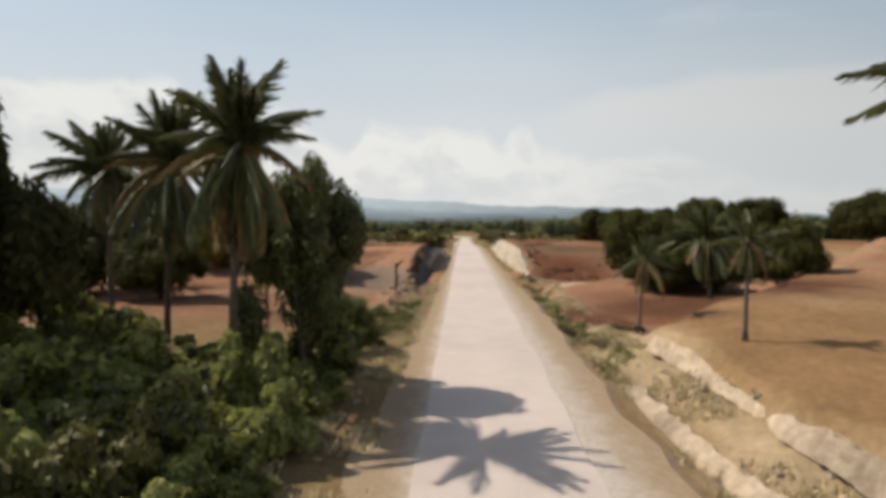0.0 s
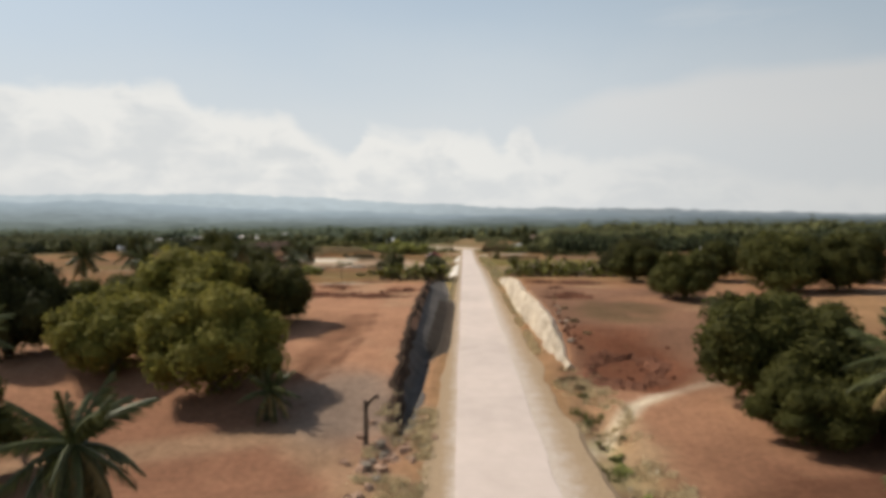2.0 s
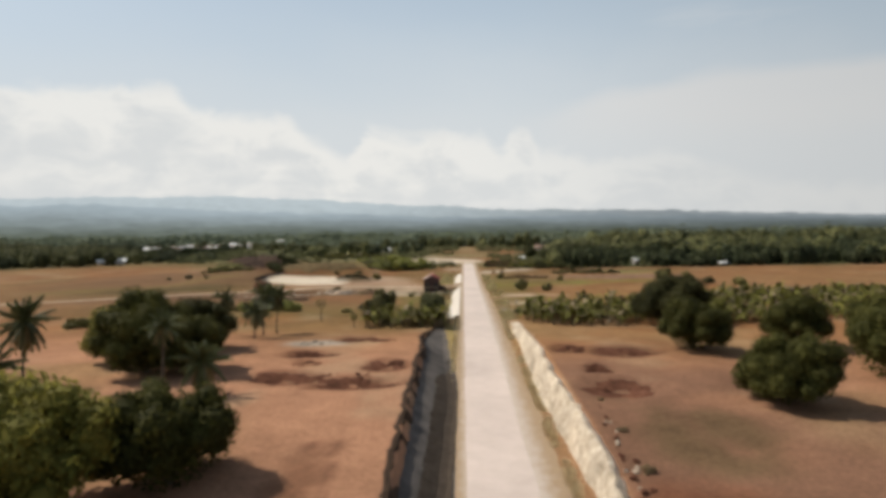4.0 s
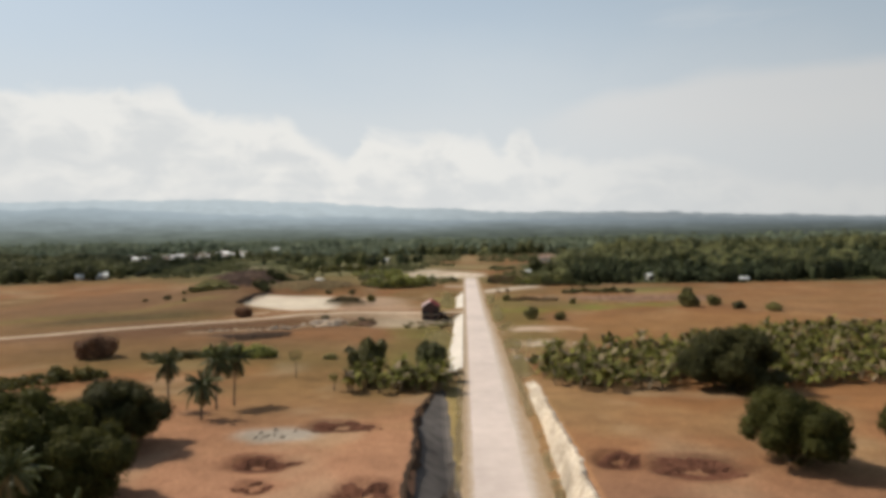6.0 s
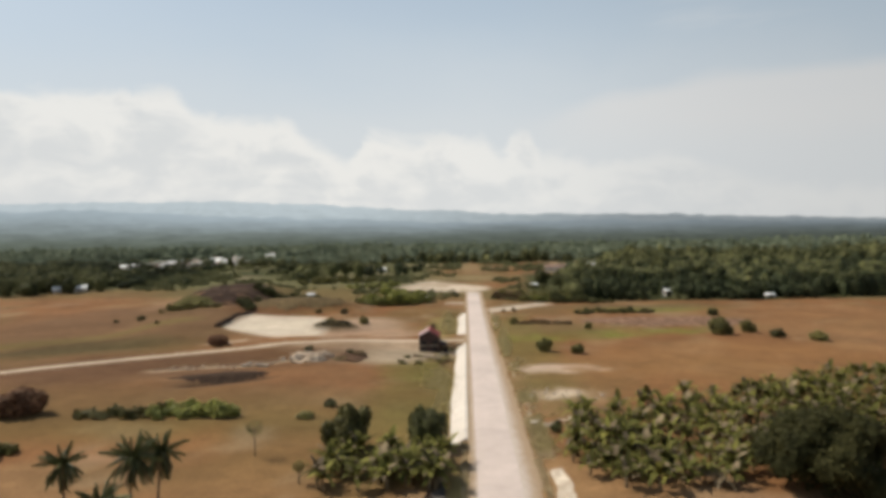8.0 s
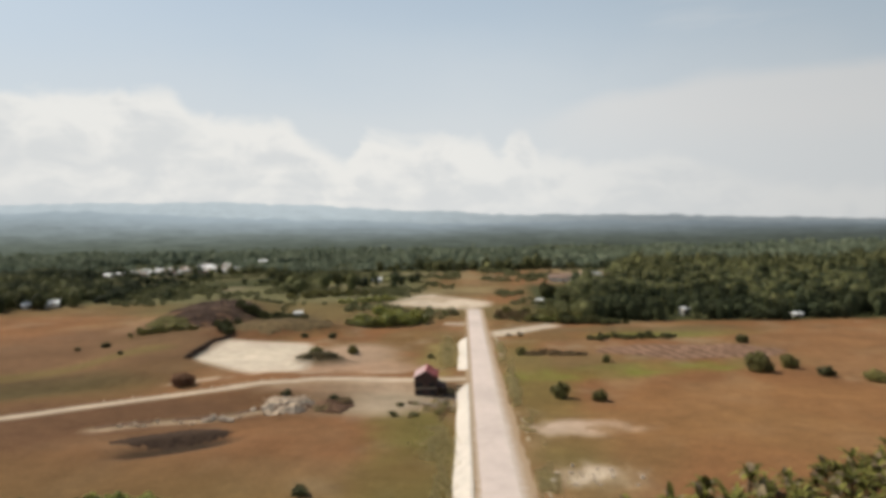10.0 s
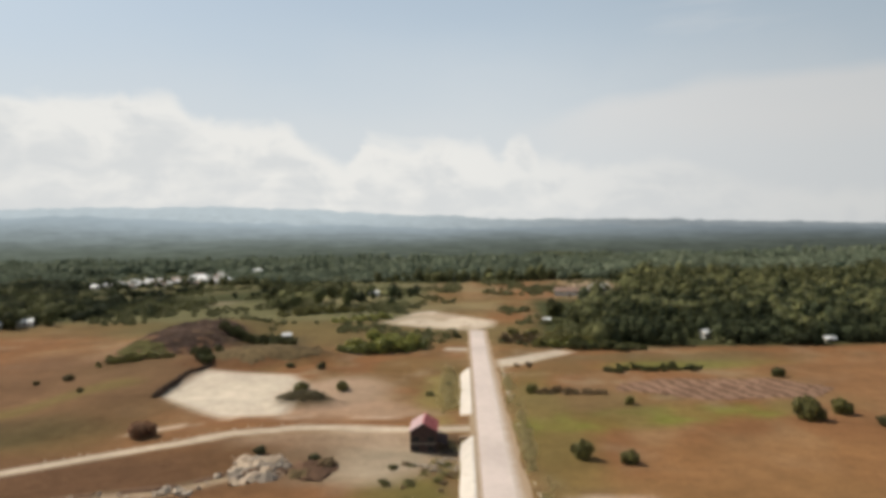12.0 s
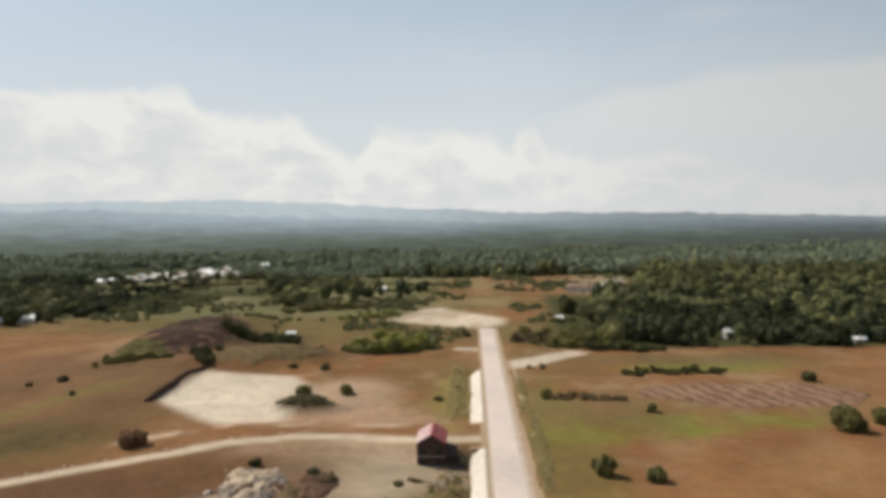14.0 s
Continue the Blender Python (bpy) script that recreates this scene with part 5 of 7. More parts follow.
for i, (x, y, s, tall, text) in enumerate([
        (33.4, 62.5, 0.78, 1.3, "round mango tree with a short trunk on a brown slope"),
        (62.0, 92.0, 1.1, 0.95, "broad round mango tree on a brown slope"),
        (20.9, 65.2, 1.14, 1.05, "big dark-green mango tree beside a track"),
        (19.4, 59.6, 0.72, 0.9, "low bushy mango tree on red soil"),
        (28.4, 103.0, 0.9, 1.05, MANGO_LABEL), (42.0, 127.0, 0.95, 1.0, MANGO_LABEL), (43.6, 111.0, 1.2, 1.05, MANGO_LABEL),
        (25.6, 60.2, 0.8, 0.95, "dark-green mango tree behind a low bushy one"), (25.6, 72.5, 1.08, 0.98, "dark mango tree at the edge of a field"), (28.3, 126.0, 0.93, 1.0, "round mango tree standing alone in a field"),
        (53.5, 112.0, 1.25, 1.0, MANGO_LABEL), (63.0, 124.0, 1.0, 1.0, MANGO_LABEL),
        ] + [(-18.9, 66.2, 1.02, 1.02, "olive-green mango tree casting shade on red soil"), (-28.9, 70.2, 0.95, 1.0, "round olive mango tree with a dense domed crown"),
        (-21.4, 87.0, 0.95, 1.08, "round mango tree with its shadow on red soil"), (-28.2, 82.6, 1.22, 1.04, "wide olive mango tree among others"), (-35.5, 79.5, 0.95, 1.0, MANGO_LABEL),
        (-40.5, 74.2, 1.05, 1.25, "large dark tree at the edge of the field"),
        (-39.9, 132.5, 1.05, 1.0, "round dark tree on a brown field"), (-40.0, 118.4, 1.24, 1.1, MANGO_LABEL), (-34.2, 118.6, 0.94, 1.1, MANGO_LABEL), (-46.3, 125.4, 1.1, 1.0, "olive mango tree among others"), (-37.0, 56.0, 1.1, 1.1, "large dark tree at the edge of the field"),
        (-27.0, 52.0, 0.85, 1.05, "dark leafy tree behind palms"), (37.6, 159.5, 1.5, 0.85, "big dark tree at the edge of a banana grove")]):
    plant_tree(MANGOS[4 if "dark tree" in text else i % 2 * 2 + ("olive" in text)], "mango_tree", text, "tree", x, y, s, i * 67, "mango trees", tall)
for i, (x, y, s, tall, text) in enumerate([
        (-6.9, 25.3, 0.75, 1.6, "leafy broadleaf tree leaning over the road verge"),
        (-17.6, 18.4, 1.3, 1.2, "tall broadleaf tree on the verge, blackish with painted shade"), (-6.0, 31.4, 0.42, 0.95, "small leafy tree at the road's edge"), (-24.0, 29.5, 1.1, 0.85, "tall dark broadleaf tree on the verge"),]):
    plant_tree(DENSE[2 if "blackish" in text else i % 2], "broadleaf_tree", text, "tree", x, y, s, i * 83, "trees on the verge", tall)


def bush_meshes(seed, mat, leaf, count, rx=1.0, rz=0.8, core=0.5, far=1.0):
    rng = np.random.RandomState(seed)
    quads, inner = crown_cloud(rng, count, rx, rz, rz * 0.5, 15, leaf, 0.9, core, far)
    stems = [tube([(0, 0, -0.15), (math.cos(a) * 0.15, math.sin(a) * 0.15, 0.3), (math.cos(a) * 0.42, math.sin(a) * 0.42, rz * 0.8)], [0.045, 0.035, 0.015], 5) for a in (0.3, 2.2, 4.4)]
    return mesh_of("stems", *join(*stems), BARK), polys_mesh("foliage", quads, mat, inner)


FAR_BUSHES = [crown_cloud(np.random.RandomState(250 + i), 620, 1.0, 0.8, 0.4, 11, 0.24, 0.9, 0.5, 1.0) for i in range(4)]


def thicket(name, spots_, mat, label, category, kind=""):
    """Bushes that have grown into one another, as one mesh: leaves over lumps, and stems at the foot."""
    quads, verts, faces = [], [], []
    for i, (x, y, r, tall) in enumerate(spots_):
        q, (v, f) = FAR_BUSHES[i % 4]
        a = i * 1.7
        turn = np.array([[math.cos(a), -math.sin(a), 0], [math.sin(a), math.cos(a), 0], [0, 0, tall]]) * r
        base = np.array([x, y, lift_of(x, y) - 0.05])
        quads.append(q @ turn.T + base)
        o = len(verts)
        verts += (np.array([list(p) for p in v]) @ turn.T + base).tolist()
        faces += [[k + o for k in p] for p in f]
    return tagged(new(name, polys_mesh(name, np.concatenate(quads), mat, (np.array(verts), faces))), label, category, kind=kind)


BUSHES = {"shrub": [bush_meshes(200 + i, SHRUB, 0.12, 2200) for i in range(3)], "dry": [bush_meshes(210 + i, DRY_SHRUB, 0.12, 2000) for i in range(2)],
          "broad": [bush_meshes(220 + i, BROAD, 0.125, 3600) for i in range(3)], "dark": [bush_meshes(230 + i, DARK_SHRUB, 0.12, 2200) for i in range(2)],
          "verge": [bush_meshes(240 + i, WEED, 0.13, 1600) for i in range(2)],
          "weedy": [bush_meshes(244 + i, SUNNY_WEED, 0.15, 2600) for i in range(2)]}
BUSHES.update({"round_" + k: [bush_meshes(260 + 7 * j + i, m, 0.13, 2600, 1.0, 0.95, 0.66, 0.82) for i in range(3)] for j, (k, m) in enumerate((("shrub", SHRUB), ("dry", DRY_SHRUB), ("dark", DARK_SHRUB), ("brown", BROWN_SHRUB)))})


def bush(kind, x, y, r, tall=1.0, label="", group="", seed=0, name="bush"):
    stems, leaves = BUSHES[kind][seed % len(BUSHES[kind])]
    ob = thing(name, label, "bush", group)
    ob.matrix_basis = pose(x, y, lift_of(x, y) - 0.05, 0, 0, seed * 71 % 360) @ Matrix.Diagonal((r, r, r * tall, 1))
    part("stems", stems, ob)
    part("foliage", leaves, ob)
    return ob


# thick growth on the left verge
for i, (x, y, r, tall) in enumerate([(-9.2, 17.6, 1.8, 0.9), (-13.6, 21.4, 2.3, 1.4), (-15.4, 23.2, 2.4, 1.5), (-6.4, 26.6, 1.9, 1.35), (-13.0, 27.6, 1.4, 1.0), (-6.7, 28.8, 1.4, 1.2), (-8.2, 27.6, 1.5, 1.2)]):
    bush("broad", x, y, r, tall, "tall dark broad-leaved thicket under palms", "thickets under palms", i)
for i, (x, y, r) in enumerate([(-6.4, 13.5, 1.3), (-6.0, 15.6, 1.2), (-7.0, 17.0, 1.5), (-5.7, 18.2, 1.1), (-6.6, 19.8, 1.5), (-5.6, 20.8, 1.1), (-5.5, 22.8, 1.1), (-7.4, 15.0, 1.5), (-6.9, 21.8, 1.5), (-8.2, 19.6, 1.6), (-5.4, 33.4, 0.9), (-6.6, 34.2, 1.1)]):
    bush("broad", x, y, r, 0.95, "lush green shrub at the road's edge", "shrubs on the verge", i)
for i, (x, y, r, tall) in enumerate([(-6.7, 18.8, 1.8, 1.75), (-5.6, 17.0, 1.2, 1.5), (-8.6, 16.6, 1.7, 1.3), (-12.0, 13.6, 1.6, 1.4), (-10.4, 19.5, 1.5, 1.3), (-10.6, 26.4, 1.3, 1.1), (-8.9, 25.2, 1.4, 1.1), (-13.6, 24.9, 1.5, 1.1), (-15.6, 26.4, 1.5, 1.0), (-11.8, 23.6, 1.4, 1.1)]):
    bush("weedy", x, y, r, tall, "sunlit yellow-green weedy shrub under palms", "weedy shrubs under palms", i)
spots = random.Random(5)
for i in range(78):
    y = 6 + 25 * (i / 78) + spots.uniform(-1, 1)
    x = spots.uniform(-23, -5.4)
    if x > -8.5 and y > 16 and i % 2:
        x -= 4
    if y > 25 and x < -8:
        y -= 9
    if -0.52 * y + 2.5 > x > -0.44 * y - 0.5 and y > 15:
        x -= 4.5
    bush(("shrub", "broad", "weedy", "broad", "weedy")[i % 5], x, y, spots.uniform(1.5, 2.5) * (1 if x < -7.5 else 0.6), spots.uniform(1.0, 1.5) * (1 if y < 15 or x < -12 else 0.72), "lush green broad-leaved shrub on the road verge", "shrubs on the verge", i)
for i, (x, y, r) in enumerate([(-6.0, 43.0, 1.2), (-7.6, 41.2, 1.5), (-4.9, 46.0, 0.7), (-8.4, 45.6, 1.0), (-10.4, 47.0, 1.3), (-12.0, 43.5, 1.2), (-5.4, 36.8, 0.9), (-7.2, 36.4, 1.1)]):
    bush("verge" if i % 2 else "shrub", x, y, r * 0.75, 0.8, "low green shrub on dry grass", "shrubs by the road", i)
rough = random.Random(44)
boulder_spots = []
for i in range(9):
    y = rough.uniform(60, 74)
    x = rough.uniform(7.2, 10.2) + (0.6 if 42 < y < 60 else 0)
    bush("dry" if rough.random() < 0.7 else "shrub", x, y, rough.uniform(0.25, 0.75), rough.uniform(0.45, 0.8), "low dry scrub on eroded soil", "scrub by the bank", i, "scrub")
for i in range(38):
    y = rough.uniform(35, 61)
    bush(("verge", "weedy", "dry")[i % 3], 8.0 + rough.gauss(0, 0.6), y, rough.uniform(0.35, 0.8), rough.uniform(0.45, 0.8), "yellow-green weedy shrub along the road verge", "scrub by the bank", i, "scrub")
for i in range(22):
    k = rough.random()
    bush("dry", 8.8 + 3.0 * k + rough.gauss(0, 0.35), 50 - 9 * k + rough.gauss(0, 0.5), rough.uniform(0.3, 0.6), rough.uniform(0.4, 0.7), "brown dry scrub on a gully's brink", "scrub by the bank", i, "scrub")
for i in range(26):
    k = rough.random()
    boulder_spots.append((8.6 + 3.0 * k + rough.gauss(0, 0.4), 50.5 - 9 * k + rough.gauss(0, 0.5), rough.uniform(0.1, 0.3)))
for i, (x, y, r) in enumerate([(11.3, 96.0, 0.5), (11.2, 89.0, 0.6), (11.6, 84.0, 0.5), (11.4, 104.0, 0.4), (8.4, 74.5, 0.6)]):
    bush("dry", x, y, r, 0.7, "low dry scrub on eroded soil", "scrub by the bank", i, "scrub")
# bushes of the open fields
for i, (x, y, r, tall, kind, text) in enumerate([
        (18.1, 248.8, 2.5, 1.15, "shrub", "round green bush on the grass"), (26.3, 246.7, 2.0, 1.1, "shrub", "small round bush on the grass"),
        (73.1, 271.5, 3.8, 1.0, "shrub", "big round bush on the field"), (83.6, 276.4, 2.8, 1.0, "shrub", "round bush on a short stem"), (88.0, 313.4, 2.4, 1.0, "dark", "dark bush on the field"),
        (37.1, 285.3, 1.5, 1.1, "shrub", "small bush on the grass"), (87.8, 267.4, 2.4, 0.9, "dark", "low dark bush on the field"), (97.0, 262.0, 3.0, 0.8, "shrub", "broad green bush on the field"),
        (-75.9, 263.7, 3.5, 0.8, "brown", "round brownish bush beside the side road"), (-39.0, 302.3, 2.4, 0.9, "shrub", "bush on the chalky pad"), (-51.3, 303.9, 2.8, 0.75, "shrub", "bush on the chalky pad"),
         (-79.2, 191.3, 4.4, 0.95, "brown", "conical rusty-brown thicket on the field"),
        ] + [(-128.0, 316.0, 1.8, 0.9, "dark", "small bush on the slope"), (-135.0, 312.0, 1.2, 0.9, "dark", "small bush on the slope"), (-111.0, 296.0, 1.1, 0.9, "dark", "small bush on the slope"),
        (-30.5, 247.0, 2.0, 0.7, "dry", "dry thicket beside rubble"), (-33.6, 249.0, 1.5, 0.8, "dark", "dark thicket beside rubble"), (-45.5, 253.0, 1.5, 0.9, "dark", "dark thicket beside rubble"),
        (-52.0, 331.0, 2.2, 0.7, "dark", "bush at the edge of the pad"), (-63.0, 333.0, 1.8, 0.7, "dark", "bush at the edge of the pad"), (-92.0, 334.0, 3.0, 0.8, "dark", "bush at the edge of the pad"),
        (-19.0, 173.5, 4.0, 1.25, "shrub", "feathery tall olive bush beside the banana plants"), (-7.6, 174.5, 3.5, 1.35, "dark", "tall dark bush beside the road"),
        (10.8, 181.0, 1.2, 1.1, "dark", "small dark bush beside the road"), (-27.0, 198.0, 1.5, 0.7, "dark", "low bush on the field"), (-30.0, 191.0, 1.8, 0.5, "shrub", "low bush on the field"),
        (13.7, 297.8, 2.0, 0.9, "shrub", "bush at the end of a shrub row"), (-14.0, 300.0, 1.8, 0.5, "shrub", "low bush on the grass"), (-9.0, 312.0, 1.5, 0.5, "shrub", "low bush on the grass"),
        (41.9, 442.3, 5.6, 1.25, "dark", "round dark tree beyond the junction")]):
    bush("round_" + kind, x, y, r, tall, text, "bushes on the fields", i)
low = random.Random(18)
mound = []
for i in range(80):
    a, k = low.uniform(0, 6.283), low.random() ** 0.5
    mound.append((-46.5 + 6.6 * k * math.cos(a), 288.5 + 3.4 * k * math.sin(a), low.uniform(0.6, 1.0), low.uniform(0.3, 0.45)))
thicket("mound_thicket", mound, RIDGE_SHRUB, "low dry thicket on a small mound", "thicket")
thicket("wood_edge_scrub", [(low.uniform(16, 46), low.uniform(362, 392), low.uniform(1.2, 3.4), low.uniform(0.7, 1.2)) for i in range(30)], SHRUB, "green scrub in front of the woods", "scrub", "stuff")


def sapling(x, y, tall, reach, seed, label):
    """A thin straight stem with a few twigs and a see-through crown."""
    rng = np.random.RandomState(seed)
    ob = thing("sapling", label, "young tree", "saplings", x, y, lift_of(x, y) - 0.05)
    part("trunk", mesh_of("trunk", *tube([(0, 0, -0.1), (0.06, 0.03, tall * 0.5), (0.02, 0.0, tall * 0.92)], [0.10, 0.07, 0.03], 6), BARK, smooth=True), ob)
    for i in range(5):
        a, z = i * 1.4 + rng.uniform(0, 0.6), tall * rng.uniform(0.55, 0.8)
        part("twig", mesh_of("twig", *tube([(0.04, 0, z), (math.cos(a) * reach * 0.5, math.sin(a) * reach * 0.5, z + reach * 0.4), (math.cos(a) * reach * 0.9, math.sin(a) * reach * 0.9, z + reach * 0.6)], [0.035, 0.025, 0.01], 5), BARK), ob)
    d = rng.normal(0, 1, (260, 3))
    d /= np.linalg.norm(d, axis=1, keepdims=True)
    p = d * np.array([reach, reach, reach * 0.9]) * rng.uniform(0.35, 1.0, (260, 1)) ** 0.6 + np.array([0, 0, tall * 0.85])
    part("crown", polys_mesh("crown", leaf_quads(rng, p, d, 0.2), SHRUB), ob)


sapling(-31.5, 171.4, 4.6, 1.3, 5, "thin young tree with a sparse pale crown")
sapling(-22.8, 162.0, 2.6, 0.8, 6, "small thin sapling on bare soil")
# hedges
hedge = random.Random(8)
for line, n, r, kind, text in [([(-80, 164.5), (-66, 173)], 22, 1.8, "shrub", "dense green hedge across the field"), ([(-68.5, 189.5), (-55, 190)], 18, 1.25, "shrub", "low green hedge across the field"), ([(-54, 189.5), (-43, 190.5)], 14, 1.7, "weedy", "taller yellow-green shrubs in line with a hedge"),
                               ([(14, 297.5), (33, 295)], 40, 1.0, "dry", "row of dry shrubs across the field"), ([(39.5, 321), (70, 323.5)], 30, 1.5, "dark", "dark shrub row at the end of a ploughed field"),
                               ([(-51, 351), (-24, 361)], 18, 3.0, "broad", "green thicket along the field edge"), ([(-98, 356), (-54, 350)], 9, 1.3, "dry", "dry scrub along a ridge"),
                               ([(11.5, 330), (19, 331)], 3, 1.0, "dry", "dry scrub by the road"), ([(-50, 356), (-22, 362)], 12, 4.6, "broad", "tall green thicket beyond the field"), ([(12, 376), (24, 372)], 6, 2.2, "dry", "dry scrub by the junction")] + [
                               ([(-12, 391), (-6, 386)], 3, 1.6, "dark", "dark scrub by the junction"), ([(-96, 336), (-90, 342)], 3, 2.6, "dark", "dark bushes behind the pad"), ([(-104, 384), (-72, 372)], 24, 2.8, "dark", "dark scrub on the burnt mound"), ([(-127, 333), (-108, 343)], 18, 1.9, "shrub", "green scrub at the mound's foot"),
                               ([(-70, 430), (-40, 440)], 8, 3.4, "broad", "green trees on the far field"), ([(-105, 455), (-60, 470)], 12, 3.6, "shrub", "scattered trees on the far field"), ([(22, 366), (44, 360)], 12, 2.6, "broad", "green bushes at the wood's edge"), ([(36, 360), (62, 356)], 9, 3.2, "dark", "dark bushes at the wood's edge")]:
    (ax, ay), (bx, by) = line
    thicket("hedge", [(ax + (bx - ax) * (i + 0.5) / n + hedge.uniform(-1.4, 1.4), ay + (by - ay) * (i + 0.5) / n + hedge.uniform(-1.8, 1.8), r * hedge.uniform(0.45, 1.3), hedge.uniform(0.6, 1.3)) for i in range(n)],
            {"shrub": SHRUB, "dry": DRY_SHRUB, "dark": DARK_SHRUB, "broad": BROAD, "weedy": SUNNY_WEED}[kind], text, "hedge")


# banana plants
def banana_meshes(seed, dry=0.2):
    rng = np.random.RandomState(seed)
    v, f = tube([(0, 0, -0.15), (0.02, 0, 0.5), (0.05, 0.03, 1.05)], [0.16, 0.13, 0.08], 6)
    stem = mesh_of("stem", v, f, BANANA_DRY)
    verts, faces, index = [], [], []
    n = 17
    for i in range(n):
        az, up = i * 2.4 + rng.uniform(-0.4, 0.4), rng.uniform(0.75, 1.48)
        ln, w, droop = rng.uniform(1.3, 2.1), rng.uniform(0.15, 0.29), rng.uniform(0.3, 1.35)
        flat, c, s = math.cos(up), math.cos(az), math.sin(az)
        o, steps = len(verts), 6
        for k in range(steps):
            q = k / (steps - 1)
            out, z = ln * (flat * q + 0.25 * q * q), 0.95 + ln * (math.sin(up) * q - droop * q * q * 0.72)
            half = w * math.sin(math.pi * min(0.97, 0.08 + q * 0.92)) ** 0.6 + 0.02
            for e, dz in ((-1, 0.10), (0, 0.0), (1, 0.10)):
                verts.append((0.05 + c * out - s * e * half, 0.03 + s * out + c * e * half, z + dz * half * 2))
        for k in range(steps - 1):
            a = o + k * 3
            faces += [[a, a + 1, a + 4, a + 3], [a + 1, a + 2, a + 5, a + 4]]
            index += [1 if rng.rand() < dry * 0.2 or i >= n - 3 else 0] * 2
    return stem, mesh_of("leaves", verts, faces, [BANANA, BANANA_DRY], index)


BANANAS = [banana_meshes(300 + i) for i in range(6)]


def banana_plant(x, y, s, i, group):
    stem, leaves = BANANAS[i % 6]
    ob = thing("banana_plant", "banana plant with broad torn arching leaves", "banana plant", group)
    ob.matrix_basis = pose(x, y, lift_of(x, y) - 0.03, 0, 0, i * 49 % 360) @ Matrix.Diagonal((s, s, s * 1.05, 1))
    part("stem", stem, ob)
    part("leaves", leaves, ob)


def plantation():
    r = random.Random(3)
    i = 0
    for row in range(22):
        y = 160 + row * 3.0
        x0 = np.interp(y, [158, 173, 188, 206, 228], [15.5, 10.5, 15.5, 56, 104])
        x1 = np.interp(y, [158, 165, 180, 228], [34, 76, 100, 128])
        x = x0 + r.uniform(0, 2)
        while x < x1:
            if i < 290 and math.hypot(x - 35.2, y - 159.5) > 5.5:
                banana_plant(x + r.uniform(-0.8, 0.8), y + r.uniform(-1.2, 1.2), r.uniform(1.1, 1.9), i, "banana grove beside the field")
                i += 1
            x += r.uniform(3.0, 5.0) * (1 if x < 60 else 1.35)
    for k in range(44):
        banana_plant(r.uniform(-21, -5.5), r.uniform(159, 170) + 0 * k, r.uniform(1.0, 1.9), k, "banana clump beside the trench")
    for k, (x, y, s) in enumerate([(12, 163, 1.2), (14, 165, 1.3), (18, 163.5, 1.2), (22, 164.5, 1.3), (11, 168.5, 1.0)]):
        banana_plant(x, y, s, k, "banana grove beside the field")


def banana_filling():
    """Younger plants between the others, joined."""
    r = np.random.RandomState(33)
    verts, faces, index, o = [], [], [], 0
    for k in range(520):
        y = r.uniform(160, 226)
        x0 = np.interp(y, [158, 173, 188, 206, 228], [15.5, 10.5, 15.5, 56, 104])
        x1 = np.interp(y, [158, 165, 180, 228], [34, 76, 100, 128])
        x = r.uniform(x0, x1)
        if math.hypot(x - 35.2, y - 159.5) < 5.5:
            continue
        me = BANANAS[k % 6][1]
        co = np.array([v.co[:] for v in me.vertices])
        a, s = r.uniform(0, 6.28), r.uniform(0.6, 1.25)
        co = co @ np.array([[math.cos(a), math.sin(a), 0], [-math.sin(a), math.cos(a), 0], [0, 0, 1]]) * s + np.array([x, y, lift_of(x, y) - 0.2])
        verts += co.tolist()
        for p in me.polygons:
            faces.append([i + o for i in p.vertices])
            index.append(p.material_index if k % 4 else 1)
        o = len(verts)
    tagged(new("young_banana_plants", mesh_of("young_banana_plants", verts, faces, [BANANA, BANANA_DRY], index)), "young and withered banana plants filling the grove", "banana plants", kind="stuff")


plantation()
banana_filling()


# ---- rubble, posts and the hut ----
RUBBLE = material("pinkish_rubble", (0.24, 0.15, 0.105), (0.44, 0.30, 0.22), 2.0, 0.95, 0.8, 6)
def boulder(x, y, s, seed, mat=CHALK, label="pale limestone boulder", group="rubble"):
    rng = np.random.RandomState(seed)
    v, f = lump(rng, (0, 0, s * 0.25), (s * rng.uniform(0.7, 1.2), s * rng.uniform(0.6, 1.0), s * rng.uniform(0.4, 0.7)), 3, 5, 0.36)
    ob = new("boulder", mesh_of("boulder", v, f, mat))
    ob.matrix_basis = pose(x, y, lift_of(x, y), 0, 0, rng.uniform(0, 360))
    tagged(ob, label, "boulder", group)


stones = random.Random(12)
for i in range(22):
    boulder(-86 + 40 * i / 21 + stones.gauss(0, 0.6), float(np.interp(-86 + 40 * i / 21, [-92, -82, -70, -56, -42], [243.5, 252, 260.5, 268.5, 272.5])) + stones.gauss(0, 0.4), stones.uniform(0.12, 0.4), 400 + i, label="pale stone along the side road", group="stones along the side road")
for i in range(26):
    boulder(-43.5 + stones.gauss(0, 3.0), 244 + stones.gauss(0, 3.0), stones.uniform(0.25, 0.95), i, LEDGE if i % 2 else CHALK, label="pale limestone boulder in a rubble heap", group="rubble heap")
for i in range(20):
    k = stones.random()
    boulder(-75 + 27 * k + stones.gauss(0, 0.8), float(np.interp(-75 + 27 * k, [-75, -68, -55, -48], [226.5, 230.5, 233, 239.5])) + stones.gauss(0, 0.9), stones.uniform(0.25, 0.85), 40 + i, LEDGE, label="pale rock in a broken rubble line", group="rubble line")
for i in range(10):
    boulder(-53.5 + stones.gauss(0, 2.2), 234 + stones.gauss(0, 0.8), stones.uniform(0.4, 1.1), 160 + i, label="pale rock in a broken rubble line", group="rubble line")
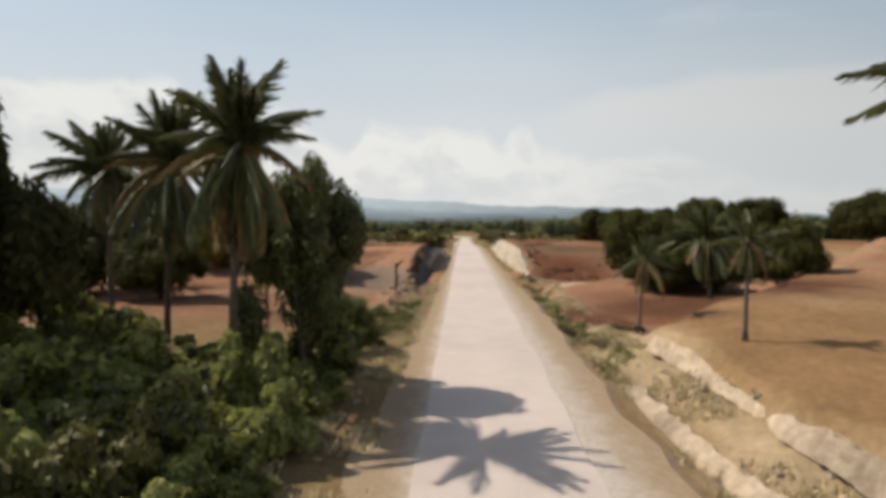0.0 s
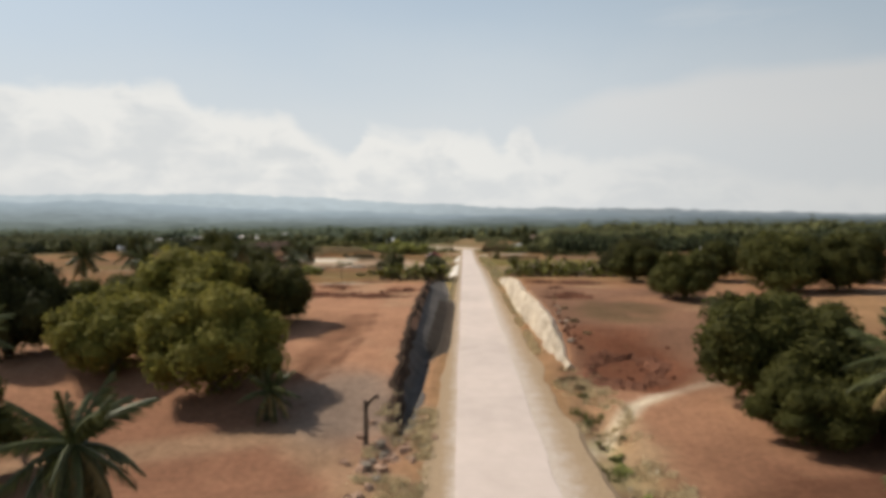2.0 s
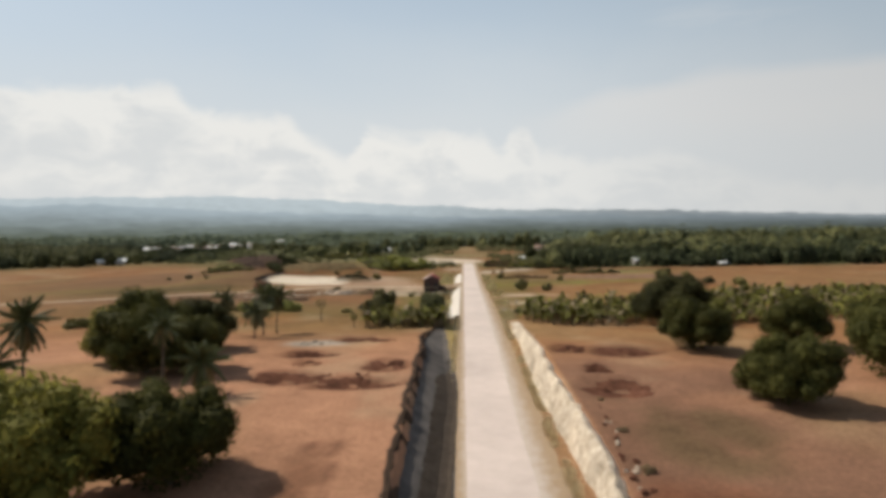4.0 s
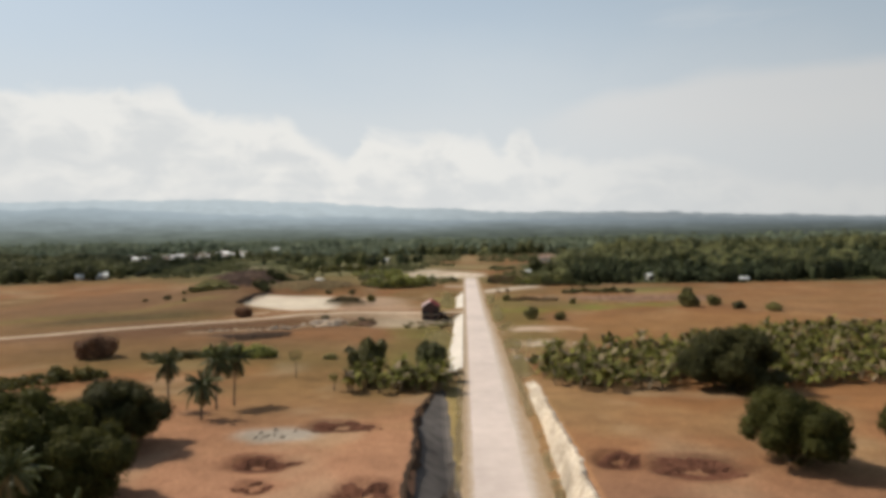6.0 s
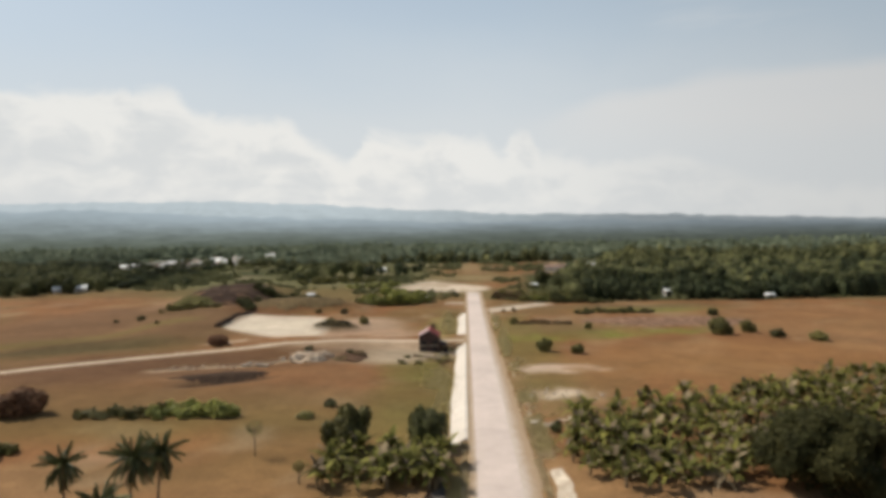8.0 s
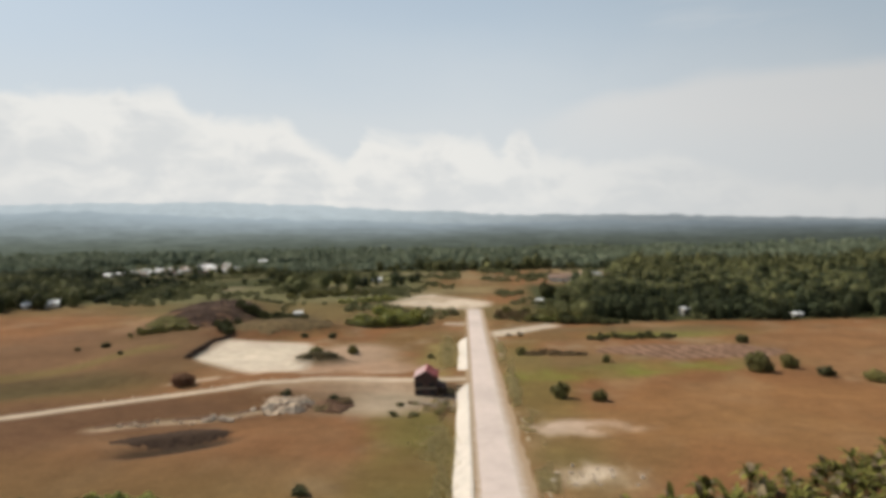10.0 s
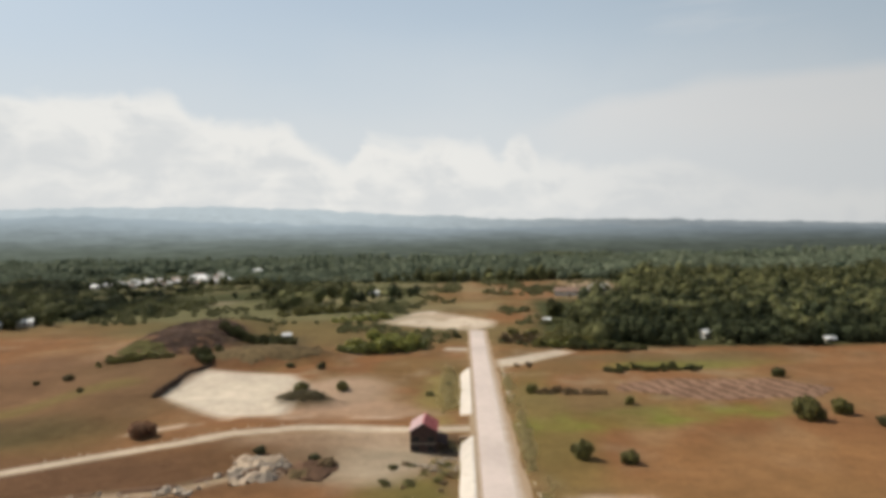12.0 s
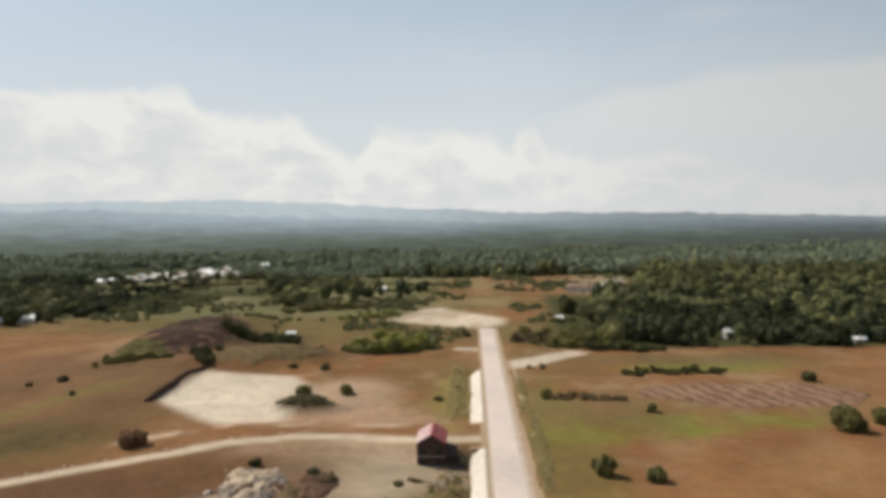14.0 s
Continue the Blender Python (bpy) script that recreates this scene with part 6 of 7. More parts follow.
for i in range(12):
    boulder(11 + stones.gauss(0, 2.2), 184.5 + stones.gauss(0, 1.0), stones.uniform(0.4, 1.0), 70 + i, label="pale boulder beside the road", group="boulders by the road")
for i in range(22):
    boulder(15 + stones.gauss(0, 3), 203 + stones.gauss(0, 1.6), stones.uniform(0.15, 0.6), 90 + i, label="pale boulder on the field", group="boulders on the field")
for i in range(30):
    boulder(stones.uniform(9.4, 10.8), stones.uniform(79, 104), stones.uniform(0.15, 0.4), 110 + i, RED_EARTH if i % 3 else CHALK, "clod of dark earth on top of the cut bank" if i % 3 else "loose limestone block on the cut bank", "blocks on the bank")
for i in range(36):
    boulder(stones.uniform(7.2, 10.8), stones.uniform(12, 56), stones.uniform(0.08, 0.26), 190 + i, EDGING if i % 2 else CHALK, "loose stone on eroded soil", "loose stones")
for i, (x, y, s) in enumerate(boulder_spots):
    boulder(x, y, s, 560 + i, RED_EARTH, "clod of eroded red earth", "red earth clods")
for i in range(40):
    boulder(10.1 + stones.gauss(0, 0.35), stones.uniform(7, 32), stones.uniform(0.05, 0.16), 500 + i, LEDGE, "loose chalk stone on an eroded step", "loose stones")
for i in range(22):
    boulder(13.8 + stones.gauss(0, 2.2), 76.5 + stones.gauss(0, 2.6), stones.uniform(0.1, 0.32), 230 + i, RED_EARTH, "clod of dug red earth", "red earth clods")
for i in range(48):
    boulder(-5.4 + stones.gauss(0, 1.0), 58 + stones.gauss(0, 3.0), stones.uniform(0.15, 0.5), 260 + i, RUBBLE if i % 4 else GREY_HEAP, "pinkish broken stone beside the road" if i % 4 else "grey broken stone beside the road", "broken stones")
for i in range(14):
    boulder(-16.9 + stones.gauss(0, 2.4), 138.6 + stones.gauss(0, 1.0), stones.uniform(0.12, 0.35), 280 + i, RED_EARTH, "clod of dug red earth", "red earth clods")
for i in range(14):
    boulder(-14.6 + stones.gauss(0, 3), 113.5 + stones.gauss(0, 1.2), stones.uniform(0.12, 0.35), 300 + i, RED_EARTH, "clod of dug red earth", "red earth clods")
for i in range(12):
    boulder(-23.2 + stones.gauss(0, 1.8), 136.5 + stones.gauss(0, 1.0), stones.uniform(0.12, 0.4), 330 + i, GREY_HEAP, "grey gravel lump in a heap", "gravel heap")


def marker_post():
    ob = thing("wooden_post", "dark leaning wooden post with a forked top", "post", x=-6.6, y=58.3, z=lift_of(-6.6, 58.3))
    v, f = tube([(0, 0, -0.3), (0.05, 0, 1.4), (0.0, 0.05, 2.7)], [0.17, 0.14, 0.12], 7)
    part("shaft", mesh_of("shaft", v, f, OLD_WOOD), ob)
    v, f = tube([(0.0, 0.05, 2.3), (0.35, 0.0, 2.75), (0.75, 0.05, 3.05)], [0.12, 0.10, 0.06], 6)
    part("fork", mesh_of("fork", v, f, OLD_WOOD), ob)


marker_post()
ribbon("earth_ramp", [261.9, 264, 266, 268, 270, 272, 276, 278.1], lambda y: [(-5.8, -1.4), (-5.5, -0.12), (-2.4, 0.03), (-2.3, -0.3)], SHOULDER, "packed pale earth ramp joining the side road", "ramp")


def gable(w, d, wall, rise, over, thick=0.08):
    """Wall faces and two roof slopes of a gabled building, ridge along x; returns (walls, slope, slope)."""
    walls = [box(0, -d / 2, wall / 2, w, 0.15, wall), box(0, d / 2, wall / 2, w, 0.15, wall), box(-w / 2, 0, wall / 2, 0.15, d - 0.15, wall), box(w / 2, 0, wall / 2, 0.15, d - 0.15, wall)]
    for sx in (-1, 1):
        o = [(sx * w / 2 - 0.075, -d / 2, wall), (sx * w / 2 - 0.075, d / 2, wall), (sx * w / 2 - 0.075, 0, wall + rise), (sx * w / 2 + 0.075, -d / 2, wall), (sx * w / 2 + 0.075, d / 2, wall), (sx * w / 2 + 0.075, 0, wall + rise)]
        walls.append((o, [[0, 2, 1], [3, 4, 5], [0, 1, 4, 3], [1, 2, 5, 4], [2, 0, 3, 5]]))
    slopes = []
    for sy in (-1, 1):
        e = sy * (d / 2 + over)
        drop = wall - rise * over / (d / 2)
        o = [(-w / 2 - over, e, drop + 0.04), (w / 2 + over, e, drop + 0.04), (w / 2 + over, 0, wall + rise + 0.04), (-w / 2 - over, 0, wall + rise + 0.04)]
        o += [(a, b, c + thick) for a, b, c in o]
        slopes.append((o, [[3, 2, 1, 0], [4, 5, 6, 7], [0, 1, 5, 4], [1, 2, 6, 5], [2, 3, 7, 6], [3, 0, 4, 7]]))
    return walls, slopes


def roadside_hut():
    x, y = -12.8, 259.2
    ob = thing("roadside_hut", "two-storey dark boarded hut with a faded red metal roof", "hut", x=x, y=y, z=lift_of(x, y) - 0.1)
    w, d, wall, rise = 5.3, 6.4, 4.7, 1.5
    walls, slopes = gable(d, w, wall, rise, 0.3)                 # ridge along the road
    spin = lambda p: ([(-b, a, c) for a, b, c in p[0]], p[1])
    for q in walls:
        part("wall", mesh_of("wall", *spin(q), WALL_DARK), ob)
    for q, m, text in zip(slopes, (ROOF_RED, ROOF_PALE), ("faded red metal roof slope", "paler pinkish metal roof slope")):
        r = part("roof_slope", mesh_of("roof_slope", *spin(q), m), ob, text)
        (ax, ay, az), (bx, by, bz), (cx, cy, cz), (ex, ey, ez) = spin(q)[0][4:8]
        for i in range(15):                                      # the standing ribs of the sheets
            k = (i + 0.5) / 15
            p0, p1 = Vector((ax, ay, az)).lerp(Vector((bx, by, bz)), k), Vector((ex, ey, ez)).lerp(Vector((cx, cy, cz)), k)
            part("rib", mesh_of("rib", *tube([p0 + Vector((0, 0, 0.02)), p1 + Vector((0, 0, 0.02))], [0.035, 0.035], 4), m), r)
    part("ridge_cap", mesh_of("ridge_cap", *box(0, 0, wall + rise + 0.14, 0.4, d + 0.6, 0.06), ROOF_RED), ob, "red metal ridge cap")
    for i, (a, z) in enumerate([(-1.5, 2.9), (1.5, 2.9), (-1.5, 1.0), (1.5, 1.0)]):
        win = part("window", mesh_of("window", *box(a, -d / 2 - 0.10, z, 1.2, 0.08, 1.1), GLASS_DARK), ob, "dark window opening")
        part("frame", mesh_of("frame", *join(box(a, -d / 2 - 0.13, z + 0.6, 1.4, 0.1, 0.1), box(a, -d / 2 - 0.13, z - 0.6, 1.4, 0.1, 0.1), box(a - 0.65, -d / 2 - 0.13, z, 0.1, 0.1, 1.1), box(a + 0.65, -d / 2 - 0.13, z, 0.1, 0.1, 1.1)), OLD_WOOD), win)
    part("floor_beam", mesh_of("floor_beam", *box(0, -d / 2 - 0.12, 2.05, w + 0.1, 0.1, 0.2), TIMBER), ob)
    part("door", mesh_of("door", *box(w / 2 + 0.1, -0.8, 1.0, 0.08, 1.0, 2.0), OLD_WOOD), ob)
    # lean-to added in place of the dark shadow beside the hut
    for px, py in ((4.6, -2.9), (4.6, 0.2), (4.6, 2.9)):
        part("post", mesh_of("post", *tube([(px, py, -0.9), (px, py, 1.75)], [0.09, 0.08], 6), OLD_WOOD), ob)
    part("lean_to_roof", mesh_of("lean_to_roof", [(2.75, -3.2, 2.3), (4.9, -3.2, 1.7), (4.9, 3.2, 1.7), (2.75, 3.2, 2.3), (2.75, -3.2, 2.37), (4.9, -3.2, 1.77), (4.9, 3.2, 1.77), (2.75, 3.2, 2.37)],
                                 [[3, 2, 1, 0], [4, 5, 6, 7], [0, 1, 5, 4], [1, 2, 6, 5], [2, 3, 7, 6], [3, 0, 4, 7]], WALL_DARK), ob, "dark lean-to roof added in the hut's shadow")
    part("back_wall", mesh_of("back_wall", *box(3.7, 3.0, 0.6, 1.8, 0.1, 2.2), WALL_DARK), ob, "dark boarded wall added under the lean-to")


roadside_hut()
logs = random.Random(21)
for i in range(11):
    x, y = -11.0 + logs.gauss(0, 2.4), 247.5 + logs.gauss(0, 2.2)
    a, ln = logs.uniform(0, 360), logs.uniform(1.8, 4.2)
    v, f = tube([(-ln / 2, 0, 0), (0, logs.uniform(-0.2, 0.2), 0.06), (ln / 2, 0, 0.02)], [0.15, 0.16, 0.11], 6)
    ob = new("timber_log", mesh_of("timber_log", v, f, TIMBER))
    ob.matrix_basis = pose(x, y, lift_of(x, y) + 0.14 + (i % 3) * 0.22, 0, logs.uniform(-6, 6), a)
    tagged(ob, "bleached log in a loose pile beside the hut", "log", "log pile")


for i in range(16):
    x, y = logs.uniform(-19, -6.5), logs.uniform(236, 249)
    bush("shrub" if i % 3 else "dry", x, y, logs.uniform(0.5, 1.3), logs.uniform(0.5, 0.8), "low green weeds among scattered timber", "weeds by the hut", i, "weeds")


# dry grass along the verges
def grass_tufts(name, spots_, mat, label, seed, tall=0.45):
    rng = np.random.RandomState(seed)
    c = np.array(spots_)
    n, blades = len(c), 9
    z = height(c[:, 0], c[:, 1])
    base = np.stack([c[:, 0], c[:, 1], z - 0.03], -1)[:, None, :] + np.concatenate([rng.normal(0, 0.16, (n, blades, 2)), np.zeros((n, blades, 1))], -1)
    az = rng.uniform(0, 6.283, (n, blades))
    side = np.stack([np.cos(az), np.sin(az), 0 * az], -1) * 0.05
    tip = base + np.concatenate([rng.normal(0, 0.17, (n, blades, 2)), rng.uniform(0.5, 1.2, (n, blades, 1)) * tall], -1)
    tri = np.stack([base - side, base + side, tip], 2).reshape(-1, 3, 3)
    tagged(new(name, polys_mesh(name, tri, mat)), label, "grass", kind="stuff")


STRAW = material("straw_grass", (0.42, 0.33, 0.19), (0.62, 0.51, 0.32), 1.0, 0.9, 0, island=0.35, leaf=0.2)
LUSH = material("green_grass", (0.09, 0.095, 0.028), (0.20, 0.185, 0.065), 1.0, 0.8, 0, island=0.4, leaf=0.2)
tuft = np.random.RandomState(77)


def verge_spots(n, x0, x1, y0, y1, size, level):
    x, y = tuft.uniform(x0, x1, n), tuft.uniform(y0, y1, n)
    keep = fractal(x, y, size) > level
    return np.stack([x[keep], y[keep]], -1)


grass_tufts("dry_grass", np.vstack([verge_spots(2600, 6.6, 10.8, 6, 78, 2, 0.55), verge_spots(3600, -6.5, -2.8, 6, 66, 3, 0.45), verge_spots(700, -3.2, -2.7, 100, 176, 4, 0.42), verge_spots(1400, 6.3, 7.0, 84, 170, 3, 0.42), verge_spots(1400, 6.6, 9, 170, 200, 3, 0.45)]), STRAW,
            "straw-coloured dry grass tufts along the road verges", 5, 0.3)
grass_tufts("green_grass", np.vstack([verge_spots(700, 6.6, 9.5, 6, 78, 2.5, 0.64), verge_spots(900, -7, -3.6, 36, 50, 3, 0.5)]), LUSH,
            "green grass tufts along the road verges", 6)


def soft_spots(n, x, spread, y0, y1, level):
    """Spots thinning out to both sides of a line along the road."""
    px, py = tuft.normal(x, spread, n), tuft.uniform(y0, y1, n)
    keep = (fractal(px * 2, py, 9) > level) & (np.abs(px - 1.5) > 5.2)
    return np.stack([px[keep], py[keep]], -1)


grass_tufts("roadside_weeds", np.vstack([soft_spots(2600, 8.3, 0.9, 172, 330, 0.46), soft_spots(1500, -8.5, 1.6, 182, 262, 0.5), soft_spots(900, -8.5, 1.4, 280, 330, 0.46)]), WEED, "tall yellow-green weeds along the road's verges", 8, 0.7)


# ---- village, sheds and the far woods ----
HOUSES = {}


def small_house(x, y, w, d, wall, turn, roof, label, group=""):
    ob = thing("house", label, "house", group, x, y, lift_of(x, y) - 0.1, turn)
    key = (w, d, wall)
    if key not in HOUSES:
        walls, slopes = gable(w, d, wall, d * 0.24, 0.5, 0.12)
        win = [box(a, -d / 2 - 0.1, wall * 0.55, 1.1, 0.1, 1.1) for a in (-w * 0.3, w * 0.3)]
        HOUSES[key] = (join(*walls), slopes, win, box(0, -d / 2 - 0.1, 1.0, 0.95, 0.1, 2.0))
    walls, slopes, win, door = HOUSES[key]
    part("wall", mesh_of("wall", *walls, WALL_PAINT), ob)
    for s in slopes:
        part("roof", mesh_of("roof", *s, roof), ob)
    for q in win:
        part("window", mesh_of("window", *q, GLASS_DARK), ob)
    part("door", mesh_of("door", *door, OLD_WOOD), ob)


homes = random.Random(31)
for i in range(84):
    k = homes.random() ** 0.7
    deep = homes.random() * (20 + 130 * k)
    x, y = -321 + 114 * k - 0.41 * deep, 625 + 33 * k + 0.91 * deep
    w, d, h = homes.choice([(5.2, 4.0, 2.4), (6.0, 4.4, 2.5), (4.6, 3.8, 2.3), (7.4, 4.6, 2.7)])
    small_house(x, y, w, d, h, homes.uniform(-35, 35), homes.choice([ROOF_WHITE, ROOF_WHITE, ROOF_GREY, ROOF_RUST]), "small village house with a bright metal roof", "village houses")
for x, y, w, d, h, turn, roof, text in [(93, 377, 3.2, 2.8, 3.0, 20, ROOF_WHITE, "small white-roofed shed at the wood's edge"), (137, 369, 3.4, 2.4, 1.5, -5, ROOF_WHITE, "low white-roofed shed at the wood's edge"),
                                        (35, 418, 2.8, 2.4, 2.0, 10, ROOF_WHITE, "small white shed beyond the junction"),
                                        (67, 533, 20, 8, 3.4, -12, ROOF_RUST, "long low farm building with a grey roof"), (92, 560, 14, 7, 3.2, 25, ROOF_WHITE, "long white-roofed farm building"), (-243, 792, 26, 9, 3.4, 5, ROOF_WHITE, "long white-roofed shed beside the village"), (-66, 545, 6, 5, 2.6, 0, ROOF_WHITE, "small white house in the scrub"), (-230, 425, 16, 6, 2.4, 30, ROOF_WHITE, "long pale-roofed shed at the edge of the woods"), (-80, 387, 3, 2.4, 2.0, 10, ROOF_WHITE, "tiny white hut among dark scrub")]:
    small_house(x, y, w, d, h, turn, roof, text)


def wood_mask(x, y):
    """Where woods stand, 0 to 1."""
    right = np.where(value_noise(x + 5, y, 26) > 0.80, 0.25, 1.0) * (y > 354 + 0.02 * x + 14 * value_noise(x, 0 * y, 17)) * (x > 45 + 0.03 * (y - 360)) * ~((np.hypot((x - 78) / 62, (y - 585) / 85) < 1) | ((x < 40 + (y - 360) * 0.2) & (y > 430) & (y < 640)))
    bearing = (x - 2) / np.maximum(y - 130, 50)
    town = (bearing > -0.67) & (bearing < -0.42) & (y > 520) & (y < 815)
    left = (y > 418 + 0.55 * (x + 225)) * (x < -208 + 30 * (value_noise(x, y, 50) - 0.5)) * np.where(town, 0.11, np.where(y < 560, 0.7, 0.9))
    mid = (y > 655 + 40 * (value_noise(x, y, 60) - 0.5)) * np.where(town, 0.12, 0.92) * np.where(value_noise(x, y + 77, 90) > 0.86, 0.2, 1)
    scrub = (y > 440) * (y < 660) * (x < -30) * (value_noise(x + 300, y, 42) > 0.56)
    return np.clip(right * 1.0 + left * 1.0 + mid * 1.0 + scrub * 0.16, 0, 1)


def wood_patch(name, seed, y0, y1, step, quads, leaf, tall, mat, label, palms=0.0, pick=None):
    """Many trees of a wood in one mesh: each a lumpy dome with leaf clumps over it."""
    rng = np.random.RandomState(seed)
    half = y1 * 0.92
    gx, gy = np.meshgrid(np.arange(-half, half, step), np.arange(y0, y1, step))
    x, y = gx.ravel() + rng.uniform(-0.5, 0.5, gx.size) * step, gy.ravel() + rng.uniform(-0.5, 0.5, gx.size) * step
    keep = (np.abs(x) < 60 + (y - 100) * 0.88) & (rng.rand(x.size) < wood_mask(x, y) * (1 - smooth(800, 1180, y)))
    if pick is not None:
        # the front block takes the dark leaves to show its deep shade
        keep &= ((fractal(x + 11, y, 48) > 0.47) & (np.hypot((x - 84) / 38, (y - 378) / 28) > 1) & ~((x > 125) & (y < 470))) == pick
    for hx, hy in ((93, 377), (137, 369), (35, 418)):
        keep &= np.hypot((x - hx * 0.98) / 4.5, (y - hy + 9) / 15) > 1
    x, y = x[keep], y[keep]
    n = len(x)
    z = height(x, y)
    r = step * rng.uniform(0.38, 1.0, n) ** 1.0 * (0.75 + 0.4 * value_noise(x + 31, y, 45))
    h = np.minimum(tall * rng.uniform(0.45, 1.25, n) * (0.35 + 1.2 * value_noise(x, y, 45)) * np.where((x < -100) & (y < 800), 0.55, 1.0), r * 2.6)
    # domes
    sides, levels = 7, ((0.0, 0.7), (0.4, 1.0), (0.76, 0.84), (0.95, 0.42), (1.0, 0.05))
    ring = []
    for lz, lr in levels:
        a = np.arange(sides) * 2 * np.pi / sides
        rr = r[:, None] * lr * rng.uniform(0.6, 1.2, (n, sides)) * 0.72
        ring.append(np.stack([x[:, None] + np.cos(a) * rr, y[:, None] + np.sin(a) * rr, (z + h * (0.05 + 0.8 * lz))[:, None] + rng.uniform(-0.1, 0.1, (n, sides)) * h[:, None]], -1))
    V = np.stack(ring, 1).reshape(n, -1, 3)
    per = sides * len(levels)
    pattern = [[i * sides + k, i * sides + (k + 1) % sides, (i + 1) * sides + (k + 1) % sides, (i + 1) * sides + k] for i in range(len(levels) - 1) for k in range(sides)]
    F = (np.arange(n)[:, None, None] * per + np.array(pattern)[None]).reshape(-1, 4)
    verts = V.reshape(-1, 3)
    # leaf clumps
    d = rng.normal(0, 1, (n, quads, 3))
    d[..., 2] = np.abs(d[..., 2]) * 0.9 - 0.15
    d /= np.linalg.norm(d, axis=2, keepdims=True)
    c = np.stack([x, y, z + h * 0.52], -1)[:, None, :] + d * np.stack([r * 1.0, r * 1.0, h * 0.5], -1)[:, None, :] * rng.uniform(0.6, 1.25, (n, quads, 1))
    Q = leaf_quads(rng, c.reshape(-1, 3), d.reshape(-1, 3), leaf, 0.8)
    verts = np.vstack([verts, Q.reshape(-1, 3)])
    F = np.vstack([F, per * n + np.arange(len(Q) * 4).reshape(-1, 4)])
    if palms:
        # palm crowns that stand out of the canopy: stars of drooping blades
        sel = rng.rand(n) < palms
        m = int(sel.sum())
        top = np.stack([x[sel], y[sel], (z + h)[sel] + rng.uniform(0.5, 3.0, m)], -1)
        az = rng.uniform(0, 6.28, (m, 1)) + np.arange(11)[None] * 2 * np.pi / 11
        out = np.stack([np.cos(az), np.sin(az), np.zeros_like(az)], -1)
        side = np.stack([-np.sin(az), np.cos(az), np.zeros_like(az)], -1) * 0.42
        ln = rng.uniform(2.4, 3.8, (m, 11, 1))
        rise = rng.uniform(-0.2, 0.9, (m, 11, 1)) * np.array([0, 0, 1])
        p0 = top[:, None, :] + 0 * out
        p1 = p0 + out * ln * 0.55 + rise * ln * 0.5
        p2 = p0 + out * ln + rise * ln * 0.4 - np.array([0, 0, 0.9])
        B = np.concatenate([np.stack([p0 - side * 0.3, p0 + side * 0.3, p1 + side, p1 - side], 2), np.stack([p1 - side, p1 + side, p2 + side * 0.3, p2 - side * 0.3], 2)], 1).reshape(-1, 4, 3)
        o = len(verts)
        verts = np.vstack([verts, B.reshape(-1, 3)])
        F = np.vstack([F, o + np.arange(len(B) * 4).reshape(-1, 4)])
    me = bpy.data.meshes.new(name)
    me.vertices.add(len(verts))
    me.vertices.foreach_set("co", verts.ravel())
    me.loops.add(F.size)
    me.loops.foreach_set("vertex_index", F.ravel().astype(np.int32))
    me.polygons.add(len(F))
    me.polygons.foreach_set("loop_start", np.arange(0, F.size, 4, dtype=np.int32))
    me.materials.append(mat)
    me.update(calc_edges=True)
    me.validate()
    tagged(new(name, me), label, "woodland", kind="stuff")


wood_patch("woodland", 51, 350, 660, 7.2, 90, 1.05, 11.5, WOODS, "dense green woodland with coconut palms among the trees", 0.3, True)
wood_patch("dark_woodland", 54, 350, 660, 5.4, 56, 1.0, 9.0, DARK_WOODS, "dark woodland of broadleaf trees, shade in its leaf colour", 0.12, False)
wood_patch("far_woodland", 52, 660, 1400, 9.5, 16, 2.2, 8.5, FAR_WOODS, "far dense woodland, its green paled for haze", 0.2)


# a grove of palms before the woods on the right
def palm_grove():
    rng = np.random.RandomState(91)
    n, blades = 330, 13
    x, y = rng.uniform(34, 230, n), rng.uniform(362, 560, n)
    keep = (wood_mask(x, y) > 0.5) & (np.hypot((x - 84) / 38, (y - 378) / 28) > 1)
    x, y = x[keep], y[keep]
    n = len(x)
    top = np.stack([x, y, height(x, y) + rng.uniform(7.5, 12.5, n)], -1)
    az = rng.uniform(0, 6.28, (n, 1)) + np.arange(blades)[None] * 2 * np.pi / blades
    out = np.stack([np.cos(az), np.sin(az), 0 * az], -1)
    side = np.stack([-np.sin(az), np.cos(az), 0 * az], -1) * 0.4
    ln = rng.uniform(2.6, 4.0, (n, blades, 1))
    rise = rng.uniform(-0.3, 1.1, (n, blades, 1)) * np.array([0, 0, 1])
    p0 = top[:, None, :] + 0 * out
    p1 = p0 + out * ln * 0.5 + rise * ln * 0.55
    p2 = p0 + out * ln + rise * ln * 0.35 - np.array([0, 0, 1.1])
    quads = np.concatenate([np.stack([p0 - side * 0.3, p0 + side * 0.3, p1 + side, p1 - side], 2), np.stack([p1 - side, p1 + side, p2 + side * 0.3, p2 - side * 0.3], 2)], 1).reshape(-1, 4, 3)
    foot = top - np.array([0, 0, 12.5])
    w = np.array([0.2, 0, 0])
    stems = np.stack([foot - w, foot + w, top + w * 0.7, top - w * 0.7], 1)
    tagged(new("palm_grove", polys_mesh("palm_grove", np.concatenate([quads, stems]), GROVE)), "yellow-green coconut grove along the wood's edge", "palm grove", kind="stuff")


palm_grove()


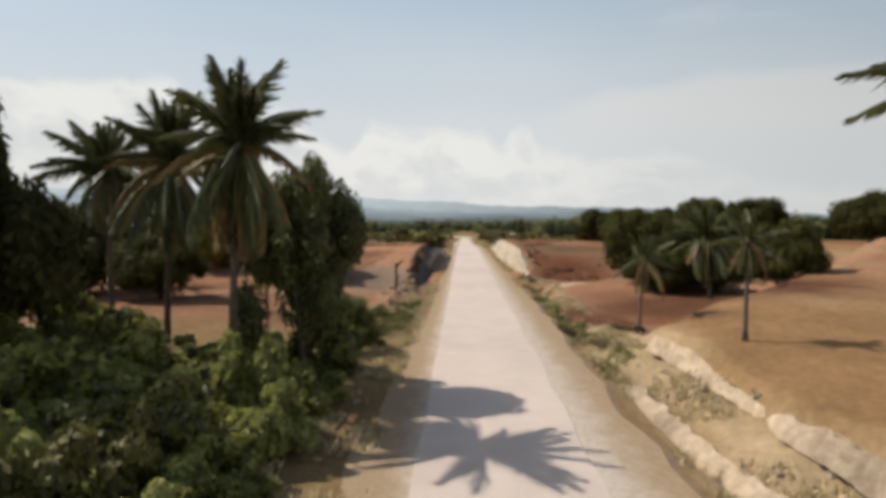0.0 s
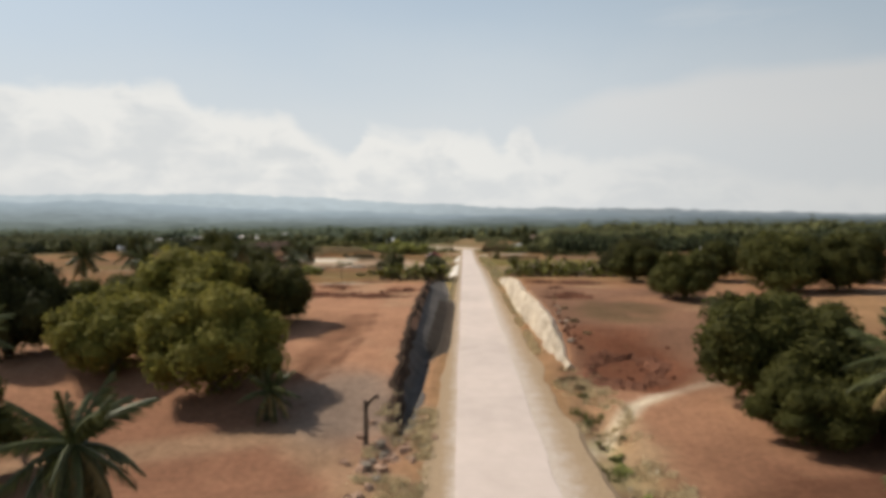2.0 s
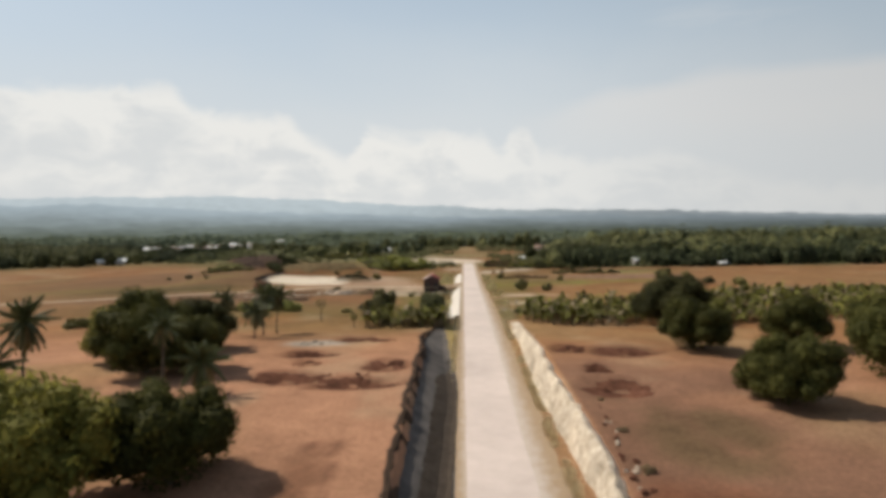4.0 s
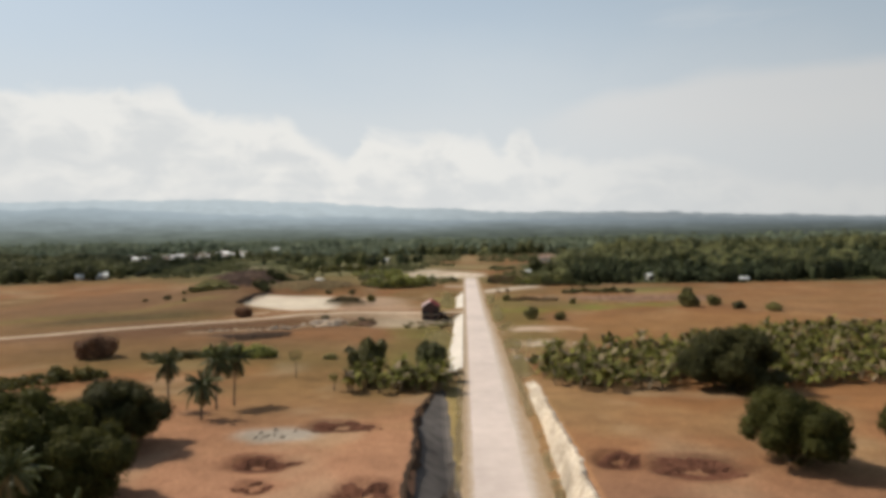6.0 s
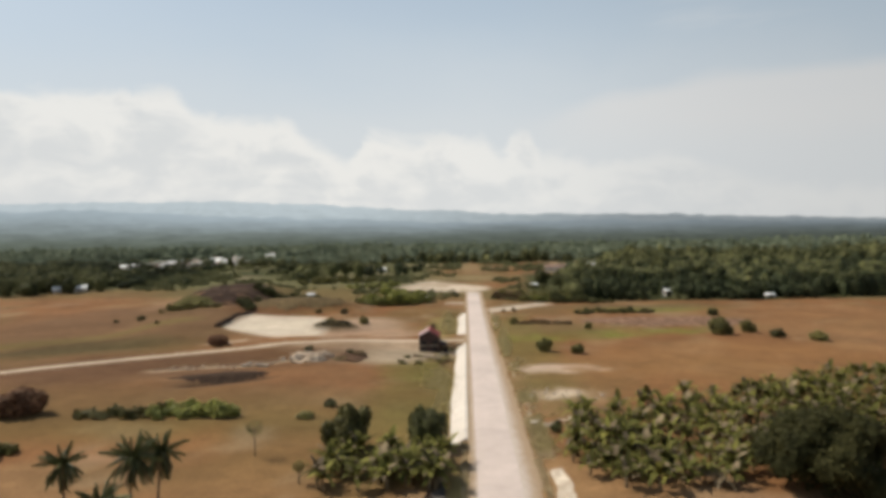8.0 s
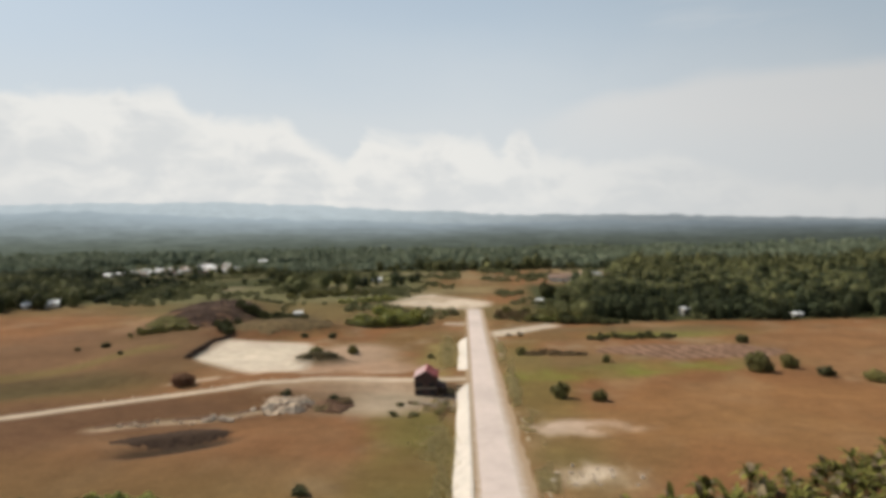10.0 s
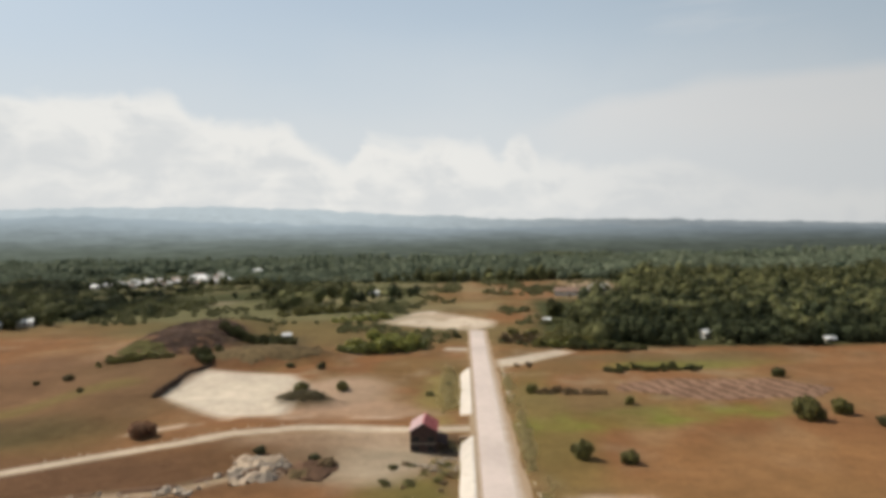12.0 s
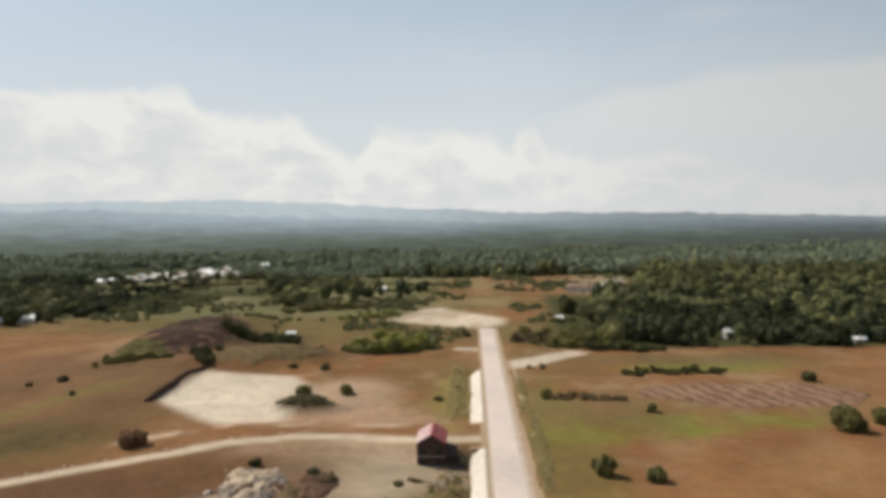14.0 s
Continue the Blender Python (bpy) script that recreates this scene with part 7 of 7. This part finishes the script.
# scattered scrub on the far fields
def scrub_patch():
    rng = np.random.RandomState(61)
    n = 5200
    x, y = rng.uniform(-225, 130, n), 362 + 293 * rng.uniform(0, 1, n) ** 0.8
    keep = (wood_mask(x, y) < 0.5) & (np.abs(x - 1.5) > 9) & ~((x < -96) & (y < 425)) & (fractal(x, y * 1.7, 34) > 0.57 - 0.05 * (x < -40)) & (np.hypot((x + 12) / 36, (y - 432) / 34) > 1)
    x, y = x[keep], y[keep]
    z, r = height(x, y), rng.uniform(0.6, 1.0, len(x)) * (1.2 + 3.2 * value_noise(x, y + 9, 30) ** 2)
    d = rng.normal(0, 1, (len(x), 34, 3))
    d[..., 2] = np.abs(d[..., 2])
    d /= np.linalg.norm(d, axis=2, keepdims=True)
    c = np.stack([x, y, z], -1)[:, None, :] + d * np.stack([r, r, r * 1.1], -1)[:, None, :] * rng.uniform(0.7, 1.1, (len(x), 34, 1))
    me = polys_mesh("field_scrub", leaf_quads(rng, c.reshape(-1, 3), d.reshape(-1, 3), 1.1), SCRUB)
    tagged(new("field_scrub", me), "scattered green scrub on far dry fields", "scrub", kind="stuff")


scrub_patch()


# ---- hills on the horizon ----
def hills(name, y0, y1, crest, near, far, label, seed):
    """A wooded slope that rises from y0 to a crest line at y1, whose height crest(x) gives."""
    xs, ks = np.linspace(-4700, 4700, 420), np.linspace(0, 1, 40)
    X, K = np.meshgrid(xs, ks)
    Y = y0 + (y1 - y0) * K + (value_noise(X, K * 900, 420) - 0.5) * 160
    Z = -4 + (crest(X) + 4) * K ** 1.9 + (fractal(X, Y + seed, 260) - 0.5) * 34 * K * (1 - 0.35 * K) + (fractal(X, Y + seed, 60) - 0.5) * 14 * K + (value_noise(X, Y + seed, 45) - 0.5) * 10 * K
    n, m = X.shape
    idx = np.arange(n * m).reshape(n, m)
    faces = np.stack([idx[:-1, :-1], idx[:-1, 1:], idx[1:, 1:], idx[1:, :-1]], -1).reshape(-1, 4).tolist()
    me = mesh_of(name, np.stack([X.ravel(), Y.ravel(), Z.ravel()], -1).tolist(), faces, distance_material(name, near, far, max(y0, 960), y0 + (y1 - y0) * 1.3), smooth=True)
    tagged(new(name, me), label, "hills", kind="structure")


# near and far tones hold the haze, given off as glow
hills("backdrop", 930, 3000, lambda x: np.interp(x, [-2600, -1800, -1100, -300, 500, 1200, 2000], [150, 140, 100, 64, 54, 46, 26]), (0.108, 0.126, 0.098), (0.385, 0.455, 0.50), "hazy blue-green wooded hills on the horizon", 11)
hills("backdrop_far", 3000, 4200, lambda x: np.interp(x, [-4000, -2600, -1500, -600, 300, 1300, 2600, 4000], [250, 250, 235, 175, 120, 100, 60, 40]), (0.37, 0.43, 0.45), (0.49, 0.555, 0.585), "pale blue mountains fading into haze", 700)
